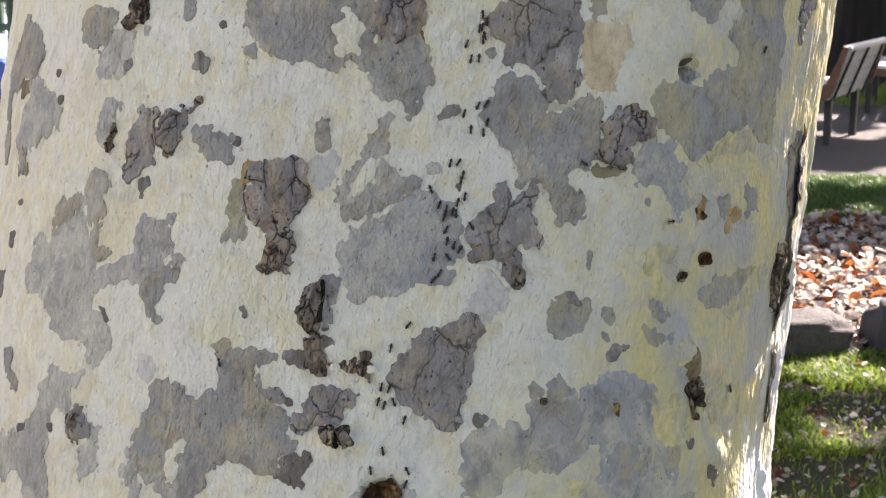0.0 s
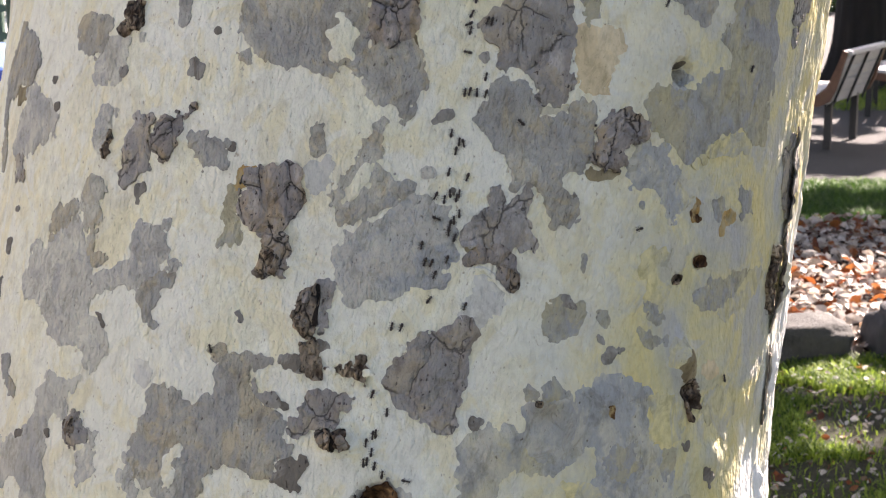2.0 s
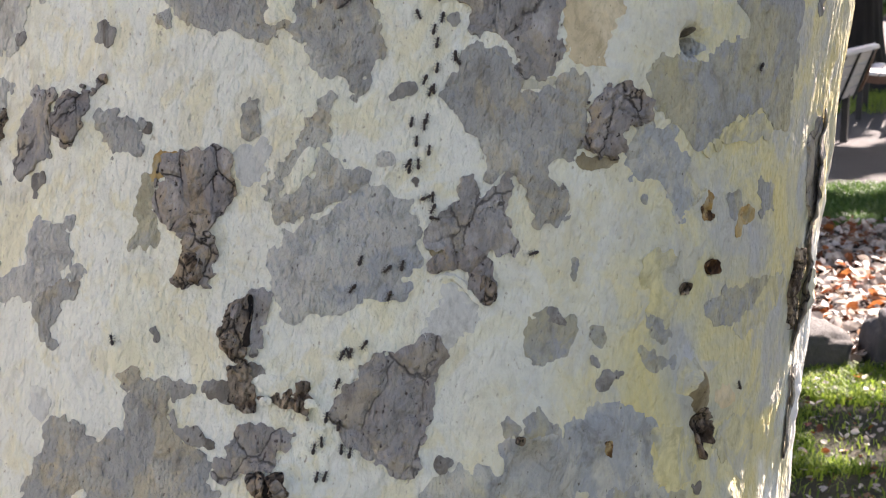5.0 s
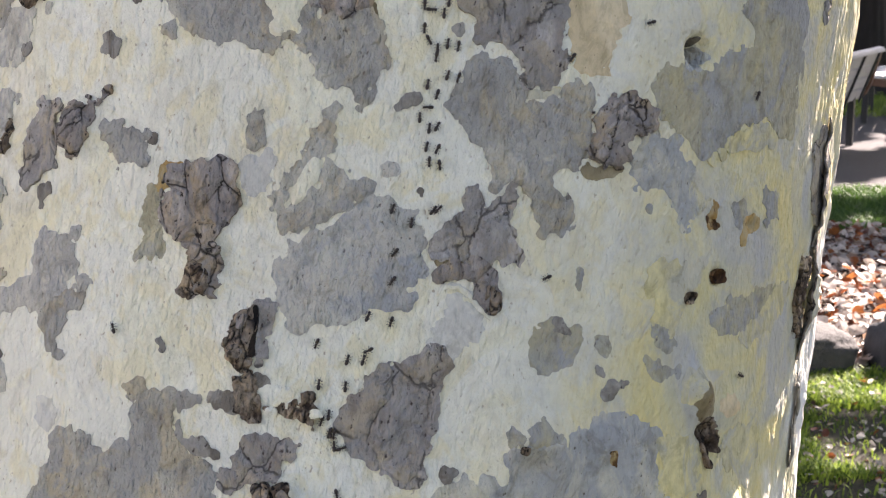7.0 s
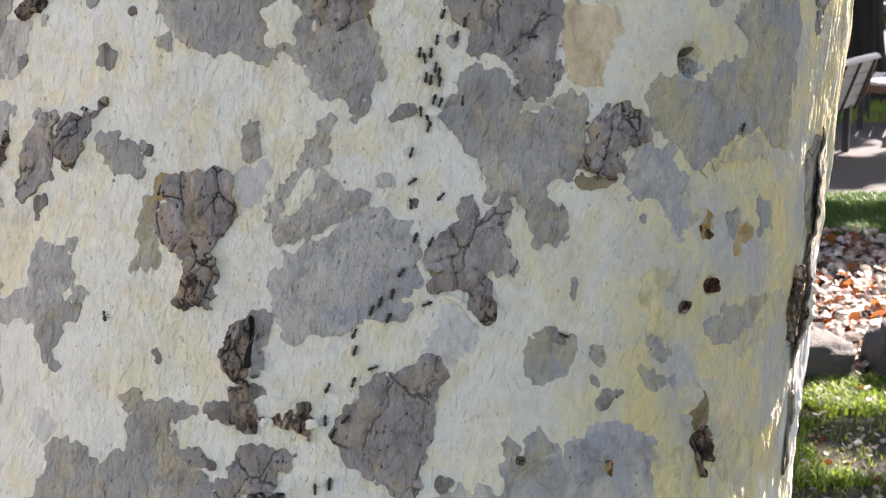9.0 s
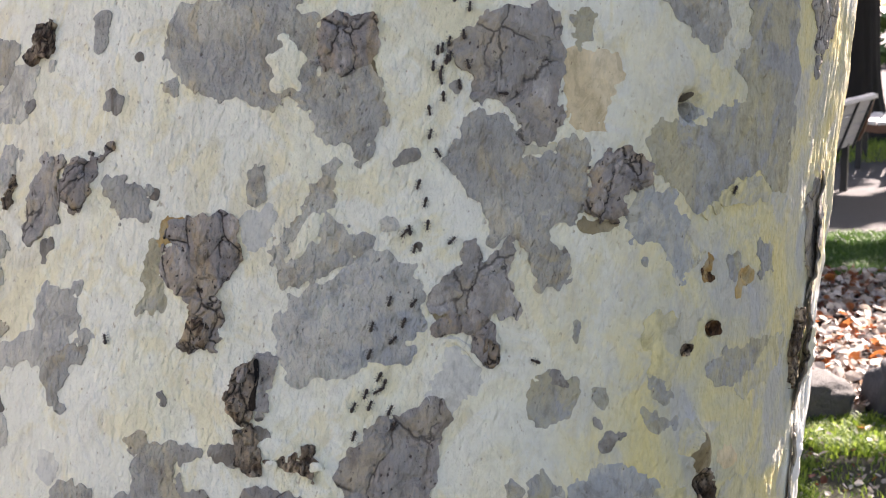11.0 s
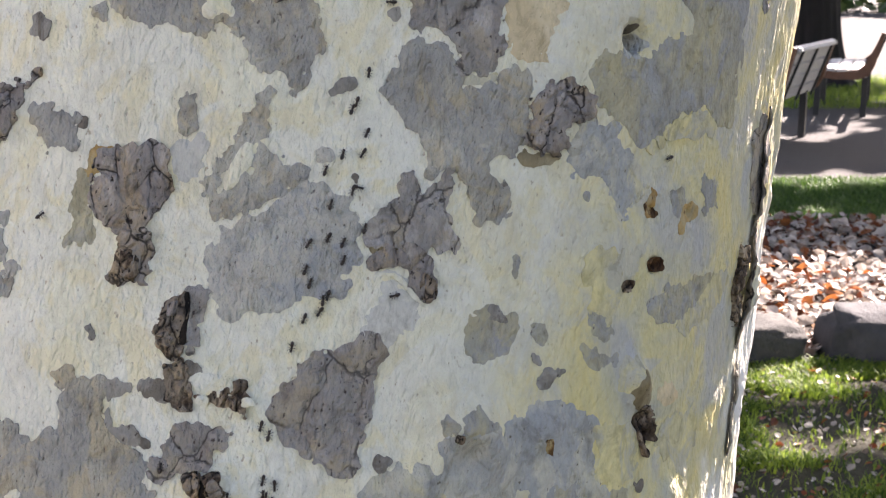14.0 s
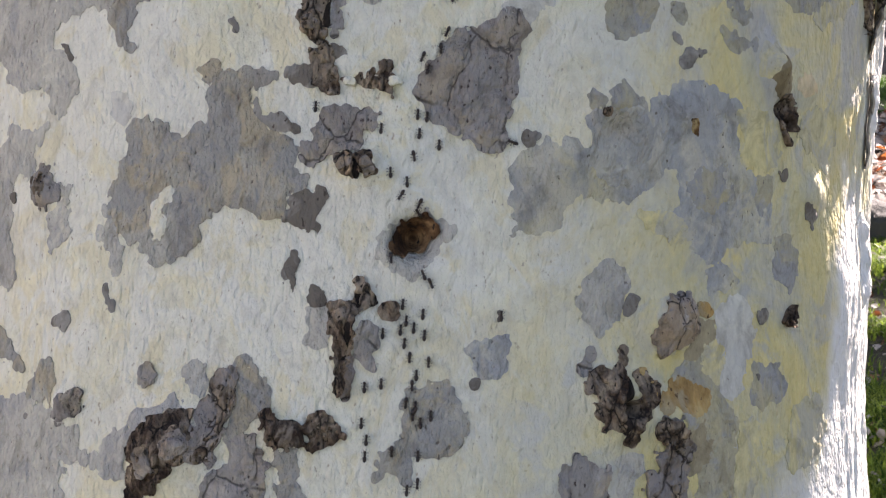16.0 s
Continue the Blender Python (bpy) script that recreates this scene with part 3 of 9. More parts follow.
bark_patch("bark_plate", PALE_GREY, ((-27.5, 20.9, 1.84), (-27.2, 21.6, 1.69), (-28.5, 20.1, 1.24), (-26.8, 20.0, 1.15), (-26.2, 22.5, 0.77), (-29.3, 19.7, 0.59), (-27.6, 22.2, 1.12), (-25.6, 22.9, 0.27)), 0.10, label="thin pale grey bark layer")
bark_patch("bark_plate", PALE_GREY, ((-24.2, 23.0, 0.34), (-24.2, 22.8, 0.26), (-24.4, 23.2, 0.22), (-24.1, 23.1, 0.21), (-24.0, 22.6, 0.12)), 0.10, label="thin pale grey bark layer")
bark_patch("bark_plate", PALE_GREY, ((-27.5, 15.6, 1.29), (-27.5, 14.7, 1.22), (-26.9, 16.5, 0.83), (-27.2, 13.9, 0.74), (-27.7, 16.2, 0.98), (-27.6, 14.8, 1.24), (-26.3, 16.9, 0.29), (-27.1, 13.3, 0.29)), 0.10, label="thin pale grey bark layer")
bark_patch("bark_plate", PALE_GREY, ((-30.9, 2.7, 3.92), (-20.5, 5.4, 1.95), (-29.0, -0.5, 2.68), (-34.6, 2.7, 2.37), (-25.3, -2.6, 1.63), (-22.9, 3.2, 1.31), (-25.5, 2.4, 1.11), (-29.7, 7.0, 0.97), (-21.8, 3.3, 1.36), (-18.1, 4.6, 0.77), (-35.7, 1.9, 1.64), (-25.3, -4.0, 1.01), (-20.5, 5.9, 1.87), (-25.7, -1.6, 1.44), (-30.3, 1.9, 3.74), (-24.2, 2.5, 0.97), (-19.3, 7.5, 0.64), (-35.4, 4.6, 0.95), (-21.3, 6.4, 1.33), (-20.5, 4.8, 1.80), (-30.3, 4.9, 2.26), (-29.5, -0.7, 2.53), (-27.6, -1.5, 1.73), (-18.5, 4.1, 0.54), (-26.1, 1.7, 0.62), (-24.9, -2.7, 1.27), (-33.8, 1.3, 1.41), (-19.7, 5.4, 1.44), (-29.3, 8.1, 0.27), (-24.2, 3.0, 0.81), (-36.2, 1.4, 1.13), (-35.9, 4.9, 0.58)), 0.10, label="thin pale grey bark layer")
bark_patch("bark_plate", PALE_GREY, ((-32.8, -13.2, 2.61), (-30.2, -7.4, 1.59), (-31.5, -15.1, 2.10), (-36.6, -13.8, 1.46), (-31.7, -10.3, 1.30), (-28.9, -7.1, 1.32), (-31.0, -8.1, 1.47), (-35.8, -13.5, 1.67), (-28.3, -8.5, 0.72), (-36.8, -15.3, 0.82), (-37.6, -12.9, 0.82), (-27.3, -6.0, 0.52), (-29.6, -16.2, 0.69), (-32.3, -12.1, 2.10), (-27.3, -6.6, 0.51), (-32.5, -16.4, 0.93), (-36.8, -15.9, 0.52), (-31.5, -9.3, 1.20), (-26.9, -5.8, 0.38), (-32.3, -7.6, 0.47), (-30.9, -6.9, 1.03), (-27.8, -6.3, 0.69), (-31.0, -15.4, 1.76), (-28.0, -8.5, 0.58), (-33.1, -13.0, 2.40), (-30.1, -7.3, 1.55), (-36.5, -14.3, 1.38), (-32.1, -14.0, 2.28), (-31.0, -9.2, 1.01), (-36.9, -13.0, 1.06), (-29.3, -8.7, 0.26), (-38.2, -12.4, 0.26)), 0.10, label="thin pale grey bark layer")
bark_patch("bark_plate", PALE_GREY, ((-24.4, -12.2, 1.07), (-24.1, -10.4, 0.53), (-24.6, -13.4, 0.62), (-24.3, -11.7, 0.86), (-25.3, -8.4, 0.28), (-24.3, -12.5, 1.00), (-24.4, -10.0, 0.36), (-25.0, -11.9, 0.62), (-24.0, -10.9, 0.48), (-24.7, -9.8, 0.25), (-25.2, -8.8, 0.16), (-24.9, -13.8, 0.29), (-24.0, -10.2, 0.42), (-25.4, -8.3, 0.24), (-25.2, -9.0, 0.15), (-24.4, -12.7, 0.93), (-25.3, -8.6, 0.23)), 0.10, label="thin pale grey bark layer")
bark_patch("bark_plate", PALE_GREY, ((-19.1, -13.7, 0.66), (-18.8, -14.7, 0.59), (-19.9, -12.9, 0.49), (-20.3, -12.6, 0.40), (-19.4, -13.4, 0.58), (-18.7, -15.0, 0.42), (-18.9, -14.3, 0.63), (-20.5, -12.3, 0.18), (-20.2, -12.8, 0.47)), 0.10, label="thin pale grey bark layer")
bark_patch("bark_plate", PALE_GREY, ((2.1, 14.1, 0.49), (1.9, 14.0, 0.47), (2.3, 14.1, 0.43), (1.6, 14.2, 0.25), (2.7, 14.1, 0.15)), 0.10, label="thin pale grey bark layer")
bark_patch("bark_plate", PALE_GREY, ((-3.8, -17.4, 0.83), (-3.9, -18.4, 0.77), (-3.9, -16.9, 0.73), (-3.7, -16.5, 0.39), (-4.4, -16.6, 0.26), (-3.8, -18.0, 0.81)), 0.10, label="thin pale grey bark layer")
bark_patch("bark_plate", PALE_GREY, ((14.1, -14.3, 1.60), (14.4, -13.4, 1.41), (14.0, -15.0, 1.27), (13.0, -14.6, 0.79), (14.4, -12.5, 0.66), (13.8, -16.1, 0.45)), 0.10, label="thin pale grey bark layer")
bark_patch("bark_plate", PALE_GREY, ((16.6, -25.1, 0.87), (16.4, -26.6, 0.66), (16.4, -26.0, 0.73), (16.9, -24.9, 0.75), (16.0, -27.0, 0.30), (17.1, -24.4, 0.27), (15.9, -24.6, 0.24)), 0.10, label="thin pale grey bark layer")
bark_patch("bark_plate", PALE_GREY, ((-11.6, -21.6, 0.86), (-11.3, -22.0, 0.64), (-11.6, -21.3, 0.73), (-12.3, -21.4, 0.44), (-11.2, -21.0, 0.36)), 0.10, label="thin pale grey bark layer")
bark_patch("bark_plate", PALE_GREY, ((-17.2, -27.2, 1.30), (-16.4, -25.9, 0.72), (-15.4, -24.7, 0.55), (-18.5, -27.4, 0.66), (-14.6, -24.2, 0.50), (-13.8, -23.7, 0.41), (-12.9, -23.2, 0.40), (-16.7, -27.9, 0.86), (-15.9, -25.1, 0.50), (-12.2, -22.9, 0.33), (-13.5, -23.5, 0.41), (-16.9, -26.6, 1.01), (-19.3, -27.2, 0.27), (-14.3, -24.0, 0.44), (-16.2, -28.3, 0.38), (-15.1, -24.5, 0.51), (-12.5, -23.1, 0.40), (-17.5, -27.4, 1.11), (-15.6, -24.8, 0.53), (-18.8, -27.2, 0.47), (-13.2, -23.4, 0.41), (-12.1, -23.1, 0.20)), 0.10, label="thin pale grey bark layer")
bark_patch("bark_plate", PALE_GREY, ((-25.5, -27.8, 3.49), (-27.6, -26.1, 1.85), (-22.5, -29.6, 1.32), (-27.3, -30.5, 1.16), (-24.4, -26.7, 2.37), (-29.2, -24.9, 0.55), (-24.1, -28.8, 2.45), (-21.5, -30.2, 0.67), (-26.2, -27.2, 3.01), (-25.9, -28.5, 3.03)), 0.10, label="thin pale grey bark layer")
bark_patch("bark_plate", PALE_GREY, ((-20.8, -27.4, 0.97), (-21.1, -26.3, 0.86), (-18.8, -27.5, 0.67), (-18.1, -27.5, 0.64), (-19.7, -27.5, 0.73), (-21.1, -28.5, 0.48), (-21.0, -28.8, 0.38), (-21.7, -25.9, 0.43), (-17.8, -27.1, 0.36), (-21.0, -26.9, 0.94), (-18.0, -27.8, 0.52), (-20.9, -29.4, 0.18), (-21.0, -27.5, 0.82), (-20.8, -25.7, 0.33), (-17.5, -26.7, 0.17)), 0.10, label="thin pale grey bark layer")
bark_patch("bark_plate", PALE_GREY, ((-19.4, -12.3, 0.68), (-20.0, -11.6, 0.38), (-19.4, -13.0, 0.37), (-20.2, -11.4, 0.24), (-20.4, -11.1, 0.17), (-19.6, -12.1, 0.56), (-19.3, -12.4, 0.64), (-19.0, -12.1, 0.32), (-19.4, -13.3, 0.16), (-20.5, -11.0, 0.11)), 0.10, label="thin pale grey bark layer")
bark_patch("bark_plate", PALE_GREY, ((1.5, -12.3, 1.73), (2.5, -11.6, 1.41), (0.9, -12.2, 1.37), (2.9, -11.3, 1.11), (1.5, -12.9, 1.33)), 0.10, label="thin pale grey bark layer")
bark_patch("bark_plate", PALE_GREY, ((-10.8, -24.2, 0.63), (-10.5, -24.0, 0.59), (-11.0, -24.6, 0.38), (-11.3, -24.0, 0.30), (-10.3, -23.5, 0.22), (-10.3, -24.2, 0.37), (-10.9, -24.2, 0.59), (-11.0, -24.8, 0.23)), 0.10, label="thin pale grey bark layer")
bark_patch("bark_plate", BLUE_GREY, ((1.6, 8.1, 3.31), (-1.3, 6.5, 3.17), (2.2, 9.3, 2.97), (-2.3, 3.8, 0.96), (-0.2, 7.0, 3.26), (4.0, 6.1, 0.80), (4.1, 11.5, 0.51), (4.4, 8.5, 0.99), (2.0, 10.9, 1.63)), 0.09, label="thin blue grey bark layer")
bark_patch("bark_plate", BLUE_GREY, ((7.0, -18.4, 1.28), (7.3, -19.1, 0.83), (6.4, -18.3, 0.95), (7.7, -17.5, 0.34)), 0.09, label="thin blue grey bark layer")
bark_patch("bark_plate", BLUE_GREY, ((14.4, -4.6, 2.30), (12.9, -3.4, 1.02), (15.5, -3.0, 0.95), (14.7, -4.7, 2.18), (14.2, -4.4, 2.18), (12.4, -3.0, 0.57), (15.5, -6.0, 0.86)), 0.09, label="thin blue grey bark layer")
bark_patch("bark_plate", ASH, ((-19.6, -4.5, 0.72), (-19.7, -4.0, 0.61), (-19.4, -4.8, 0.65), (-19.2, -5.3, 0.30), (-20.0, -3.6, 0.31), (-19.5, -4.6, 0.72)), 0.07, label="pale ash bark layer")
bark_patch("bark_plate", ASH, ((-6.5, 12.8, 1.15), (-6.0, 13.3, 0.95), (-6.7, 12.1, 0.90)), 0.07, label="pale ash bark layer")
bark_patch("bark_plate", ASH, ((25.2, -15.9, 1.82), (24.7, -18.4, 1.36), (24.8, -14.9, 1.58), (24.7, -19.0, 1.13), (24.8, -14.0, 1.03), (25.4, -16.0, 1.78), (24.8, -15.3, 1.74), (24.8, -18.0, 1.34)), 0.07, label="pale ash bark layer")
bark_patch("bark_plate", ASH, ((7.1, 7.3, 0.29), (8.9, 6.4, 0.25), (8.4, 6.9, 0.24), (9.3, 6.1, 0.24), (8.0, 7.1, 0.22), (7.6, 7.3, 0.22), (8.7, 6.6, 0.23), (9.6, 5.9, 0.22), (6.7, 7.1, 0.22), (6.5, 7.1, 0.18), (7.3, 7.3, 0.24), (9.7, 5.7, 0.17), (8.2, 6.9, 0.24), (7.8, 7.2, 0.22)), 0.07, label="pale ash bark layer")
bark_patch("bark_plate", GREY, ((-44.4, 22.3, 2.84), (-42.0, 22.0, 2.39), (-46.2, 20.5, 2.20), (-46.8, 15.4, 0.82), (-47.2, 17.6, 0.81), (-46.7, 14.1, 0.72), (-44.6, 25.0, 0.97), (-46.4, 12.5, 0.58), (-44.8, 19.6, 1.21), (-47.2, 16.4, 0.68), (-42.7, 22.4, 2.55), (-46.5, 13.3, 0.69), (-47.5, 18.8, 0.79), (-41.4, 21.8, 1.93), (-46.7, 16.5, 0.53), (-40.0, 23.9, 0.25), (-46.5, 20.4, 2.02), (-46.7, 14.6, 0.80), (-44.6, 24.0, 1.62), (-46.5, 11.9, 0.27), (-45.1, 21.6, 2.62), (-39.6, 21.6, 0.40), (-40.4, 23.2, 0.62), (-47.2, 17.0, 0.79), (-40.9, 19.9, 0.33), (-42.0, 24.4, 0.69), (-47.3, 18.1, 0.83), (-47.5, 19.6, 0.93), (-46.7, 17.2, 0.42)), 0.15, label="grey bark plate with a ragged edge")
bark_patch("bark_plate", GREY, ((-31.3, 23.7, 1.66), (-30.1, 23.4, 1.56), (-28.9, 24.2, 0.74), (-31.8, 24.2, 1.23), (-29.7, 22.6, 1.05)), 0.15, label="grey bark plate with a ragged edge")
bark_patch("bark_plate", GREY, ((-20.2, 25.9, 0.70), (-20.1, 24.7, 0.60), (-20.3, 26.1, 0.68), (-20.2, 24.3, 0.46), (-20.1, 25.3, 0.68), (-20.7, 26.4, 0.33), (-19.9, 26.5, 0.26)), 0.15, label="grey bark plate with a ragged edge")
bark_patch("bark_plate", GREY, ((-15.5, 13.7, 1.32), (-16.7, 14.1, 0.82), (-14.6, 13.0, 0.85), (-17.7, 14.7, 0.45), (-14.5, 14.4, 0.52), (-16.1, 13.8, 1.16), (-18.0, 14.8, 0.33), (-17.3, 14.5, 0.56), (-14.9, 13.3, 1.00)), 0.15, label="grey bark plate with a ragged edge")
bark_patch("bark_plate", GREY, ((-32.2, 7.6, 1.10), (-30.4, 8.4, 0.77), (-33.0, 6.5, 0.66), (-31.3, 7.7, 0.93), (-33.2, 5.8, 0.47), (-30.0, 8.5, 0.59), (-32.6, 7.2, 0.84), (-33.5, 5.4, 0.17), (-32.4, 7.8, 0.89), (-31.5, 7.6, 0.97)), 0.15, label="grey bark plate with a ragged edge")
bark_patch("bark_plate", GREY, ((-27.9, 9.6, 1.35), (-27.6, 7.9, 1.26), (-27.3, 5.9, 0.51), (-27.7, 9.9, 1.30), (-27.4, 5.0, 0.37), (-27.3, 6.5, 0.53), (-27.9, 8.8, 1.32), (-27.3, 5.6, 0.48), (-27.3, 10.6, 0.65), (-27.9, 9.9, 1.29)), 0.15, label="grey bark plate with a ragged edge")
bark_patch("bark_plate", GREY, ((-26.0, 4.3, 0.62), (-26.4, 4.2, 0.58), (-25.7, 4.3, 0.51), (-26.9, 4.5, 0.20), (-26.6, 3.9, 0.35), (-25.4, 4.4, 0.24)), 0.15, label="grey bark plate with a ragged edge")
bark_patch("bark_plate", GREY, ((-19.9, 1.9, 1.15), (-19.7, 0.0, 0.65), (-18.9, 3.2, 0.64), (-19.9, 1.0, 0.86), (-18.1, 3.1, 0.45), (-19.2, -0.4, 0.51), (-19.5, 2.4, 0.84), (-18.8, 3.6, 0.36), (-17.8, 3.4, 0.18), (-19.9, 1.7, 1.13), (-19.0, -0.5, 0.34), (-19.9, 0.6, 0.74), (-19.7, -0.2, 0.55)), 0.15, label="grey bark plate with a ragged edge")
bark_patch("bark_plate", GREY, ((-39.0, -5.9, 0.69), (-37.7, -7.5, 0.62), (-38.3, -7.0, 0.58), (-37.0, -7.9, 0.46), (-39.5, -5.4, 0.46), (-38.8, -6.5, 0.54), (-36.7, -8.2, 0.25), (-39.9, -5.1, 0.24), (-39.0, -5.7, 0.64), (-37.4, -7.7, 0.57), (-37.9, -7.3, 0.60), (-40.1, -5.0, 0.17), (-38.6, -5.4, 0.28)), 0.15, label="grey bark plate with a ragged edge")
bark_patch("bark_plate", GREY, ((-15.5, -9.7, 3.84), (-10.4, -7.7, 3.10), (-11.2, -3.3, 1.60), (-8.8, -8.4, 2.71), (-15.0, -12.2, 2.26), (-16.9, -6.8, 1.81), (-17.3, -10.5, 2.65), (-12.5, -2.0, 0.82), (-12.6, -8.2, 2.96), (-7.8, -10.1, 1.25), (-10.9, -5.5, 1.79), (-8.1, -7.4, 1.93), (-17.9, -11.4, 1.80), (-12.9, -12.5, 0.72), (-5.9, -8.5, 0.48), (-17.9, -6.1, 0.98), (-14.4, -13.3, 1.20), (-6.2, -8.9, 0.63), (-16.0, -9.2, 3.38), (-10.2, -2.1, 0.40)), 0.15, label="grey bark plate with a ragged edge")
bark_patch("bark_plate", GREY, ((-10.6, 24.5, 3.24), (-7.7, 26.4, 1.67), (-11.7, 24.8, 2.96), (-8.4, 22.3, 1.31), (-6.5, 26.9, 1.28), (-5.5, 25.8, 0.70), (-13.8, 21.6, 0.54), (-7.3, 21.5, 0.70), (-13.7, 26.7, 0.90), (-4.5, 21.3, 0.47), (-10.5, 22.6, 1.69), (-9.0, 25.8, 2.20), (-6.5, 21.1, 0.40), (-12.9, 22.4, 0.71), (-5.8, 21.0, 0.32), (-5.2, 21.0, 0.30), (-5.2, 25.1, 0.33), (-4.4, 21.5, 0.38), (-7.9, 21.6, 0.86), (-8.9, 23.1, 1.67), (-5.3, 21.5, 0.21), (-5.8, 27.9, 0.36), (-4.2, 21.0, 0.25), (-5.8, 26.6, 0.81), (-12.1, 25.1, 2.62), (-13.5, 21.9, 0.46), (-14.0, 21.5, 0.46), (-14.3, 23.7, 0.41), (-10.6, 24.7, 3.21), (-5.0, 25.3, 0.30), (-6.9, 21.1, 0.50), (-7.7, 26.3, 1.62)), 0.15, label="grey bark plate with a ragged edge")
bark_patch("bark_plate", GREY, ((-1.6, 21.3, 2.51), (-0.5, 18.8, 0.77), (-0.8, 23.2, 1.01), (-2.6, 21.8, 1.81), (0.5, 21.2, 0.85), (-1.3, 20.7, 2.08), (-0.2, 18.1, 0.44), (-1.8, 21.0, 2.22)), 0.15, label="grey bark plate with a ragged edge")
bark_patch("bark_plate", GREY, ((-6.8, 15.1, 0.67), (-7.0, 16.1, 0.45), (-6.8, 14.5, 0.45), (-7.0, 16.6, 0.31), (-6.9, 15.5, 0.57), (-7.1, 16.9, 0.12), (-6.7, 15.1, 0.64)), 0.15, label="grey bark plate with a ragged edge")
bark_patch("bark_plate", GREY, ((-1.3, 12.2, 1.30), (-2.9, 10.5, 1.12), (-2.7, 15.1, 0.88), (-4.1, 10.0, 0.82), (-2.2, 16.2, 0.66), (0.2, 12.4, 0.73), (-4.6, 11.7, 0.57), (-1.9, 13.8, 0.51), (-2.1, 11.3, 1.19), (-1.9, 16.9, 0.51), (-4.3, 12.5, 0.39), (1.0, 12.9, 0.38), (-2.4, 14.8, 0.74), (-4.6, 11.4, 0.51), (-3.5, 10.1, 1.02), (-3.8, 13.2, 0.26), (-3.3, 14.3, 0.28), (-4.5, 10.3, 0.58), (-1.6, 13.0, 0.85), (-0.6, 12.2, 1.03), (-4.1, 12.7, 0.38), (-3.7, 13.7, 0.20), (-2.5, 15.4, 0.81), (-1.9, 17.2, 0.39), (-3.5, 14.0, 0.18), (-1.6, 11.7, 1.19), (-2.4, 10.9, 1.16), (-2.1, 16.7, 0.57), (-4.6, 10.0, 0.49), (-4.5, 12.1, 0.49), (-3.7, 13.5, 0.21)), 0.15, label="grey bark plate with a ragged edge")
bark_patch("bark_plate", GREY, ((11.0, 17.3, 2.86), (8.0, 19.4, 2.39), (12.6, 18.1, 2.55), (13.4, 13.0, 1.29), (13.7, 20.5, 1.29), (7.8, 20.7, 1.89), (12.0, 14.8, 1.16), (8.4, 18.6, 2.36), (9.4, 14.9, 0.68), (12.8, 11.7, 0.51), (5.9, 18.9, 0.81), (9.1, 14.0, 0.37), (12.9, 13.2, 1.16), (14.0, 16.4, 0.73), (13.6, 21.0, 1.09), (10.4, 17.2, 2.56), (14.2, 21.0, 0.86), (7.2, 22.0, 0.67), (8.0, 19.2, 2.42), (9.2, 14.3, 0.49)), 0.15, label="grey bark plate with a ragged edge")
bark_patch("bark_plate", GREY, ((3.9, -22.6, 2.01), (1.7, -25.5, 0.97), (3.9, -23.3, 1.81), (1.1, -25.6, 0.81), (4.2, -21.1, 0.89), (2.8, -24.2, 0.87), (2.5, -26.6, 0.38), (2.3, -21.8, 0.69), (0.8, -26.4, 0.37), (2.2, -26.1, 0.53)), 0.15, label="grey bark plate with a ragged edge")
bark_patch("bark_plate", GREY, ((-7.6, -22.1, 1.13), (-8.2, -23.7, 0.93), (-8.6, -20.4, 0.66), (-8.0, -21.4, 0.93), (-8.7, -24.6, 0.62), (-7.7, -22.9, 1.08), (-9.0, -25.1, 0.29), (-8.6, -19.7, 0.27), (-8.7, -20.2, 0.60), (-8.4, -24.0, 0.82), (-7.8, -23.1, 1.06), (-7.6, -22.5, 1.11)), 0.15, label="grey bark plate with a ragged edge")
bark_patch("bark_plate", GREY, ((-4.7, -27.8, 0.97), (-5.0, -26.3, 0.74), (-4.9, -27.1, 0.84), (-4.0, -28.2, 0.47), (-5.4, -28.5, 0.35), (-4.7, -25.8, 0.40), (-5.4, -25.8, 0.26), (-3.6, -28.5, 0.17)), 0.15, label="grey bark plate with a ragged edge")
bark_patch("bark_plate", GREY, ((-24.2, -23.3, 1.14), (-24.1, -22.4, 0.95), (-25.2, -23.4, 0.71), (-23.6, -24.0, 0.53), (-25.8, -23.4, 0.26), (-23.8, -21.7, 0.37), (-24.2, -23.3, 1.13), (-24.6, -23.4, 1.01)), 0.15, label="grey bark plate with a ragged edge")
bark_patch("bark_plate", GREY, ((-29.8, -20.8, 0.76), (-28.8, -21.3, 0.56), (-27.1, -22.3, 0.41), (-28.1, -21.8, 0.38), (-30.3, -20.3, 0.43), (-27.5, -22.1, 0.39), (-29.3, -21.0, 0.69), (-26.9, -22.4, 0.38), (-28.6, -21.5, 0.49), (-30.6, -20.0, 0.25), (-27.7, -22.0, 0.37), (-29.9, -20.8, 0.73), (-26.7, -22.3, 0.22), (-26.9, -22.4, 0.32)), 0.15, label="grey bark plate with a ragged edge")
bark_patch("bark_plate", GREY, ((-5.7, 23.8, 2.10), (-5.8, 25.3, 1.99), (-4.3, 22.2, 1.29), (-5.7, 23.1, 2.00), (-7.2, 26.5, 0.70), (-3.4, 21.6, 0.71), (-4.7, 26.8, 0.66), (-7.0, 21.8, 0.55), (-2.9, 21.3, 0.43)), 0.15, label="grey bark plate with a ragged edge")
bark_patch("bark_flake", SLATE, ((-34.8, 17.3, 0.36), (-34.8, 17.2, 0.35), (-34.9, 17.3, 0.35), (-34.7, 17.4, 0.23)), 0.15, label="small dark grey bark flake")
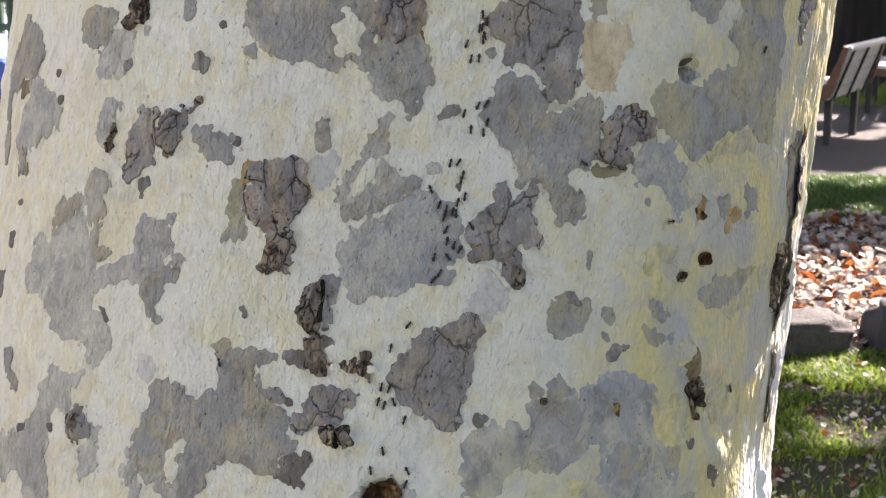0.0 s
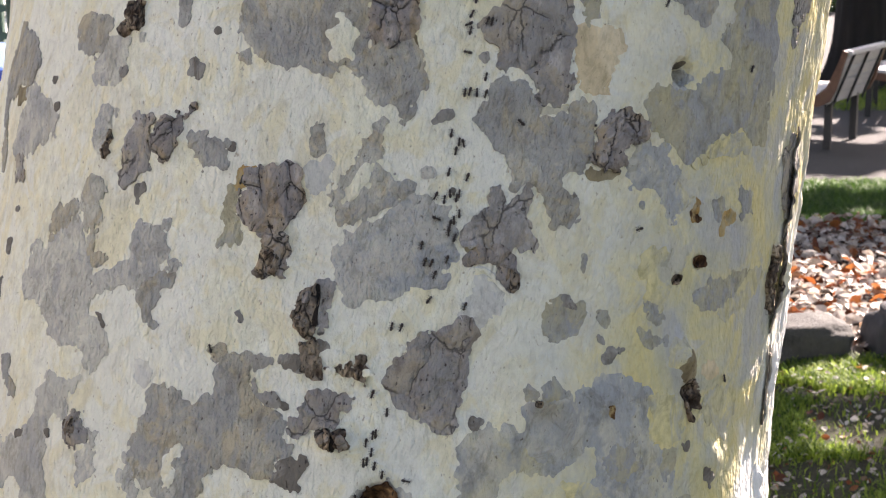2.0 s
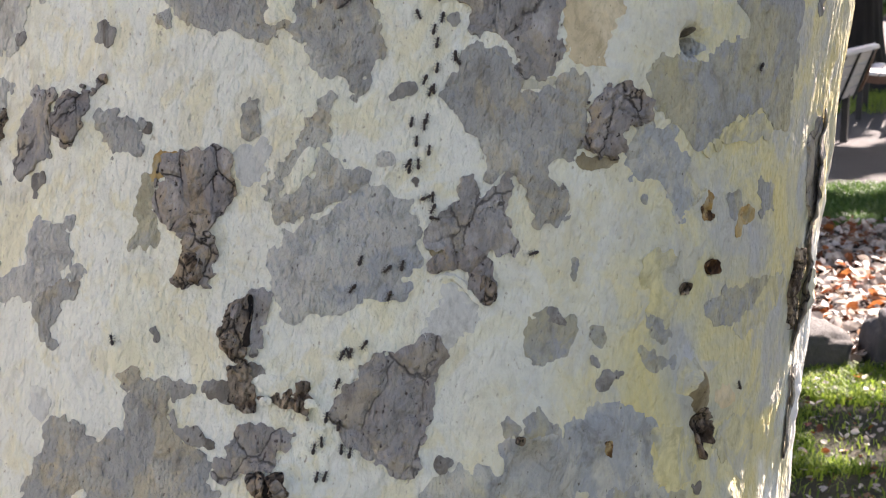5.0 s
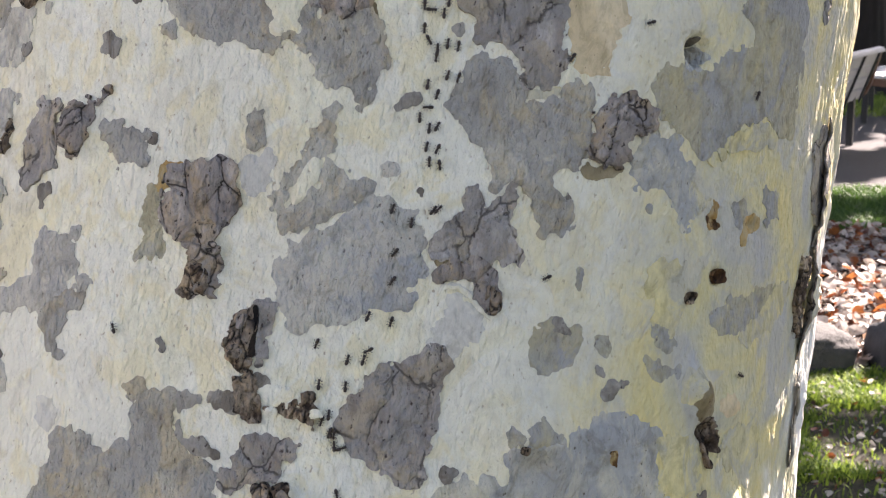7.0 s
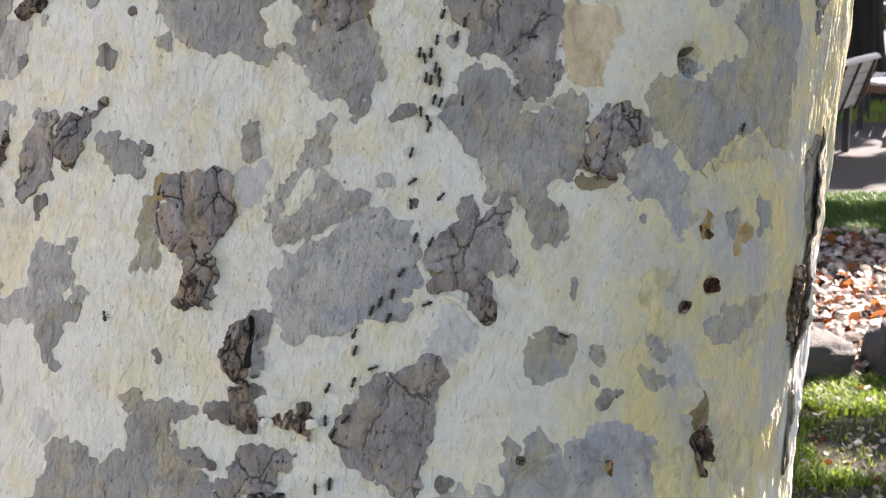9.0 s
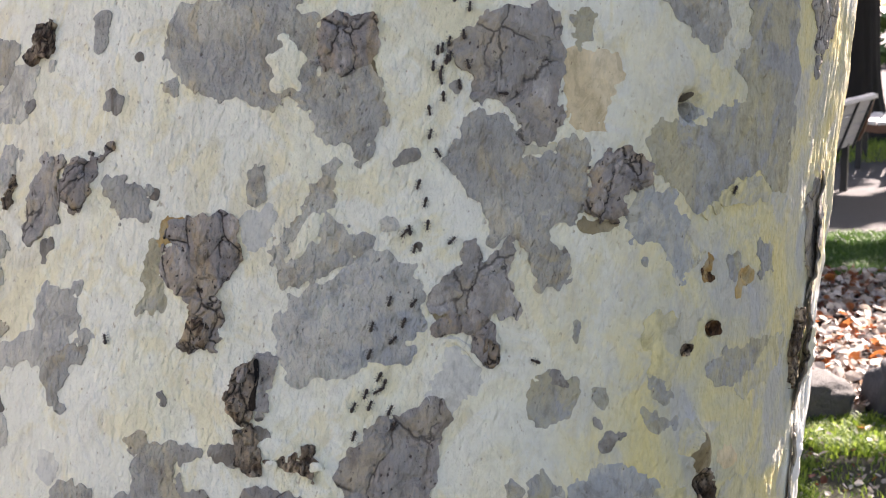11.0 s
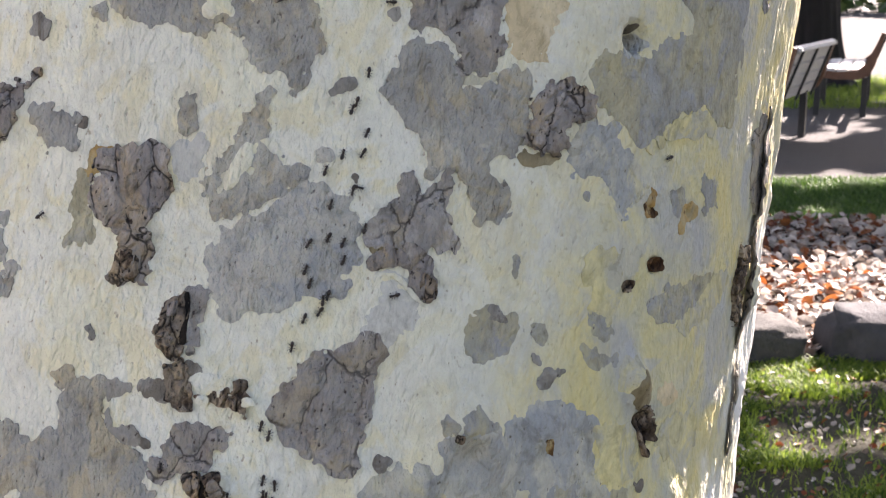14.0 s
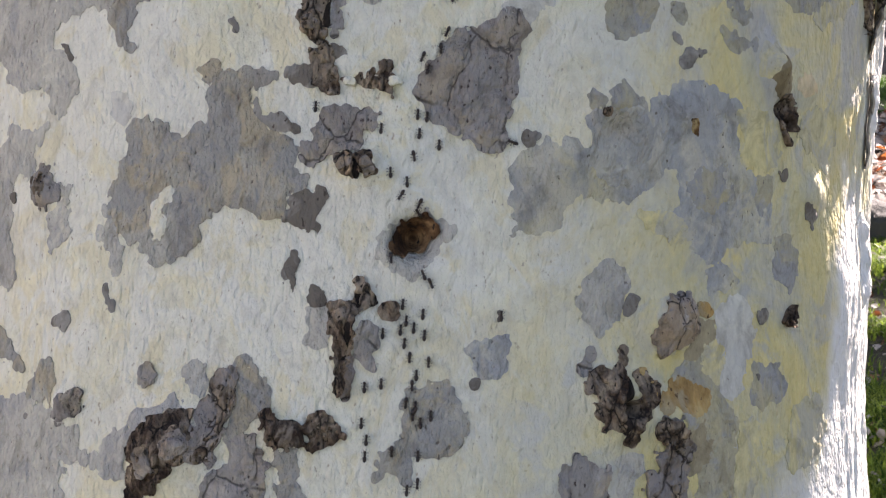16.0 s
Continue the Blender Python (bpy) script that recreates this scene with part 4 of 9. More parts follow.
bark_patch("bark_flake", SLATE, ((-35.9, 19.7, 0.30), (-36.1, 19.8, 0.18), (-35.9, 19.5, 0.18), (-35.6, 19.8, 0.16)), 0.15, label="small dark grey bark flake")
bark_patch("bark_flake", SLATE, ((-29.8, 23.8, 0.40), (-30.1, 24.0, 0.26), (-30.3, 24.2, 0.14), (-29.7, 23.8, 0.36), (-29.6, 23.5, 0.20)), 0.15, label="small dark grey bark flake")
bark_patch("bark_flake", SLATE, ((-25.9, 20.0, 0.55), (-25.8, 20.2, 0.41), (-26.1, 20.0, 0.49), (-25.7, 20.0, 0.41)), 0.15, label="small dark grey bark flake")
bark_patch("bark_flake", SLATE, ((-18.3, 20.3, 0.70), (-18.4, 20.2, 0.69), (-18.3, 20.7, 0.41), (-18.4, 20.3, 0.70), (-18.1, 19.8, 0.24)), 0.15, label="small dark grey bark flake")
bark_patch("bark_flake", SLATE, ((-13.9, 14.3, 0.36), (-13.9, 14.2, 0.33), (-13.8, 14.6, 0.24), (-14.0, 14.0, 0.19)), 0.15, label="small dark grey bark flake")
bark_patch("bark_flake", SLATE, ((-22.6, 10.2, 0.56), (-22.6, 9.3, 0.34), (-22.2, 10.4, 0.40), (-22.7, 9.8, 0.44), (-22.4, 9.0, 0.19), (-22.8, 10.3, 0.39), (-22.6, 9.2, 0.30)), 0.15, label="small dark grey bark flake")
bark_patch("bark_flake", SLATE, ((-42.8, 1.4, 0.67), (-42.6, 0.6, 0.48), (-42.6, 0.0, 0.30), (-42.4, 1.9, 0.30), (-43.3, 1.7, 0.27), (-42.6, 1.0, 0.60), (-42.6, -0.2, 0.20), (-42.6, 0.3, 0.35)), 0.15, label="small dark grey bark flake")
bark_patch("bark_flake", SLATE, ((-41.4, 4.6, 0.47), (-41.4, 5.1, 0.45), (-41.3, 4.4, 0.33), (-41.5, 4.5, 0.41), (-41.2, 5.3, 0.24), (-41.7, 5.3, 0.16)), 0.15, label="small dark grey bark flake")
bark_patch("bark_flake", SLATE, ((-40.3, 8.2, 0.22), (-40.5, 8.2, 0.20), (-40.2, 8.2, 0.20), (-40.7, 8.2, 0.15), (-40.0, 8.2, 0.11)), 0.15, label="small dark grey bark flake")
bark_patch("bark_flake", SLATE, ((-34.5, -11.3, 0.40), (-34.9, -11.4, 0.39), (-34.2, -11.3, 0.36), (-35.2, -11.3, 0.22), (-34.2, -11.3, 0.35), (-34.1, -11.0, 0.14)), 0.15, label="small dark grey bark flake")
bark_patch("bark_flake", SLATE, ((2.9, 18.8, 0.46), (2.4, 18.5, 0.35), (2.1, 18.2, 0.28), (3.2, 18.8, 0.39), (2.7, 18.7, 0.43)), 0.15, label="small dark grey bark flake")
bark_patch("bark_flake", SLATE, ((4.2, 13.0, 0.23), (4.3, 12.7, 0.18), (4.2, 13.0, 0.22)), 0.15, label="small dark grey bark flake")
bark_patch("bark_flake", SLATE, ((5.2, 23.8, 0.51), (5.3, 24.1, 0.33), (5.2, 23.9, 0.44), (5.2, 23.7, 0.40)), 0.15, label="small dark grey bark flake")
bark_patch("bark_flake", SLATE, ((14.9, 5.7, 0.41), (14.7, 5.9, 0.33), (15.2, 5.5, 0.28), (14.5, 6.0, 0.23), (15.5, 5.4, 0.11), (14.9, 5.9, 0.34)), 0.15, label="small dark grey bark flake")
bark_patch("bark_flake", SLATE, ((18.2, 3.2, 0.28), (18.0, 3.4, 0.20), (18.4, 3.1, 0.20), (18.0, 3.5, 0.14), (18.6, 3.0, 0.13)), 0.15, label="small dark grey bark flake")
bark_patch("bark_flake", SLATE, ((19.3, 1.9, 0.59), (19.7, 2.3, 0.41), (20.2, 2.5, 0.27), (19.2, 1.8, 0.57), (20.4, 2.6, 0.17), (18.9, 1.5, 0.24), (19.5, 2.1, 0.49), (19.0, 1.9, 0.38), (20.6, 2.7, 0.12)), 0.15, label="small dark grey bark flake")
bark_patch("bark_flake", SLATE, ((8.4, -4.8, 0.55), (8.3, -5.0, 0.38), (8.2, -4.6, 0.39)), 0.15, label="small dark grey bark flake")
bark_patch("bark_flake", SLATE, ((29.0, -4.6, 0.45), (29.1, -4.5, 0.41), (28.5, -4.4, 0.20), (29.3, -4.8, 0.24)), 0.15, label="small dark grey bark flake")
bark_patch("bark_flake", SLATE, ((32.7, -7.1, 0.55), (32.2, -6.6, 0.34), (32.8, -7.7, 0.26), (31.9, -6.3, 0.21), (33.2, -7.0, 0.26), (32.5, -7.0, 0.49), (32.9, -7.9, 0.15), (31.8, -6.2, 0.14), (33.4, -7.0, 0.13)), 0.15, label="small dark grey bark flake")
bark_patch("bark_flake", SLATE, ((-4.5, -0.3, 0.53), (-5.4, -0.6, 0.46), (-4.1, -0.4, 0.43), (-4.9, -0.4, 0.46), (-5.8, -0.5, 0.26), (-5.6, -1.0, 0.21), (-4.4, -0.3, 0.52), (-3.8, -0.6, 0.15), (-4.0, -0.2, 0.29)), 0.15, label="small dark grey bark flake")
bark_patch("bark_flake", SLATE, ((-5.6, -1.9, 0.75), (-4.7, -2.2, 0.68), (-6.8, -1.9, 0.61), (-6.2, -1.9, 0.67), (-7.0, -2.4, 0.30), (-4.9, -2.1, 0.73), (-4.6, -2.8, 0.27)), 0.15, label="small dark grey bark flake")
bark_patch("bark_flake", SLATE, ((-7.5, -5.2, 0.58), (-9.1, -2.3, 0.51), (-8.3, -5.1, 0.49), (-6.8, -5.3, 0.48), (-9.1, -4.5, 0.37), (-8.6, -2.2, 0.43), (-9.4, -3.0, 0.32), (-9.4, -3.5, 0.30), (-8.8, -4.9, 0.33), (-9.3, -4.0, 0.25), (-7.3, -5.2, 0.58), (-9.3, -2.1, 0.37), (-6.5, -5.5, 0.28), (-9.4, -3.7, 0.27), (-9.4, -2.7, 0.32), (-7.9, -5.2, 0.51), (-8.5, -2.0, 0.25), (-8.8, -2.2, 0.48), (-9.2, -4.3, 0.32)), 0.15, label="small dark grey bark flake")
bark_patch("bark_flake", SLATE, ((-5.7, -10.4, 0.98), (-4.6, -9.6, 0.46), (-5.1, -11.3, 0.54), (-6.2, -10.8, 0.66), (-5.3, -9.9, 0.70), (-5.9, -10.3, 0.88), (-5.4, -10.8, 0.79), (-4.4, -9.3, 0.27), (-6.6, -11.3, 0.14)), 0.15, label="small dark grey bark flake")
bark_patch("bark_flake", SLATE, ((-5.8, -14.0, 0.65), (-5.9, -14.7, 0.60), (-5.9, -13.2, 0.41), (-5.8, -15.4, 0.33), (-5.9, -12.7, 0.26), (-5.7, -13.8, 0.63), (-5.9, -14.5, 0.63), (-5.9, -15.0, 0.48), (-6.0, -12.4, 0.14), (-5.7, -15.6, 0.22), (-6.0, -12.3, 0.12)), 0.15, label="small dark grey bark flake")
bark_patch("bark_flake", SLATE, ((-4.1, -16.0, 0.59), (-4.1, -15.9, 0.58), (-4.4, -15.5, 0.24), (-4.2, -16.0, 0.54), (-3.7, -15.5, 0.15)), 0.15, label="small dark grey bark flake")
bark_patch("bark_flake", SLATE, ((6.2, -20.4, 0.28), (6.2, -20.4, 0.28), (6.3, -20.2, 0.14)), 0.15, label="small dark grey bark flake")
bark_patch("bark_flake", SLATE, ((7.4, -15.8, 0.20), (7.5, -16.2, 0.19), (7.4, -16.3, 0.15), (7.5, -16.1, 0.19)), 0.15, label="small dark grey bark flake")
bark_patch("bark_flake", SLATE, ((16.2, -14.5, 0.49), (16.1, -14.8, 0.42), (16.3, -14.4, 0.47), (16.0, -15.1, 0.24)), 0.15, label="small dark grey bark flake")
bark_patch("bark_flake", SLATE, ((-22.9, -18.8, 0.62), (-23.4, -18.9, 0.41), (-22.7, -18.6, 0.53), (-22.8, -19.3, 0.30), (-22.6, -18.2, 0.22), (-23.8, -18.9, 0.14)), 0.15, label="small dark grey bark flake")
bark_patch("bark_flake", SLATE, ((-18.8, -17.4, 0.38), (-19.4, -16.3, 0.24), (-19.3, -16.7, 0.24), (-19.1, -17.2, 0.29), (-18.8, -17.7, 0.32), (-19.3, -16.5, 0.24), (-19.5, -16.2, 0.17), (-19.2, -17.0, 0.23), (-18.7, -17.9, 0.17)), 0.15, label="small dark grey bark flake")
bark_patch("bark_flake", SLATE, ((-25.9, -25.5, 0.40), (-26.4, -25.4, 0.26), (-26.6, -25.4, 0.22), (-26.0, -25.5, 0.38), (-25.8, -25.5, 0.38), (-26.9, -25.4, 0.11)), 0.15, label="small dark grey bark flake")
bark_patch("bark_flake", SLATE, ((27.6, -14.5, 0.42), (27.8, -14.5, 0.40), (27.3, -14.5, 0.26), (27.6, -14.6, 0.39), (27.9, -14.2, 0.20)), 0.15, label="small dark grey bark flake")
bark_patch("bark_flake", SLATE, ((-30.0, -10.7, 0.28), (-30.3, -10.6, 0.20), (-29.9, -10.5, 0.21), (-29.9, -10.8, 0.21), (-30.5, -10.6, 0.15)), 0.15, label="small dark grey bark flake")
bark_patch("bark_flake", SLATE, ((13.8, 13.3, 0.63), (13.5, 12.5, 0.48), (13.9, 13.7, 0.40), (13.7, 13.0, 0.58), (13.8, 13.3, 0.64), (13.3, 12.2, 0.24), (14.0, 14.0, 0.22)), 0.15, label="small dark grey bark flake")
bark_patch("bark_flake", SLATE, ((-13.5, -9.9, 0.36), (-13.5, -9.8, 0.34), (-13.5, -9.7, 0.28), (-13.5, -10.0, 0.26)), 0.15, label="small dark grey bark flake")
bark_patch("bark_flake", SLATE, ((-11.2, 0.9, 0.35), (-11.5, 1.2, 0.30), (-11.2, 0.7, 0.27), (-11.4, 1.5, 0.11)), 0.15, label="small dark grey bark flake")
bark_patch("bark_flake", SLATE, ((-16.7, 23.6, 0.29), (-16.7, 23.5, 0.29), (-16.8, 23.6, 0.23), (-16.4, 23.4, 0.11)), 0.15, label="small dark grey bark flake")
bark_patch("bark_flake", SLATE, ((27.3, -18.6, 0.18), (27.3, -18.8, 0.12), (27.2, -18.5, 0.12)), 0.15, label="small dark grey bark flake")
bark_patch("bark_flake", SLATE, ((-24.7, -0.9, 0.29), (-25.0, -0.4, 0.27), (-24.5, -1.1, 0.29), (-24.9, -0.6, 0.29), (-25.3, -0.2, 0.21), (-25.5, -0.1, 0.12)), 0.15, label="small dark grey bark flake")
bark_patch("bark_plate", STRAW, ((12.0, 20.8, 0.35), (11.1, 20.5, 0.34), (10.5, 20.4, 0.32), (11.6, 20.6, 0.35), (10.2, 20.5, 0.25), (12.2, 21.0, 0.24), (10.9, 20.5, 0.33), (9.9, 20.6, 0.11), (12.4, 21.2, 0.10), (11.4, 20.6, 0.33), (10.4, 20.4, 0.32)), 0.065, label="straw yellow bark layer")
bark_patch("bark_plate", STRAW, ((26.2, -2.9, 1.77), (27.4, -3.5, 0.91), (26.8, -2.2, 1.21), (25.2, -3.9, 0.66), (25.3, -2.2, 0.88), (27.7, -1.5, 0.33), (26.7, -3.2, 1.48)), 0.065, label="straw yellow bark layer")
bark_patch("bark_plate", STRAW, ((33.8, -1.6, 1.85), (33.1, -1.1, 1.32), (34.6, -0.1, 0.65), (34.1, -1.8, 1.66), (32.9, -2.8, 0.58), (34.8, -3.1, 0.38)), 0.065, label="straw yellow bark layer")
bark_patch("bark_plate", STRAW, ((26.3, -24.3, 1.17), (26.4, -22.4, 1.00), (26.1, -26.0, 0.94), (26.4, -23.4, 1.14), (26.2, -25.1, 1.13), (26.8, -21.7, 0.45), (25.7, -26.5, 0.50), (26.4, -26.6, 0.42)), 0.065, label="straw yellow bark layer")
bark_patch("bark_plate", STRAW, ((25.9, -2.1, 1.63), (27.0, -1.6, 1.30), (27.1, -2.4, 1.02), (25.3, -1.8, 1.22), (25.2, -3.5, 0.53), (27.3, -0.7, 0.54), (24.4, -1.1, 0.33)), 0.065, label="straw yellow bark layer")
bark_patch("bark_plate", STRAW, ((34.1, -0.7, 1.89), (32.1, -1.2, 1.41), (34.8, 0.5, 1.03), (33.0, -0.9, 1.69), (35.0, -1.8, 0.77), (30.9, -1.2, 0.54), (34.4, -0.5, 1.75), (35.1, 1.4, 0.34)), 0.065, label="straw yellow bark layer")
bark_patch("bark_plate", STRAW, ((32.8, -22.4, 2.26), (33.9, -21.7, 1.75), (31.8, -23.7, 1.29), (34.5, -20.6, 0.84), (31.3, -24.6, 0.50), (32.5, -22.7, 2.11), (31.4, -21.0, 0.59)), 0.065, label="straw yellow bark layer")
bark_patch("bark_plate", STRAW, ((19.3, -9.5, 0.85), (18.0, -9.1, 0.69), (17.2, -8.9, 0.59), (18.7, -9.2, 0.79), (19.6, -10.1, 0.50), (20.0, -9.2, 0.29), (16.7, -8.6, 0.28), (19.7, -10.6, 0.21), (16.5, -8.4, 0.12)), 0.065, label="straw yellow bark layer")
bark_patch("bark_plate", STRAW, ((22.9, 9.5, 1.73), (23.5, 7.8, 1.30), (22.2, 10.3, 1.08), (23.9, 6.5, 0.54), (23.7, 10.7, 0.75), (23.2, 8.2, 1.53), (22.8, 9.7, 1.66), (21.4, 11.1, 0.18), (24.2, 11.1, 0.28)), 0.065, label="straw yellow bark layer")
bark_patch("bark_plate", STRAW, ((35.2, 9.2, 1.29), (36.8, 10.6, 1.13), (33.5, 8.1, 0.93), (32.6, 7.5, 0.70), (37.9, 11.1, 0.61), (35.8, 9.9, 1.25), (34.3, 8.6, 1.10), (31.9, 7.4, 0.37), (38.3, 11.3, 0.36), (36.5, 10.8, 0.98), (33.2, 8.0, 0.83), (35.4, 9.2, 1.28)), 0.065, label="straw yellow bark layer")
bark_patch("bark_plate", STRAW, ((23.3, -17.7, 1.31), (23.5, -17.6, 1.23), (23.1, -17.7, 1.28), (24.0, -16.6, 0.42), (22.2, -17.0, 0.41), (22.3, -18.3, 0.42), (23.3, -18.4, 0.76), (24.6, -17.9, 0.31)), 0.065, label="straw yellow bark layer")
bark_patch("bark_plate", CREAM, ((-15.8, -11.0, 0.77), (-15.6, -12.2, 0.47), (-15.1, -10.0, 0.45), (-15.7, -11.6, 0.65), (-15.4, -10.4, 0.53), (-15.7, -12.5, 0.29), (-15.0, -9.7, 0.23), (-16.3, -10.9, 0.38)), 0.25, label="cream bark island")
bark_patch("bark_plate", CREAM, ((-2.9, -1.2, 0.66), (-2.1, -1.2, 0.51), (-3.6, -1.2, 0.52), (-2.5, -1.2, 0.63), (-4.1, -1.1, 0.18), (-3.4, -1.3, 0.58), (-1.6, -1.2, 0.17)), 0.25, label="cream bark island")
bark_patch("bark_plate", CREAM, ((-3.0, 12.8, 0.49), (-3.4, 12.1, 0.38), (-2.8, 13.5, 0.36), (-3.6, 11.4, 0.31), (-2.7, 13.9, 0.28), (-3.4, 11.8, 0.36), (-3.7, 11.2, 0.27), (-3.2, 12.5, 0.44), (-3.0, 13.1, 0.42)), 0.25, label="cream bark island")
bark_patch("bark_plate", CREAM, ((-5.8, 23.4, 1.23), (-5.8, 22.8, 1.13), (-6.1, 23.9, 1.03), (-6.2, 22.1, 0.63), (-6.2, 25.0, 0.39), (-4.9, 24.2, 0.36), (-6.6, 23.8, 0.69), (-6.2, 25.4, 0.19), (-5.2, 22.5, 0.55), (-6.1, 24.6, 0.60)), 0.25, label="cream bark island")
bark_patch("sap_stain", RUST, ((26.3, 14.7, 0.56), (26.5, 14.7, 0.47), (25.8, 14.9, 0.30), (26.2, 14.7, 0.50), (27.0, 14.7, 0.12)), 0.05, label="rust brown sap stain")
bark_patch("sap_stain", RUST, ((20.3, -2.6, 0.50), (20.1, -2.3, 0.41), (19.7, -2.1, 0.17)), 0.05, label="rust brown sap stain")
bark_patch("sap_stain", RUST, ((30.7, 15.1, 0.58), (30.6, 15.1, 0.54), (30.9, 15.0, 0.46), (30.8, 15.4, 0.32), (30.8, 15.0, 0.54)), 0.05, label="rust brown sap stain")
bark_patch("bark_plate", UMBER, ((-41.2, 12.1, 1.02), (-40.9, 11.6, 0.90), (-42.2, 12.7, 0.39), (-40.3, 11.1, 0.42), (-41.4, 11.3, 0.53), (-40.8, 12.8, 0.40), (-41.6, 12.3, 0.81), (-40.0, 10.9, 0.17)), 0.15, cracks=0.12, cell=2.6, rough=0.05, curl=0.20, label="thick cracked grey brown bark plate")
bark_patch("bark_plate", UMBER, ((-23.1, 13.2, 1.53), (-23.1, 15.0, 1.41), (-23.8, 11.4, 1.02), (-23.9, 16.2, 0.48), (-22.0, 15.8, 0.46), (-23.4, 12.5, 1.28), (-23.8, 11.2, 0.88), (-24.2, 16.6, 0.22), (-24.5, 10.9, 0.37)), 0.15, cracks=0.12, cell=2.6, rough=0.05, curl=0.20, label="thick cracked grey brown bark plate")
bark_patch("bark_plate", UMBER, ((-26.3, -10.0, 1.29), (-25.4, -10.3, 0.86), (-26.4, -8.7, 0.40), (-26.3, -11.2, 0.41), (-24.7, -10.7, 0.25), (-26.3, -9.4, 0.90)), 0.15, cracks=0.12, cell=2.6, rough=0.05, curl=0.20, label="thick cracked grey brown bark plate")
bark_patch("bark_plate", UMBER, ((8.9, 26.5, 3.23), (11.0, 22.9, 1.67), (6.2, 26.1, 1.55), (9.8, 28.5, 1.78), (7.0, 23.6, 0.71), (8.4, 27.6, 2.43), (10.0, 25.2, 2.41), (10.5, 21.7, 0.84), (11.3, 22.3, 1.30), (5.5, 25.8, 1.10), (10.5, 29.5, 0.95), (10.8, 24.1, 1.75), (7.4, 24.1, 1.06)), 0.15, cracks=0.12, cell=2.6, rough=0.05, curl=0.20, label="thick cracked grey brown bark plate")
bark_patch("bark_plate", UMBER, ((8.9, 10.9, 2.03), (6.6, 10.1, 1.26), (10.0, 13.2, 0.71), (7.7, 12.6, 0.85), (10.3, 10.0, 0.97), (7.7, 10.7, 1.77), (6.0, 9.5, 0.83), (10.1, 14.1, 0.39), (9.7, 12.4, 1.00), (7.7, 13.2, 0.55), (9.2, 9.2, 0.67), (10.1, 13.6, 0.56), (10.6, 9.5, 0.57)), 0.15, cracks=0.12, cell=2.6, rough=0.05, curl=0.20, label="thick cracked grey brown bark plate")
bark_patch("bark_plate", UMBER, ((4.6, -1.5, 2.98), (6.0, 1.5, 1.46), (5.9, -4.7, 1.39), (3.3, -2.0, 2.26), (5.2, -3.4, 2.06), (6.7, 2.8, 0.72), (5.6, 0.7, 1.88), (4.8, -1.2, 2.87), (2.4, -2.5, 1.38), (6.4, 2.0, 1.20)), 0.15, cracks=0.12, cell=2.6, rough=0.05, curl=0.20, label="thick cracked grey brown bark plate")
bark_patch("bark_plate", UMBER, ((-4.5, 4.4, 0.70), (-4.5, 2.8, 0.55), (-4.4, 1.3, 0.52), (-4.5, 2.1, 0.51), (-4.6, 3.5, 0.58), (-4.5, 0.8, 0.41), (-4.4, 1.6, 0.49), (-4.6, 0.7, 0.31), (-4.6, 4.1, 0.62), (-4.6, 3.3, 0.55), (-4.2, 4.4, 0.48), (-4.5, 4.8, 0.34)), 0.15, cracks=0.12, cell=2.6, rough=0.05, curl=0.20, label="thick cracked grey brown bark plate")
bark_patch("bark_plate", UMBER, ((-3.5, -5.1, 1.57), (-5.1, -6.6, 0.93), (-2.1, -4.6, 0.93), (-5.5, -7.5, 0.59), (-4.5, -5.7, 1.13), (-3.3, -5.0, 1.54), (-3.8, -4.6, 1.19), (-1.3, -4.1, 0.34), (-5.4, -7.2, 0.77)), 0.15, cracks=0.12, cell=2.6, rough=0.05, curl=0.20, label="thick cracked grey brown bark plate")
bark_patch("bark_plate", UMBER, ((-0.8, -18.6, 0.77), (-0.8, -17.7, 0.59), (-0.6, -19.5, 0.53), (-0.5, -20.0, 0.35), (-0.8, -18.9, 0.74), (-0.8, -18.1, 0.67), (-0.5, -20.3, 0.23), (-0.7, -17.7, 0.58), (-0.5, -19.8, 0.45), (-1.0, -17.3, 0.22)), 0.15, cracks=0.12, cell=2.6, rough=0.05, curl=0.20, label="thick cracked grey brown bark plate")
bark_patch("bark_plate", UMBER, ((13.1, -18.9, 0.39), (13.4, -18.4, 0.27), (13.5, -17.9, 0.26), (13.6, -17.7, 0.23), (13.3, -18.7, 0.36), (13.2, -19.1, 0.28), (13.4, -18.3, 0.27), (12.9, -18.8, 0.19)), 0.15, cracks=0.12, cell=2.6, rough=0.05, curl=0.20, label="thick cracked grey brown bark plate")
bark_patch("bark_plate", UMBER, ((13.4, -26.0, 1.37), (14.2, -26.1, 1.23), (12.9, -25.4, 0.90), (15.0, -26.8, 0.60), (12.8, -27.0, 0.45), (15.1, -25.3, 0.24), (15.4, -27.1, 0.25)), 0.15, cracks=0.12, cell=2.6, rough=0.05, curl=0.20, label="thick cracked grey brown bark plate")
bark_patch("bark_plate", UMBER, ((-7.6, -27.6, 1.50), (-7.7, -26.0, 1.19), (-9.0, -28.3, 0.97), (-7.7, -25.0, 0.62), (-7.5, -27.1, 1.46), (-6.5, -28.6, 0.46), (-9.6, -28.9, 0.47), (-8.3, -28.0, 1.24), (-7.4, -27.7, 1.36), (-7.9, -25.9, 1.12), (-9.8, -29.0, 0.34)), 0.15, cracks=0.12, cell=2.6, rough=0.05, curl=0.20, label="thick cracked grey brown bark plate")
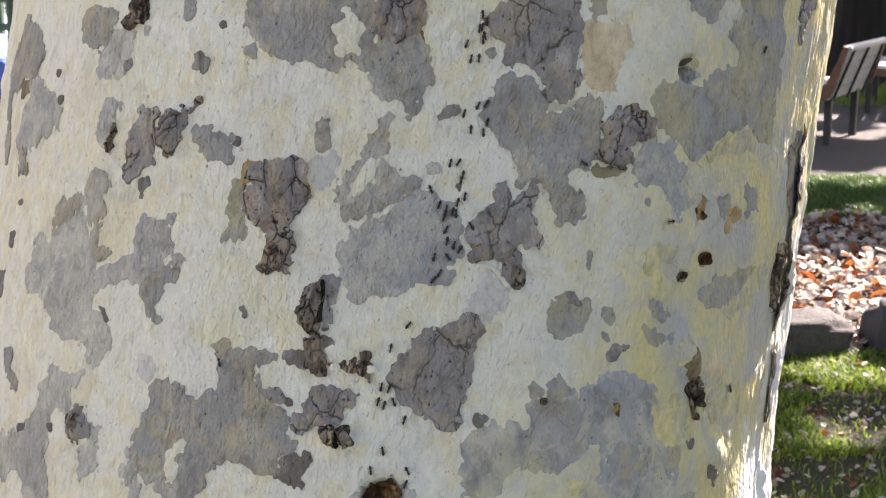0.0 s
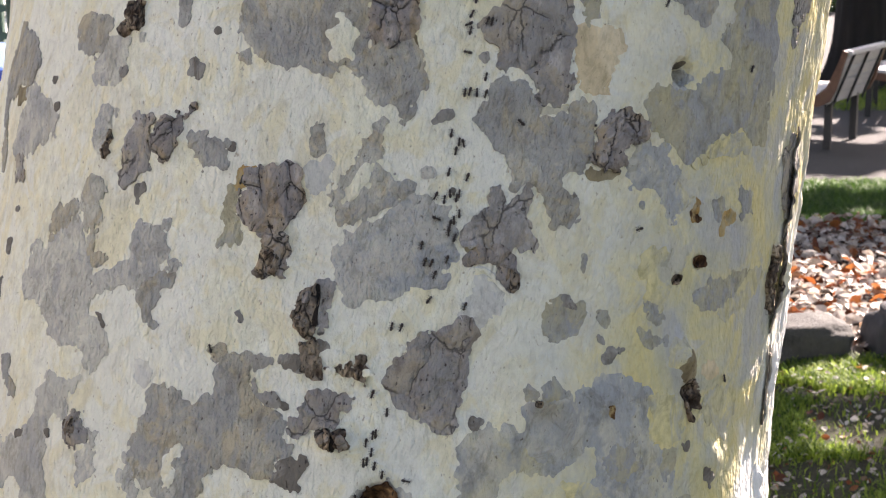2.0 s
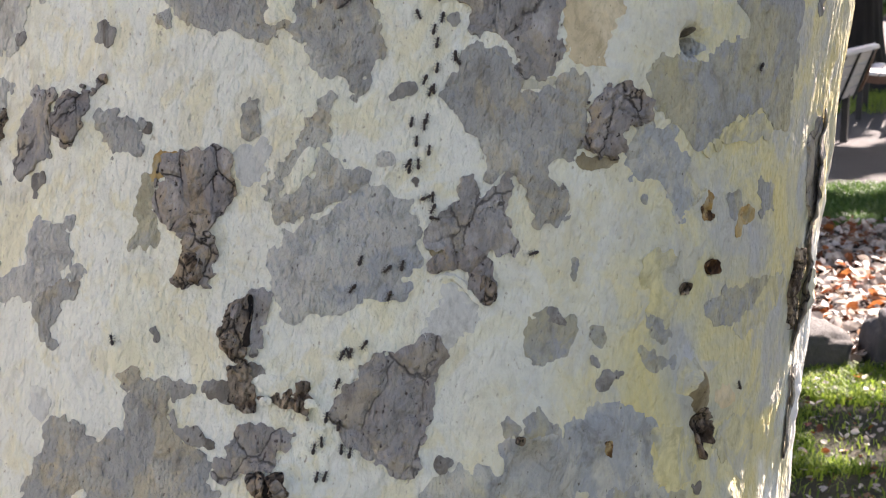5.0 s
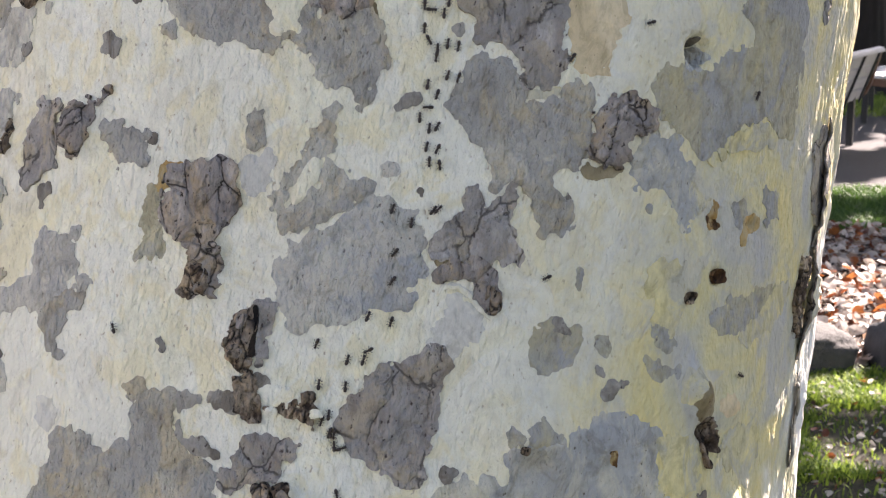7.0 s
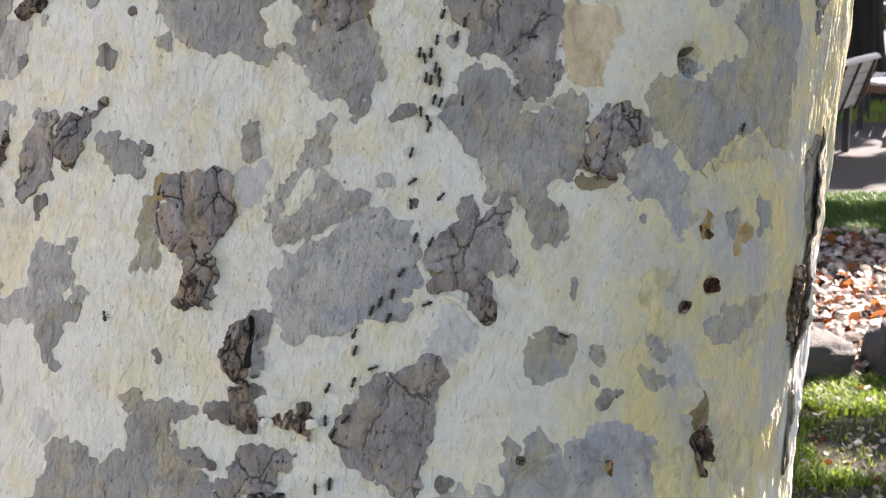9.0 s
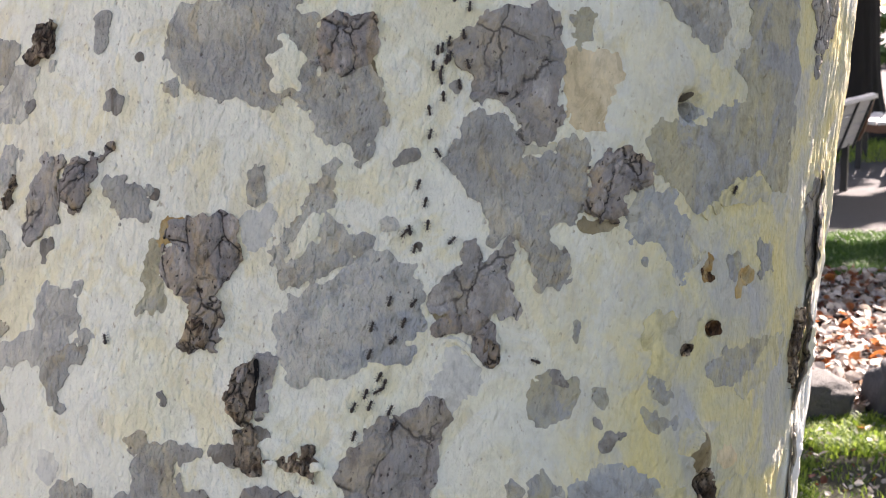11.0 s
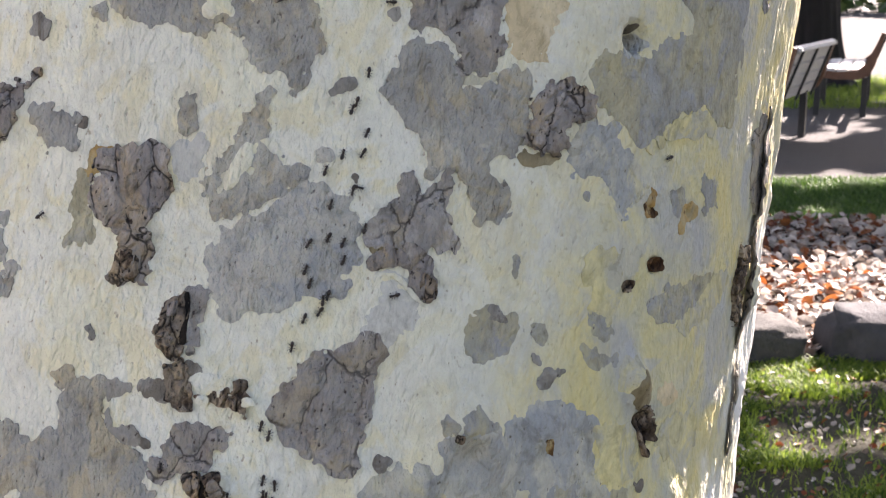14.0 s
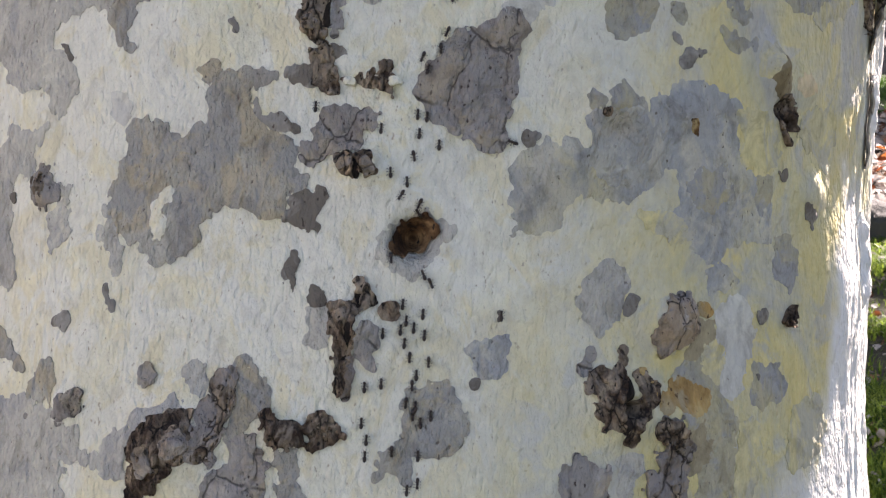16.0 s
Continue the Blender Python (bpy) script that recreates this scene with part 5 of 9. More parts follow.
bark_patch("bark_plate", UMBER, ((-15.3, -21.9, 0.57), (-15.3, -21.6, 0.55), (-15.3, -22.2, 0.35), (-15.0, -22.1, 0.30)), 0.15, cracks=0.12, cell=2.6, rough=0.05, curl=0.20, label="thick cracked grey brown bark plate")
bark_patch("bark_plate", UMBER, ((-21.7, -24.3, 1.03), (-20.8, -24.1, 0.76), (-22.0, -24.4, 1.01), (-21.4, -24.3, 0.99), (-20.1, -24.2, 0.27), (-22.3, -25.2, 0.37)), 0.15, cracks=0.12, cell=2.6, rough=0.05, curl=0.20, label="thick cracked grey brown bark plate")
bark_patch("bark_plate", UMBER, ((42.4, 21.4, 2.49), (42.1, 19.0, 1.68), (42.1, 22.3, 2.29), (42.7, 18.0, 1.05), (41.3, 24.4, 0.72), (44.5, 20.9, 0.88), (41.9, 20.4, 1.97), (43.2, 17.4, 0.57), (41.9, 22.8, 1.94)), 0.15, cracks=0.12, cell=2.6, rough=0.05, curl=0.20, label="thick cracked grey brown bark plate")
bark_patch("bark_crust", CRUST, ((-20.1, 14.5, 1.24), (-19.8, 15.3, 1.14), (-19.1, 16.0, 0.71), (-20.3, 14.2, 1.11), (-18.3, 16.5, 0.32), (-20.3, 13.2, 0.40), (-18.1, 16.8, 0.25), (-19.2, 16.8, 0.23), (-20.1, 15.5, 0.87), (-19.7, 13.9, 0.65), (-18.5, 16.3, 0.41), (-20.5, 14.2, 1.00), (-18.0, 16.9, 0.23), (-19.1, 16.4, 0.40), (-20.3, 12.8, 0.19), (-18.0, 17.1, 0.19)), 0.26, cracks=0.18, cell=1.9, rough=0.09, curl=0.22, label="thick crust of cracked brown bark")
bark_patch("bark_crust", CRUST, ((-2.3, 25.7, 1.91), (-3.8, 24.3, 0.62), (-1.3, 26.7, 0.95), (-2.8, 25.9, 1.60), (-4.2, 24.1, 0.46), (-1.9, 25.6, 1.65), (-2.2, 24.2, 0.59), (-0.8, 27.3, 0.33)), 0.26, cracks=0.18, cell=1.9, rough=0.09, curl=0.22, label="thick crust of cracked brown bark")
bark_patch("bark_crust", CRUST, ((-10.1, 10.6, 2.43), (-10.4, 9.8, 2.33), (-9.5, 11.2, 2.17), (-11.9, 11.8, 0.93), (-8.8, 12.4, 1.18), (-10.3, 9.7, 2.26), (-8.6, 10.9, 1.47)), 0.26, cracks=0.18, cell=1.9, rough=0.09, curl=0.22, label="thick crust of cracked brown bark")
bark_patch("bark_crust", CRUST, ((-9.2, 5.5, 1.25), (-9.1, 6.6, 1.12), (-8.8, 5.2, 0.93), (-8.7, 7.3, 0.64), (-9.9, 4.8, 0.49), (-9.4, 6.7, 0.93), (-8.4, 7.8, 0.20)), 0.26, cracks=0.18, cell=1.9, rough=0.09, curl=0.22, label="thick crust of cracked brown bark")
bark_patch("bark_crust", CRUST, ((16.9, 19.6, 1.77), (16.8, 18.3, 1.53), (18.4, 20.5, 1.26), (15.8, 17.4, 0.61), (18.0, 20.5, 1.40), (18.9, 20.5, 0.97), (17.4, 17.5, 0.79)), 0.26, cracks=0.18, cell=1.9, rough=0.09, curl=0.22, label="thick crust of cracked brown bark")
bark_patch("bark_crust", CRUST, ((9.3, 7.7, 0.98), (7.7, 8.2, 0.86), (6.7, 8.0, 0.72), (9.6, 6.6, 0.55), (8.3, 8.2, 0.86), (9.6, 8.5, 0.47), (9.8, 6.0, 0.36), (7.2, 8.2, 0.82), (9.4, 7.3, 0.84), (6.4, 7.6, 0.41), (9.2, 7.8, 0.96)), 0.26, cracks=0.18, cell=1.9, rough=0.09, curl=0.22, label="thick crust of cracked brown bark")
bark_patch("bark_crust", CRUST, ((-1.6, -20.2, 0.44), (-1.7, -20.9, 0.42), (-1.7, -19.6, 0.38), (-1.7, -21.4, 0.34), (-1.8, -21.8, 0.27), (-1.7, -20.5, 0.43), (-1.7, -19.9, 0.41), (-1.7, -21.1, 0.38), (-1.8, -22.0, 0.18), (-1.7, -21.6, 0.33)), 0.26, cracks=0.18, cell=1.9, rough=0.09, curl=0.22, label="thick crust of cracked brown bark")
bark_patch("bark_crust", CRUST, ((19.8, -15.4, 1.47), (19.0, -16.5, 1.12), (20.4, -14.5, 1.04), (18.4, -16.7, 0.68), (20.0, -15.3, 1.44), (20.5, -13.9, 0.60), (19.3, -16.1, 1.23)), 0.26, cracks=0.18, cell=1.9, rough=0.09, curl=0.22, label="thick crust of cracked brown bark")
bark_patch("bark_crust", CRUST, ((19.5, -25.7, 1.47), (19.7, -24.6, 1.34), (18.4, -26.5, 0.78), (20.7, -23.7, 0.60), (20.4, -26.7, 0.51), (18.8, -24.2, 0.68), (17.7, -27.0, 0.29), (19.1, -26.0, 1.27), (20.1, -24.2, 0.99)), 0.26, cracks=0.18, cell=1.9, rough=0.09, curl=0.22, label="thick crust of cracked brown bark")
bark_patch("bark_crust", CRUST, ((-10.2, -24.1, 1.19), (-10.6, -25.6, 1.06), (-9.7, -21.4, 0.91), (-9.6, -23.0, 0.88), (-9.6, -22.0, 0.83), (-10.3, -24.8, 1.14), (-10.8, -25.9, 0.94), (-9.8, -21.2, 0.85), (-9.9, -23.7, 1.08), (-10.5, -20.9, 0.31), (-9.5, -22.5, 0.76)), 0.26, cracks=0.18, cell=1.9, rough=0.09, curl=0.22, label="thick crust of cracked brown bark")
bark_patch("sap_stain", AMBER, ((-12.6, 11.9, 0.82), (-12.0, 12.4, 0.41), (-12.6, 11.7, 0.73), (-12.6, 12.1, 0.79), (-13.2, 12.2, 0.33), (-12.4, 11.3, 0.42), (-11.8, 12.6, 0.26)), 0.06, label="amber sap stain")
bark_patch("sap_stain", AMBER, ((30.6, 15.1, 0.77), (30.2, 14.1, 0.44), (31.1, 15.4, 0.66), (30.4, 14.6, 0.60), (29.9, 13.7, 0.22), (31.7, 15.4, 0.26), (30.1, 15.4, 0.33), (29.7, 13.6, 0.13)), 0.06, label="amber sap stain")
bark_patch("sap_stain", AMBER, ((22.0, -14.5, 0.57), (21.5, -14.2, 0.28), (22.0, -14.5, 0.57), (21.8, -14.5, 0.51), (22.6, -14.5, 0.15)), 0.06, label="amber sap stain")
bark_patch("sap_stain", AMBER, ((20.0, -20.5, 0.72), (19.2, -20.7, 0.65), (21.1, -20.7, 0.50), (20.5, -20.6, 0.64), (18.9, -21.1, 0.35), (20.0, -20.4, 0.70), (21.4, -20.6, 0.23), (18.8, -21.3, 0.20)), 0.06, label="amber sap stain")
bark_patch("sap_stain", AMBER, ((20.1, -20.6, 0.84), (19.4, -20.5, 0.73), (20.9, -20.4, 0.69), (21.5, -20.7, 0.31), (19.0, -20.8, 0.35), (19.0, -20.1, 0.26), (20.9, -20.4, 0.66), (20.8, -20.5, 0.71)), 0.06, label="amber sap stain")
bark_patch("sap_stain", AMBER, ((-1.2, 23.4, 0.75), (-1.1, 22.9, 0.65), (-0.9, 23.8, 0.46), (-1.7, 23.8, 0.38), (-1.1, 22.3, 0.24), (-0.6, 24.2, 0.17), (-1.3, 23.5, 0.72)), 0.06, label="amber sap stain")
bark_patch("sap_stain", AMBER, ((20.7, -20.3, 1.32), (22.0, -20.4, 1.01), (19.7, -19.9, 0.61), (21.5, -20.5, 1.25), (20.5, -20.5, 1.11), (22.6, -20.7, 0.47)), 0.06, label="amber sap stain")
# dark centre painted for the shade under the knob's brow
bark_patch("bark_stain", SLATE, ((14.5, -3.6, 0.40), (13.6, -3.8, 0.39), (14.1, -3.6, 0.38), (14.8, -3.6, 0.26), (13.3, -3.6, 0.21), (13.4, -3.9, 0.26), (14.6, -3.4, 0.23), (13.9, -3.7, 0.40)), 0.07, label="dark stain and painted shade in a dent")
bark_patch("bark_stain", SLATE, ((19.4, -22.1, 0.77), (19.6, -22.1, 0.72), (19.1, -22.4, 0.47), (18.9, -21.8, 0.41), (19.9, -21.6, 0.35), (20.1, -22.4, 0.30)), 0.07, label="dark stain and painted shade in a dent")
bark_patch("bark_chip", CREAM, ((-3.3, -2.2, 0.32), (-3.2, -2.2, 0.32), (-3.4, -2.2, 0.30), (-3.0, -2.4, 0.12)), 0.95, rough=0.05, label="pale chip on the twig scar")
bark_patch("bark_chip", CREAM, ((-0.5, -2.0, 0.28), (-0.3, -2.0, 0.28), (-0.5, -2.1, 0.27), (-0.7, -1.9, 0.14), (-0.0, -2.1, 0.09)), 0.95, rough=0.05, label="pale chip on the twig scar")
bark_patch("bark_lump", CRUST, ((-6.0, 1.2, 0.38), (-6.1, 1.3, 0.38), (-6.1, 1.1, 0.36), (-6.0, 1.6, 0.18)), 1.0, cracks=0.2, cell=1.0, rough=0.12, label="tan lump of old bark")
bark_patch("bark_lump", CRUST, ((-6.0, 3.3, 0.32), (-6.0, 3.0, 0.27), (-5.8, 3.5, 0.12)), 1.0, cracks=0.2, cell=1.0, rough=0.12, label="tan lump of old bark")
bark_patch("bark_lump", CRUST, ((-1.7, -7.3, 0.37), (-1.6, -7.7, 0.33), (-1.7, -8.0, 0.17), (-1.6, -7.6, 0.36)), 1.0, cracks=0.2, cell=1.0, rough=0.12, label="tan lump of old bark")
bark_patch("bark_lump", CRUST, ((-3.1, -7.2, 0.45), (-3.3, -7.5, 0.23), (-3.6, -7.0, 0.14), (-2.9, -7.3, 0.23), (-3.0, -7.0, 0.27)), 1.0, cracks=0.2, cell=1.0, rough=0.12, label="tan lump of old bark")
bark_patch("bark_lump", CRUST, ((-12.2, -25.8, 0.68), (-12.0, -25.6, 0.56), (-12.4, -26.3, 0.37), (-11.6, -25.8, 0.36), (-12.7, -25.8, 0.36), (-11.8, -25.0, 0.18)), 1.0, cracks=0.2, cell=1.0, rough=0.12, label="tan lump of old bark")
bark_patch("bark_lump", CRUST, ((-14.0, -27.1, 0.64), (-14.0, -26.9, 0.63), (-13.8, -26.5, 0.33), (-14.3, -27.7, 0.19), (-13.4, -27.4, 0.17), (-14.5, -26.7, 0.26)), 1.0, cracks=0.2, cell=1.0, rough=0.12, label="tan lump of old bark")
bark_patch("hollow", WOOD, ((27.7, 11.0, 0.45), (27.3, 11.1, 0.26), (28.1, 10.9, 0.21), (27.7, 11.1, 0.43), (27.6, 10.9, 0.40)), 0.10, lift=0.30, rough=0.12, label="hollow of brown rotten wood")
bark_patch("hollow", WOOD, ((1.7, -11.5, 1.11), (1.3, -11.8, 1.06), (2.0, -11.3, 1.02), (0.9, -12.5, 0.51), (2.7, -10.7, 0.30), (2.0, -11.3, 1.04)), 0.10, lift=0.30, rough=0.12, label="hollow of brown rotten wood")
bark_patch("bark_knot", DARK, ((-25.3, 25.1, 1.10), (-25.2, 24.3, 0.96), (-26.4, 23.9, 0.48), (-25.9, 25.4, 0.72), (-26.6, 23.8, 0.42), (-25.9, 23.9, 0.58), (-24.6, 25.7, 0.33), (-25.2, 24.4, 0.99), (-24.9, 23.6, 0.39), (-26.5, 25.6, 0.24)), 0.36, cracks=0.26, cell=0.75, fibre=3.0, rough=0.17, curl=0.3, label="dark brown rugged old bark")
bark_patch("bark_knot", DARK, ((-26.7, 13.4, 0.45), (-26.5, 14.1, 0.38), (-26.4, 14.6, 0.32), (-26.8, 13.0, 0.31), (-26.4, 14.8, 0.24), (-26.7, 13.6, 0.43), (-26.8, 12.8, 0.24), (-26.4, 14.3, 0.37), (-26.4, 15.0, 0.17), (-26.7, 13.3, 0.42), (-26.8, 12.6, 0.15)), 0.36, cracks=0.26, cell=0.75, fibre=3.0, rough=0.17, curl=0.3, label="dark brown rugged old bark")
# dark slit in the bark, its shade put into the patch colour
bark_patch("bark_knot", DARK, ((29.2, -0.8, 0.78), (29.1, -0.4, 0.69), (29.0, -1.7, 0.38), (29.0, -2.0, 0.23), (29.0, -1.2, 0.55), (28.8, 0.1, 0.26), (29.2, -0.4, 0.66), (29.7, -1.0, 0.37)), 0.36, cracks=0.26, cell=0.75, fibre=3.0, rough=0.17, curl=0.3, label="dark brown rugged old bark")
bark_patch("bark_knot", DARK, ((-6.0, 2.4, 1.02), (-6.0, 0.9, 0.79), (-6.1, 3.0, 0.93), (-6.1, 1.6, 0.90), (-5.7, 0.2, 0.42), (-5.5, 3.7, 0.34), (-6.4, 3.4, 0.54), (-6.0, 2.0, 0.97), (-5.8, 0.6, 0.60)), 0.36, cracks=0.26, cell=0.75, fibre=3.0, rough=0.17, curl=0.3, label="dark brown rugged old bark")
bark_patch("bark_knot", DARK, ((-0.9, -2.0, 0.70), (-1.8, -2.1, 0.51), (-1.0, -1.0, 0.40), (-3.7, -2.1, 0.37), (-2.5, -2.1, 0.37), (-3.1, -2.1, 0.34), (-0.6, -2.5, 0.36), (-1.0, -0.9, 0.39), (-1.2, -2.0, 0.61), (-2.7, -2.1, 0.34), (-3.7, -2.1, 0.35), (-1.0, -1.2, 0.40), (-2.1, -2.1, 0.45), (-3.5, -2.1, 0.36), (-0.5, -2.7, 0.27), (-3.8, -2.2, 0.30)), 0.36, cracks=0.26, cell=0.75, fibre=3.0, rough=0.17, curl=0.3, label="dark brown rugged old bark")
bark_patch("bark_knot", DARK, ((-3.1, -7.1, 0.53), (-2.8, -7.8, 0.44), (-2.9, -7.5, 0.50), (-3.5, -6.9, 0.23), (-2.5, -8.1, 0.23), (-2.9, -6.8, 0.23)), 0.36, cracks=0.26, cell=0.75, fibre=3.0, rough=0.17, curl=0.3, label="dark brown rugged old bark")
bark_patch("bark_knot", DARK, ((-1.8, -7.4, 0.58), (-1.7, -7.6, 0.52), (-1.9, -7.1, 0.52), (-2.1, -6.9, 0.29), (-1.7, -8.1, 0.22)), 0.36, cracks=0.26, cell=0.75, fibre=3.0, rough=0.17, curl=0.3, label="dark brown rugged old bark")
bark_patch("bark_knot", DARK, ((-2.2, -16.6, 0.97), (-2.2, -18.0, 0.66), (-1.3, -15.7, 0.60), (-2.0, -18.8, 0.48), (-2.0, -19.6, 0.41), (-0.9, -16.0, 0.46), (-1.5, -14.8, 0.37), (-2.2, -20.1, 0.36), (-2.2, -20.7, 0.33), (-2.2, -17.3, 0.84), (-2.2, -21.2, 0.30), (-2.2, -21.6, 0.26), (-2.2, -19.4, 0.40), (-2.0, -20.0, 0.36), (-2.2, -20.4, 0.35), (-1.9, -16.4, 0.77), (-2.2, -18.4, 0.57), (-1.5, -15.3, 0.44), (-0.6, -16.2, 0.29), (-2.2, -21.8, 0.20), (-2.2, -19.8, 0.38), (-2.0, -21.0, 0.26), (-2.2, -16.7, 0.95), (-2.4, -16.5, 0.76), (-2.2, -18.6, 0.51), (-1.3, -15.3, 0.41), (-0.6, -16.0, 0.31), (-1.3, -14.7, 0.27), (-1.6, -14.7, 0.24), (-2.0, -21.3, 0.22), (-0.6, -16.4, 0.21)), 0.36, cracks=0.26, cell=0.75, fibre=3.0, rough=0.17, curl=0.3, label="dark brown rugged old bark")
bark_patch("bark_knot", DARK, ((0.4, -16.3, 0.62), (0.3, -16.3, 0.59), (0.6, -16.2, 0.58)), 0.36, cracks=0.26, cell=0.75, fibre=3.0, rough=0.17, curl=0.3, label="dark brown rugged old bark")
bark_patch("bark_knot", DARK, ((14.7, -20.3, 1.15), (15.0, -21.4, 0.89), (14.4, -19.8, 0.90), (15.2, -22.1, 0.58), (14.8, -20.7, 1.06), (15.4, -22.5, 0.29)), 0.36, cracks=0.26, cell=0.75, fibre=3.0, rough=0.17, curl=0.3, label="dark brown rugged old bark")
bark_patch("bark_knot", DARK, ((17.1, -19.5, 0.82), (17.3, -20.9, 0.63), (16.8, -22.0, 0.54), (16.5, -22.8, 0.49), (17.5, -19.9, 0.78), (17.1, -21.4, 0.58), (16.8, -19.4, 0.68), (16.7, -22.4, 0.52), (17.5, -20.4, 0.66), (16.5, -22.9, 0.48), (17.9, -19.6, 0.41), (17.1, -19.5, 0.81), (17.2, -21.0, 0.61)), 0.36, cracks=0.26, cell=0.75, fibre=3.0, rough=0.17, curl=0.3, label="dark brown rugged old bark")
bark_patch("bark_knot", DARK, ((19.4, -22.5, 1.01), (20.2, -22.7, 0.68), (19.0, -22.7, 0.80), (18.8, -23.3, 0.35), (19.5, -22.5, 0.99), (19.0, -22.1, 0.61)), 0.36, cracks=0.26, cell=0.75, fibre=3.0, rough=0.17, curl=0.3, label="dark brown rugged old bark")
bark_patch("bark_knot", DARK, ((-13.7, -26.4, 1.83), (-14.6, -28.1, 1.19), (-12.3, -24.6, 1.08), (-15.0, -29.1, 0.67), (-14.1, -26.8, 1.74), (-13.3, -25.7, 1.56), (-12.1, -26.6, 0.63), (-11.9, -24.1, 0.74), (-12.6, -24.9, 1.20), (-13.9, -26.5, 1.79)), 0.36, cracks=0.26, cell=0.75, fibre=3.0, rough=0.17, curl=0.3, label="dark brown rugged old bark")
bark_patch("bark_knot", DARK, ((-5.8, -24.4, 0.89), (-5.2, -24.4, 0.88), (-6.3, -23.9, 0.71), (-4.9, -23.9, 0.51), (-4.6, -24.9, 0.33), (-6.5, -23.4, 0.37)), 0.36, cracks=0.26, cell=0.75, fibre=3.0, rough=0.17, curl=0.3, label="dark brown rugged old bark")
bark_patch("bark_knot", DARK, ((-3.0, -24.0, 0.98), (-2.3, -24.3, 0.66), (-3.3, -24.7, 0.51), (-3.2, -23.7, 0.72), (-2.7, -23.8, 0.76), (-3.4, -25.1, 0.23), (-2.0, -24.6, 0.33)), 0.36, cracks=0.26, cell=0.75, fibre=3.0, rough=0.17, curl=0.3, label="dark brown rugged old bark")
# small hole, its darkness put into the colour of this patch
bark_patch("bark_knot", DARK, ((25.3, 9.2, 0.32), (25.2, 9.0, 0.30), (25.4, 9.3, 0.27), (25.1, 8.9, 0.20)), 0.36, cracks=0.26, cell=0.75, fibre=3.0, rough=0.17, curl=0.3, label="dark brown rugged old bark")
# dark slit near the trunk's edge, shade painted as dark bark
bark_patch("bark_knot", DARK, ((41.2, 13.5, 1.00), (40.9, 11.1, 0.97), (41.3, 9.3, 0.77), (40.9, 12.3, 0.92), (41.1, 10.2, 0.87), (41.4, 9.0, 0.71), (42.0, 13.9, 0.43), (41.1, 13.0, 0.97), (40.6, 14.1, 0.36), (40.8, 11.5, 0.94), (41.8, 8.6, 0.36), (40.9, 11.5, 0.93), (41.0, 10.7, 0.92)), 0.36, cracks=0.26, cell=0.75, fibre=3.0, rough=0.17, curl=0.3, label="dark brown rugged old bark")
bark_patch("bark_knot", DARK, ((28.7, 0.5, 0.50), (28.7, -0.3, 0.39), (28.6, -0.7, 0.30), (28.7, 0.2, 0.44), (28.5, -1.0, 0.23), (28.5, 0.9, 0.29), (28.5, -1.3, 0.19), (29.1, 0.6, 0.22)), 0.36, cracks=0.26, cell=0.75, fibre=3.0, rough=0.17, curl=0.3, label="dark brown rugged old bark")
bark_patch("bark_knot", DARK, ((30.4, -14.6, 0.42), (30.6, -14.1, 0.41), (30.9, -13.7, 0.23), (30.1, -14.8, 0.30), (30.7, -14.0, 0.36), (30.4, -14.5, 0.42), (29.9, -14.8, 0.18)), 0.36, cracks=0.26, cell=0.75, fibre=3.0, rough=0.17, curl=0.3, label="dark brown rugged old bark")
bark_patch("bark_knot", DARK, ((12.9, -2.5, 0.27), (13.0, -2.6, 0.26), (13.0, -2.5, 0.23)), 0.36, cracks=0.26, cell=0.75, fibre=3.0, rough=0.17, curl=0.3, label="dark brown rugged old bark")
bark_patch("bark_knot", DARK, ((-4.6, -2.1, 0.85), (-5.2, -1.4, 0.51), (-4.5, -2.4, 0.78), (-5.5, -0.9, 0.34), (-5.7, -0.6, 0.24), (-4.8, -2.8, 0.44), (-4.0, -2.7, 0.38), (-4.7, -2.0, 0.83), (-5.3, -1.2, 0.42), (-5.9, -0.4, 0.16)), 0.36, cracks=0.26, cell=0.75, fibre=3.0, rough=0.17, curl=0.3, label="dark brown rugged old bark")
bark_patch("bark_knot", DARK, ((-9.3, -22.4, 0.53), (-10.1, -25.9, 0.47), (-9.3, -23.2, 0.43), (-9.5, -24.1, 0.43), (-9.8, -25.1, 0.42), (-9.7, -24.6, 0.42), (-10.4, -26.2, 0.39), (-10.0, -25.5, 0.45), (-9.4, -23.7, 0.43), (-9.7, -22.0, 0.27), (-9.3, -22.8, 0.48), (-10.6, -26.5, 0.27), (-9.1, -22.4, 0.37), (-9.6, -24.4, 0.42)), 0.36, cracks=0.26, cell=0.75, fibre=3.0, rough=0.17, curl=0.3, label="dark brown rugged old bark")
bark_patch("bark_knot", DARK, ((-26.6, -9.7, 0.54), (-26.7, -9.8, 0.54), (-27.1, -9.6, 0.32), (-26.1, -9.8, 0.24), (-26.4, -9.3, 0.24), (-26.8, -10.0, 0.29)), 0.36, cracks=0.26, cell=0.75, fibre=3.0, rough=0.17, curl=0.3, label="dark brown rugged old bark")
bark_patch("bark_knot", DARK, ((15.6, -18.8, 0.42), (15.8, -18.0, 0.31), (15.7, -18.4, 0.36), (15.8, -17.6, 0.27), (15.7, -19.2, 0.23), (15.9, -17.5, 0.24), (15.8, -17.7, 0.29)), 0.36, cracks=0.26, cell=0.75, fibre=3.0, rough=0.17, curl=0.3, label="dark brown rugged old bark")
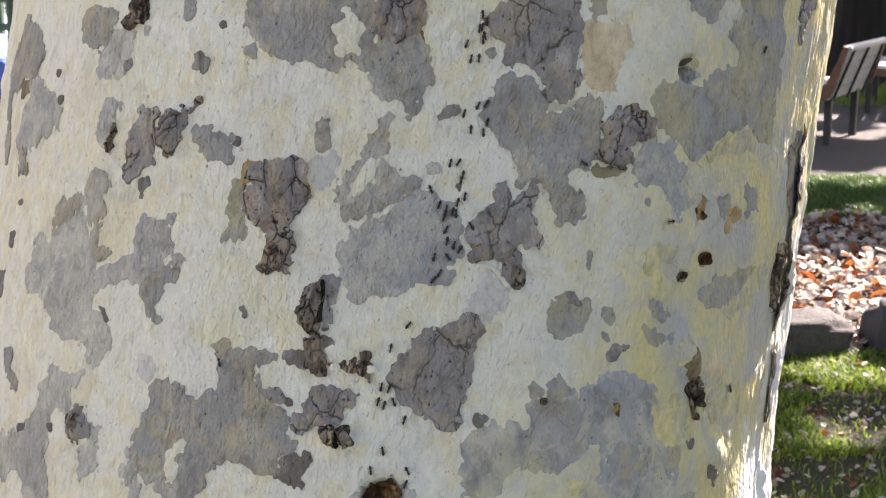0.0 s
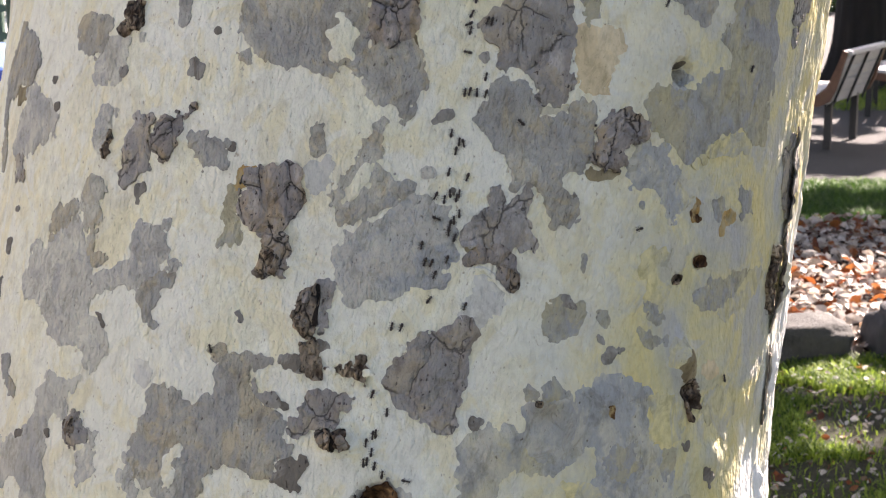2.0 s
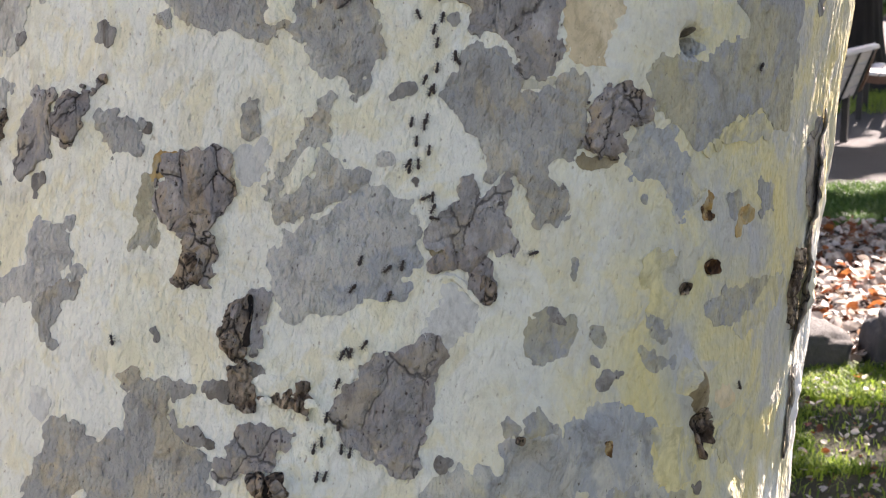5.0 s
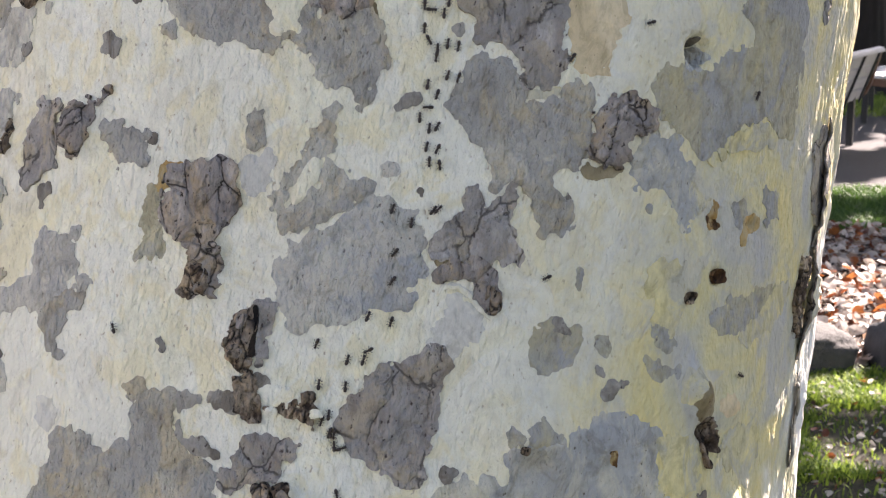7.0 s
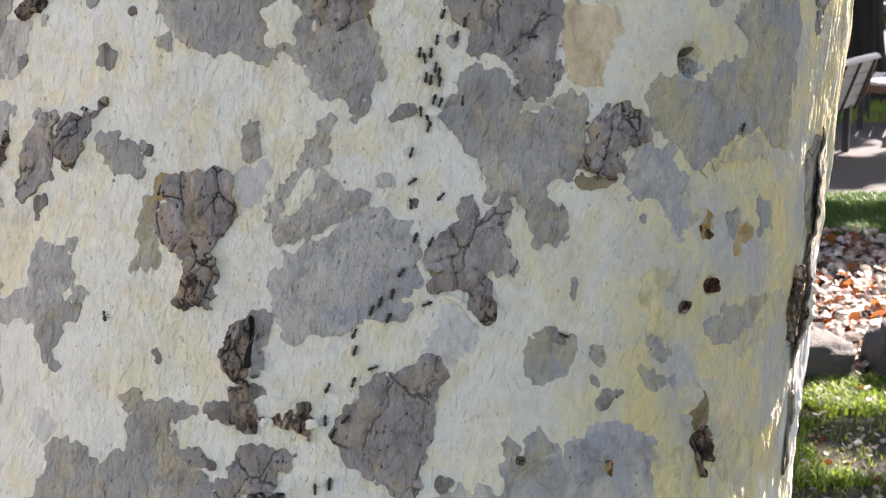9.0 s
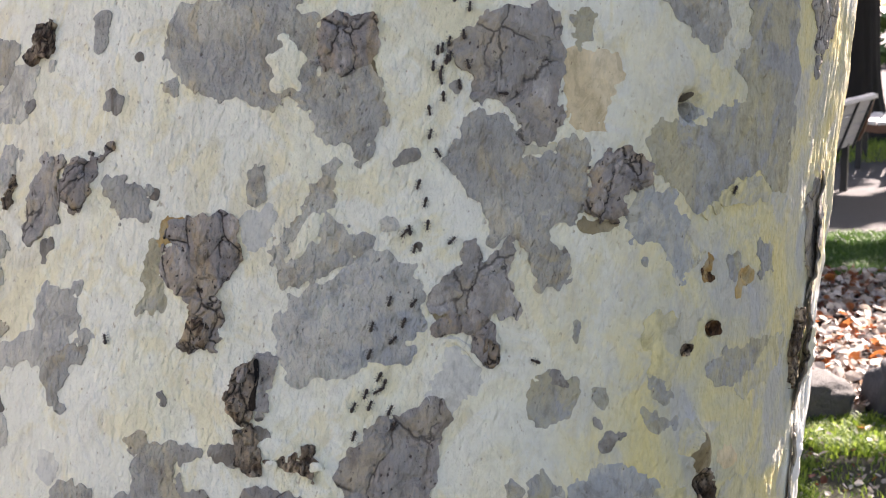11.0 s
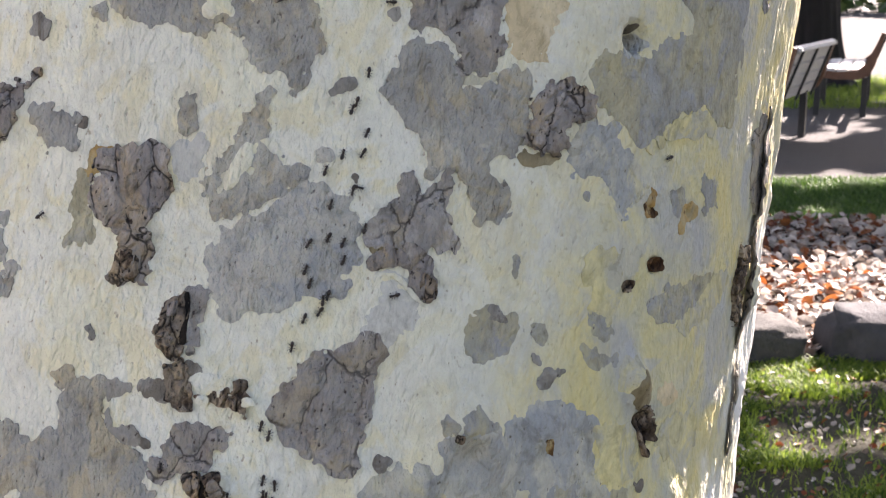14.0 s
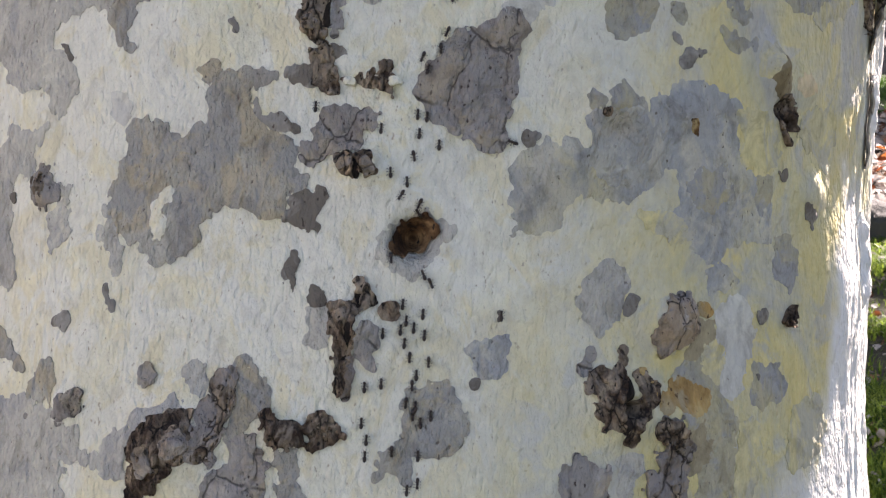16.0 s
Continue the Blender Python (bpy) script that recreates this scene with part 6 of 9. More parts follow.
bark_patch("bark_knot", DARK, ((9.9, 6.5, 0.45), (9.7, 7.0, 0.42), (9.9, 6.1, 0.31), (9.6, 7.3, 0.33), (9.8, 6.7, 0.45), (9.9, 5.9, 0.21), (9.4, 7.5, 0.17)), 0.36, cracks=0.26, cell=0.75, fibre=3.0, rough=0.17, curl=0.3, label="dark brown rugged old bark")
bark_patch("bark_knot", DARK, ((-9.2, 5.4, 0.67), (-9.2, 5.7, 0.60), (-9.0, 5.1, 0.58), (-8.9, 4.7, 0.35), (-9.6, 6.1, 0.23)), 0.36, cracks=0.26, cell=0.75, fibre=3.0, rough=0.17, curl=0.3, label="dark brown rugged old bark")

def vein(*way):
    """Lobes close together along a way of (across, up, reach)."""
    return [tuple(p + (q - p) * k / 8 for p, q in zip(a, b)) for a, b in zip(way, way[1:]) for k in range(8)] + [way[-1]]


# near-black strips painted for the deep shade in clefts of the old bark
CLEFT_SHADE = bark_mat("painted shade of a cleft in old bark", (0.008, 0.006, 0.004), (0.02, 0.014, 0.01), (0.05, 0.035, 0.024), (0.006, 0.004, 0.003), 0.3, wide=60, relief=1.0)
bark_patch("bark_knot", DARK, ((-5.3, 0.7, 0.45), (-5.0, -0.2, 0.50), (-4.8, -1.1, 0.50)), 0.34, cracks=0.26, cell=1.1, rough=0.2, label="dark brown rugged old bark")
bark_patch("bark_cleft", CLEFT_SHADE, vein((-5.2, 4.2, 0.12), (-5.12, 3.2, 0.20), (-5.08, 2.2, 0.22), (-5.0, 1.2, 0.16)), 0.40, jag=0.06, label="cleft in the old bark, its shade painted near-black")
bark_patch("bark_cleft", CLEFT_SHADE, vein((-1.5, -15.3, 0.16), (-1.7, -16.5, 0.22), (-1.85, -17.7, 0.20), (-2.05, -18.9, 0.16), (-2.1, -21.6, 0.10)), 0.42, jag=0.06, label="cleft in the old bark, its shade painted near-black")
bark_patch("bark_cleft", CLEFT_SHADE, vein((15.8, -19.3, 0.30), (16.0, -20.7, 0.42), (16.0, -22.1, 0.22), (15.9, -22.7, 0.14)), 0.30, jag=0.06, label="cleft in the old bark, its shade painted near-black")
bark_patch("bark_cleft", CLEFT_SHADE, vein((-2.35, -7.0, 0.12), (-2.3, -7.8, 0.16), (-2.25, -8.2, 0.10)), 0.40, jag=0.06, label="cleft in the old bark, its shade painted near-black")
bark_patch("bark_cleft", CLEFT_SHADE, vein((-15.3, -27.2, 0.14), (-14.5, -25.7, 0.16), (-13.0, -24.8, 0.14), (-12.2, -24.4, 0.14)), 0.40, jag=0.06, label="cleft in the old bark, its shade painted near-black")
bark_patch("bark_cleft", CLEFT_SHADE, vein((-6.2, -23.6, 0.10), (-6.1, -24.8, 0.12)), 0.42, jag=0.06, label="cleft in the old bark, its shade painted near-black")
bark_patch("bark_cleft", CLEFT_SHADE, vein((28.9, 0.3, 0.14), (28.9, -0.9, 0.22), (28.8, -1.5, 0.14)), 0.42, jag=0.06, label="cleft in the old bark, its shade painted near-black")
# dark patch painted as the shade at the dent's upper edge
bark_patch("bark_stain", SLATE, ((22.2, 26.7, 0.34), (22.7, 26.9, 0.30), (22.0, 26.3, 0.22)), 0.06, label="dark stain and painted shade in a dent")
bark_patch("bark_plate", BLUE_GREY, ((22.6, 25.6, 0.65), (23.4, 25.8, 0.60), (22.2, 24.9, 0.45), (23.0, 25.0, 0.5)), 0.085, label="thin blue grey bark layer")
bark_patch("sap_stain", AMBER, ((26.3, 15.2, 0.70), (26.6, 15.9, 0.45), (26.2, 14.5, 0.5)), 0.045, label="amber sap stain")
bark_patch("bark_plate", ASH, ((7.9, 5.5, 1.0), (7.1, 4.4, 0.9), (8.7, 4.6, 0.85), (7.9, 3.5, 0.8), (6.6, 3.4, 0.5), (7.4, 6.3, 0.6), (9.2, 5.4, 0.5)), 0.06, label="pale ash bark layer")
bark_patch("bark_flake", CREAM, vein((6.3, 6.6, 0.09), (6.6, 7.1, 0.11), (7.5, 7.2, 0.11), (8.2, 6.9, 0.12), (9.0, 6.1, 0.11), (9.7, 5.7, 0.10), (10.1, 5.4, 0.08)), 0.24, jag=0.06, label="thin pale curled lip of bark")
bark_patch("sap_stain", AMBER, ((17.2, -18.8, 0.30), (17.7, -19.4, 0.26), (17.9, -20.1, 0.22)), 0.40, jag=0.2, label="amber sap stain")
bark_patch("bark_plate", OLIVE, ((13.7, -1.5, 1.0), (12.5, -2.0, 0.7), (14.8, -1.8, 0.8), (15.6, -2.3, 0.5)), 0.05, label="olive tinted bark round a knob")
bark_patch("bark_plate", STRAW, ((26.3, 3.3, 1.0), (26.0, 2.4, 0.7), (27.0, 4.1, 0.6)), 0.05, label="straw yellow bark round a knob")
bark_patch("bark_stain", SLATE, ((13.4, -2.9, 0.10), (13.7, -2.7, 0.12), (14.0, -2.9, 0.12), (13.8, -3.2, 0.10), (13.5, -3.2, 0.12), (14.3, -3.1, 0.08), (13.2, -3.3, 0.07)), 0.07, jag=0.08, label="dark pitted middle of a knob")


def bark_peel(mat, u, v0, v1, wide, lift, seed, label, far=False):
    """A strip of bark that has come loose along one edge; far: the loose edge points away round the trunk."""
    n, k = 70, 7
    vs, w = np.meshgrid(np.linspace(v0, v1, n), np.linspace(0, 1, k), indexing="ij")
    f = (vs - v0) / (v1 - v0)
    taper = np.clip(np.sin(math.pi * f) * 2.2, 0, 1)
    loose = w if far else 1 - w
    uu = u + 0.5 * cloud(vs / 2.4 + seed, vs * 0 + seed, 3) + wide * (w - 0.5) * (0.25 + 0.75 * taper) * (1 + 0.5 * cloud(vs / 0.9, w * 0 + seed, 3))
    up = 0.05 + lift * loose ** 1.6 * taper * (0.75 + 0.6 * cloud(vs / 1.6 + seed, w * 0, 3))
    out = np.concatenate([on_bark(uu.ravel(), vs.ravel(), (up + 0.14).ravel()), on_bark(uu.ravel(), vs.ravel(), up.ravel())])
    i = np.arange(n * k).reshape(n, k)
    a, b, c, d = i[:-1, :-1].ravel(), i[:-1, 1:].ravel(), i[1:, 1:].ravel(), i[1:, :-1].ravel()
    faces = np.concatenate([np.stack([a, b, c, d], -1), np.stack([d, c, b, a], -1) + n * k]).tolist()
    rim = [*i[:, 0][::-1], *i[0, 1:], *i[1:, -1], *i[-1, 1:-1][::-1]]
    faces += [[q, p, p + n * k, q + n * k] for p, q in zip(rim, rim[1:] + rim[:1])]
    return sheet("bark_peel", out.tolist(), [[int(x) for x in g] for g in faces], mat, tree, label, smooth=2 * (n - 1) * (k - 1))


bark_peel(UMBER, 42.6, 15.5, 26.0, 2.0, 0.7, 3, "loose strip of grey brown bark")
bark_peel(CRUST, 43.2, 6.5, 16.8, 1.8, 0.9, 8, "loose strip of brown bark")
bark_peel(CREAM, 44.6, 8.5, 14.2, 1.5, 0.9, 12, "pale curling strip of bark", far=True)
bark_peel(UMBER, 43.4, -2.0, 5.5, 1.3, 0.5, 17, "loose strip of grey brown bark")
bark_peel(CREAM, 45.0, 0.5, 6.0, 1.1, 0.35, 23, "pale curling strip of bark", far=True)
bark_peel(CREAM, 43.0, -13.0, -5.5, 1.2, 0.6, 31, "pale curling strip of bark", far=True)


# ---- ground: grass, a bed of fallen leaves edged with stones, a gravel path ----
def ground_mat():
    m, n, l = material("park ground", 0.95)
    sep = n.new("ShaderNodeSeparateXYZ")
    l.new(n.new("ShaderNodeTexCoord").outputs["Object"], sep.inputs[0])
    w = n.new("ShaderNodeMath")
    w.operation = "MULTIPLY_ADD"
    l.new(grain(n, l, 1.4, detail=5), w.inputs[0])
    w.inputs[1].default_value = 0.5
    l.new(sep.outputs["Y"], w.inputs[2])
    mr = n.new("ShaderNodeMapRange")
    mr.inputs[1].default_value, mr.inputs[2].default_value = 0, 20
    l.new(w.outputs[0], mr.inputs[0])
    turf, soil, path = (0.045, 0.042, 0.02), (0.04, 0.03, 0.024), (0.062, 0.056, 0.05)
    zone = ramp(n, l, mr.outputs[0], ((0.0, turf), (0.215, turf), (0.235, soil), (0.335, soil), (0.35, turf), (0.408, turf), (0.42, path), (0.9, path)))
    fine = ramp(n, l, grain(n, l, 45, detail=6, rough=0.75), ((0.25, (0.45, 0.45, 0.45)), (0.75, (1.3, 1.3, 1.3))))
    l.new(mix(n, l, 1.0, zone, fine, "MULTIPLY"), n["Principled BSDF"].inputs["Base Color"])
    l.new(bump(n, l, grain(n, l, 60, detail=6), 0.6, 0.02), n["Principled BSDF"].inputs["Normal"])
    return m


def build_ground():
    xs = np.concatenate([np.linspace(-400, -8, 12)[:-1], np.linspace(-8, 12, 90), np.linspace(12, 400, 12)[1:]])
    ys = np.concatenate([np.linspace(-400, -4, 12)[:-1], np.linspace(-4, 20, 110), np.linspace(20, 600, 14)[1:]])
    x, y = np.meshgrid(xs, ys)
    near = np.clip(1 - np.hypot(x - 2, y - 7) / 14, 0, 1)
    z = near * 0.02 * cloud(x * 1.3, y * 1.3, 3)
    n, k = len(xs), len(ys)
    i = np.arange(n * k).reshape(k, n)
    f = np.stack([i[:-1, :-1], i[:-1, 1:], i[1:, 1:], i[1:, :-1]], -1).reshape(-1, 4)
    g = sheet("ground", np.stack([x, y, z], -1).reshape(-1, 3).tolist(), f.tolist(), ground_mat(), smooth=len(f))
    tagged(g, "park ground of turf, bare soil and pale gravel path", "ground", kind="structure")


build_ground()
rnd = np.random.RandomState(11)


def strewn(name, count, area, blade, mat, label, category, keep=None):
    """One object of many small pieces on the ground; blade(x, y) gives the vertices and faces of one."""
    verts, faces = [], []
    made = 0
    while made < count:
        x, y = rnd.uniform(area[0], area[1]), rnd.uniform(area[2], area[3])
        if keep and rnd.rand() > keep(x, y):
            made += 0.25
            continue
        vs, fs = blade(x, y)
        k = len(verts)
        verts += vs
        faces += [[k + i for i in f] for f in fs]
        made += 1
    ob = sheet(name, verts, faces, mat)
    return tagged(ob, label, category, kind="stuff")


def grass_blade(low, high):
    def one(x, y):
        h, a, w = rnd.uniform(low, high), rnd.uniform(0, 6.28), rnd.uniform(0.0012, 0.0028)
        bx, by = math.cos(a), math.sin(a)
        lean = h * rnd.uniform(0.3, 1.3)
        z = -0.01
        vs = [(x - by * w, y + bx * w, z), (x + by * w, y - bx * w, z), (x + bx * lean * 0.35 - by * w, y + by * lean * 0.35 + bx * w, h * 0.6),
              (x + bx * lean * 0.35 + by * w, y + by * lean * 0.35 - bx * w, h * 0.6), (x + bx * lean, y + by * lean, h * 0.95)]
        return vs, [(0, 1, 3, 2), (2, 3, 4)]
    return one


def thin_sheet(m, share):
    """Lets light through a thin blade or leaf."""
    n, l = m.node_tree.nodes, m.node_tree.links
    p = n["Principled BSDF"]
    thin, both = n.new("ShaderNodeBsdfTranslucent"), n.new("ShaderNodeMixShader")
    l.new(p.inputs["Base Color"].links[0].from_socket, thin.inputs[0])
    both.inputs[0].default_value = share
    l.new(p.outputs[0], both.inputs[1])
    l.new(thin.outputs[0], both.inputs[2])
    l.new(both.outputs[0], n["Material Output"].inputs[0])
    return m


GRASS = thin_sheet(plain_mat("grass blades", (0.05, 0.11, 0.01), (0.33, 0.45, 0.06), 3, 0.6, relief=0, island=0.7), 0.5)
GRASS_DEEP = thin_sheet(plain_mat("deep green grass", (0.03, 0.085, 0.012), (0.10, 0.20, 0.03), 3, 0.6, relief=0, island=0.7), 0.4)
tufty = lambda x, y: float(np.clip(0.55 + 3.2 * cloud(x * 3.1, y * 4.4, 2) + 0.5 * max(0, 1 - abs(y - 4.2) / 0.2), 0.05, 1))
strewn("grass", 95000, (0.35, 2.3, 2.2, 4.36), grass_blade(0.012, 0.046), GRASS, "sunlit tufted green grass with bare patches", "grass", tufty)
strewn("grass", 14000, (-1.4, 0.35, -2.5, 1.6), grass_blade(0.012, 0.045), GRASS, "thin worn grass before the trunk", "grass", tufty)
strewn("grass", 22000, (2.3, 5.5, -2.5, 4.36), grass_blade(0.012, 0.05), GRASS, "tufted green lawn under the trees", "grass", tufty)
strewn("grass", 16000, (-1.4, 0.35, 1.6, 4.36), grass_blade(0.012, 0.045), GRASS, "sunlit tufted green grass round the trunk", "grass", tufty)
strewn("grass", 50000, (0.9, 4.6, 6.75, 8.05), grass_blade(0.02, 0.06), GRASS_DEEP, "deep green strip of short grass beside the path", "grass")
strewn("grass", 20000, (3.5, 7.5, 11.9, 14.8), grass_blade(0.03, 0.09), GRASS, "sunlit grass beyond the benches", "grass")


def leaf(size_low, size_high, high):
    def one(x, y):
        s, a = rnd.uniform(size_low, size_high), rnd.uniform(0, 6.28)
        z = rnd.uniform(0.005, high)
        t = Matrix.Translation((x, y, z)) @ Euler((rnd.normal(0, 0.5), rnd.normal(0, 0.5), a)).to_matrix().to_4x4()
        c = rnd.uniform(0.05, 0.3) * s
        pts = [(-s, 0, 0.0), (-0.45 * s, -0.62 * s, c), (0.2 * s, -0.75 * s, c), (s, 0, 0.1 * s), (0.25 * s, 0.7 * s, c), (-0.5 * s, 0.6 * s, c), (0, 0, 0)]
        return [tuple(t @ Vector(p)) for p in pts], [(0, 1, 6), (1, 2, 6), (2, 3, 6), (3, 4, 6), (4, 5, 6), (5, 0, 6)]
    return one


def leaf_mat():
    m, n, l = material("dry leaves", 0.55)
    g = n.new("ShaderNodeNewGeometry").outputs["Random Per Island"]
    col = ramp(n, l, g, ((0.0, (0.06, 0.03, 0.02)), (0.12, (0.24, 0.06, 0.015)), (0.24, (0.34, 0.12, 0.035)), (0.34, (0.26, 0.20, 0.15)), (0.50, (0.46, 0.40, 0.34)), (0.9, (0.68, 0.63, 0.57))))
    col = mix(n, l, 1.0, col, ramp(n, l, grain(n, l, 60, detail=4), ((0.3, (0.7, 0.7, 0.7)), (0.7, (1.1, 1.1, 1.1)))), "MULTIPLY")
    l.new(col, n["Principled BSDF"].inputs["Base Color"])
    thin = n.new("ShaderNodeBsdfTranslucent")
    l.new(col, thin.inputs[0])
    both = n.new("ShaderNodeMixShader")
    both.inputs[0].default_value = 0.4
    l.new(n["Principled BSDF"].outputs[0], both.inputs[1])
    l.new(thin.outputs[0], both.inputs[2])
    l.new(both.outputs[0], n["Material Output"].inputs[0])
    return m


LEAF = leaf_mat()
strewn("fallen_leaves", 8500, (0.9, 3.9, 4.45, 6.75), leaf(0.013, 0.036, 0.06), LEAF, "bed of dry curled tan and orange leaves", "leaves")
strewn("fallen_leaves", 2200, (0.3, 2.3, 2.4, 4.4), leaf(0.005, 0.017, 0.03), LEAF, "scattered dry pale leaves in the grass", "leaves")

STONE = plain_mat("rough grey stone", (0.03, 0.028, 0.025), (0.085, 0.08, 0.071), 14, 0.9, relief=0.8)
STONE_DARK = plain_mat("dark grey stone", (0.03, 0.03, 0.032), (0.065, 0.066, 0.07), 12, 0.9, relief=0.6)


def boulder(mat, size, where, turn, seed, label):
    bm = bmesh.new()
    bmesh.ops.create_icosphere(bm, subdivisions=4, radius=1)
    for v in bm.verts:
        p = v.co.copy()
        q = Vector([math.copysign(abs(c) ** 0.5, c) for c in p])
        k = 1 + 0.26 * noise.noise(p * 1.5 + Vector((seed, 0, 0))) + 0.05 * noise.noise(p * 5 + Vector((0, seed, 0)))
        v.co = Vector((q.x * size[0], q.y * size[1], q.z * size[2])) * k
    ob = part("edging_stone", bm, mat, smooth=True)
    ob.matrix_world = pose(where[0], where[1], size[2] * 0.55, 4, 3, turn)
    return tagged(ob, label, "stone", "stones edging the leaf bed")


boulder(STONE, (0.24, 0.10, 0.088), (1.18, 4.42), 12, 3, "rough grey edging stone half sunk in turf")
boulder(STONE_DARK, (0.16, 0.13, 0.105), (1.64, 4.46), -8, 8, "dark rounded edging stone beside the leaf bed")
boulder(STONE, (0.20, 0.13, 0.09), (0.72, 4.35), 5, 14, "rough grey edging stone half sunk in turf")
boulder(STONE_DARK, (0.19, 0.14, 0.10), (2.04, 4.52), 20, 21, "dark rounded edging stone beside the leaf bed")

# ---- park bench, seen from behind ----
SLAT = plain_mat("pale weathered slat", (0.38, 0.36, 0.32), (0.55, 0.53, 0.49), 12, 0.55, relief=0.1, stretch=(1, 12, 12))
SLAT_END = plain_mat("brown slat wood", (0.10, 0.045, 0.025), (0.18, 0.085, 0.045), 20, 0.6, relief=0.1)
# paler copy of the slat wood, brightened for the sunlit rail and seat
SLAT_LIT = plain_mat("slat wood painted sunlit", (0.55, 0.54, 0.52), (0.70, 0.69, 0.67), 12, 0.5, relief=0.1, stretch=(1, 12, 12))
IRON = plain_mat("dark painted iron", (0.012, 0.012, 0.013), (0.03, 0.03, 0.03), 30, 0.5, relief=0.05)


def bench_end():
    """Side board of a bench: the leaning back above, the seat in front."""
    bm = bmesh.new()
    side = ((-0.145, 0.70), (-0.115, 0.712), (-0.085, 0.62), (-0.01, 0.45), (0.06, 0.392), (0.22, 0.372), (0.42, 0.392), (0.455, 0.372), (0.445, 0.335), (0.22, 0.31), (0.04, 0.315), (-0.035, 0.35), (-0.075, 0.43))
    near, far = [[bm.verts.new((x, y, z)) for y, z in side] for x in (-0.02, 0.02)]
    bm.faces.new(near), bm.faces.new(far[::-1])
    for i in range(len(side)):
        j = (i + 1) % len(side)
        bm.faces.new((near[j], near[i], far[i], far[j]))
    bmesh.ops.recalc_face_normals(bm, faces=bm.faces)
    return bm


def park_bench(where, turn, length, label):
    """Local x runs along the seat, y points from the back to the front."""
    ob = new("park_bench")
    lean = Matrix.Translation((0, 0, 0.325)) @ Matrix.Rotation(radians(20), 4, "X")
    for k in range(4):
        bm = box(bmesh.new(), 0, length, -0.014, 0.014, 0.004 + k * 0.094, 0.088 + k * 0.094, lean, 0.006)
        part("back_slat", bm, SLAT, ob)
    part("top_rail", box(bmesh.new(), -0.005, length + 0.005, -0.035, 0.025, 0.378, 0.410, lean, 0.010), SLAT_LIT, ob, "top rail painted paler as sunlit")
    for k in range(4):
        part("seat_slat", box(bmesh.new(), 0, length, 0.03 + k * 0.105, 0.125 + k * 0.105, 0.372, 0.398, None, 0.006), SLAT_LIT, ob, "seat slat painted paler as sunlit")
    for x in (-0.02, length + 0.02):
        end = part("end_panel", bench_end(), SLAT_END, ob, "brown wooden end board")
        end.location.x = x
    for x in (0.13, length * 0.5, length - 0.10):
        part("back_strap", box(bmesh.new(), x - 0.012, x + 0.012, -0.030, -0.014, -0.02, 0.39, lean, 0.003), IRON, ob, "dark iron strap")
    for x in (0.10, length - 0.25):
        for y in (0.0, 0.38):
            part("leg", box(bmesh.new(), x - 0.026, x + 0.026, y - 0.024, y + 0.024, -0.01, 0.375, None, 0.004), IRON, ob, "dark iron leg")
    ob.matrix_world = pose(where[0], where[1], 0, 0, 0, turn)
    return tagged(ob, label, "bench", "park benches by the path")


park_bench((2.67, 9.42), 59, 1.05, "slatted park bench with pale back and iron legs")
park_bench((3.95, 11.3), 69, 1.2, "slatted park bench standing behind the first one")

# ---- things far behind ----
BARK_FAR = plain_mat("dark furrowed bark", (0.007, 0.0055, 0.0045), (0.022, 0.017, 0.014), 9, 0.95, relief=1.0, stretch=(1, 1, 0.15))
LEAVES = plain_mat("plane leaves", (0.05, 0.09, 0.02), (0.12, 0.17, 0.04), 3, 0.5, relief=0, island=0.8)


def limb(bm, a, b, ra, rb, sides=10, steps=8, wob=0.05):
    a, b = Vector(a), Vector(b)
    d = (b - a).normalized()
    s = d.orthogonal().normalized()
    t = d.cross(s)
    rings = []
    for k in range(steps + 1):
        f = k / steps
        c = a.lerp(b, f) + Vector((noise.noise((f * 3, a.x, b.y)), noise.noise((f * 3, b.x, 7)), 0)) * wob * (b - a).length * math.sin(math.pi * f)
        r = ra + (rb - ra) * f
        rings.append([bm.verts.new(c + (s * math.cos(6.2832 * i / sides) + t * math.sin(6.2832 * i / sides)) * r * (1 + 0.12 * noise.noise((i, f * 9, a.y)))) for i in range(sides)])
    for p, q in zip(rings, rings[1:]):
        for i in range(sides):
            bm.faces.new((p[i], p[(i + 1) % sides], q[(i + 1) % sides], q[i]))
    bm.faces.new(rings[-1])
    return bm


def crown_mesh(clumps, per, size, seed):
    r = np.random.RandomState(seed)
    verts, faces = [], []
    for cx, cy, cz, rad in clumps:
        for _ in range(int(per * rad * rad)):
            p = r.normal(0, 1, 3)
            p = p / np.linalg.norm(p) * rad * r.uniform(0.3, 1.0) * np.array((1, 1, 0.65)) + (cx, cy, cz)
            s = size * r.uniform(0.6, 1.3)
            t = Matrix.Translation(p.tolist()) @ Euler((r.normal(0, 0.6), r.normal(0, 0.6), r.uniform(0, 6.28))).to_matrix().to_4x4()
            k = len(verts)
            verts += [tuple(t @ Vector(q)) for q in ((-s, 0, 0), (-0.3 * s, -0.75 * s, 0.1 * s), (0.5 * s, -0.55 * s, 0), (s, 0, -0.15 * s), (0.5 * s, 0.55 * s, 0), (-0.3 * s, 0.75 * s, 0.1 * s))]
            faces.append([k + i for i in range(6)])
    return verts, faces


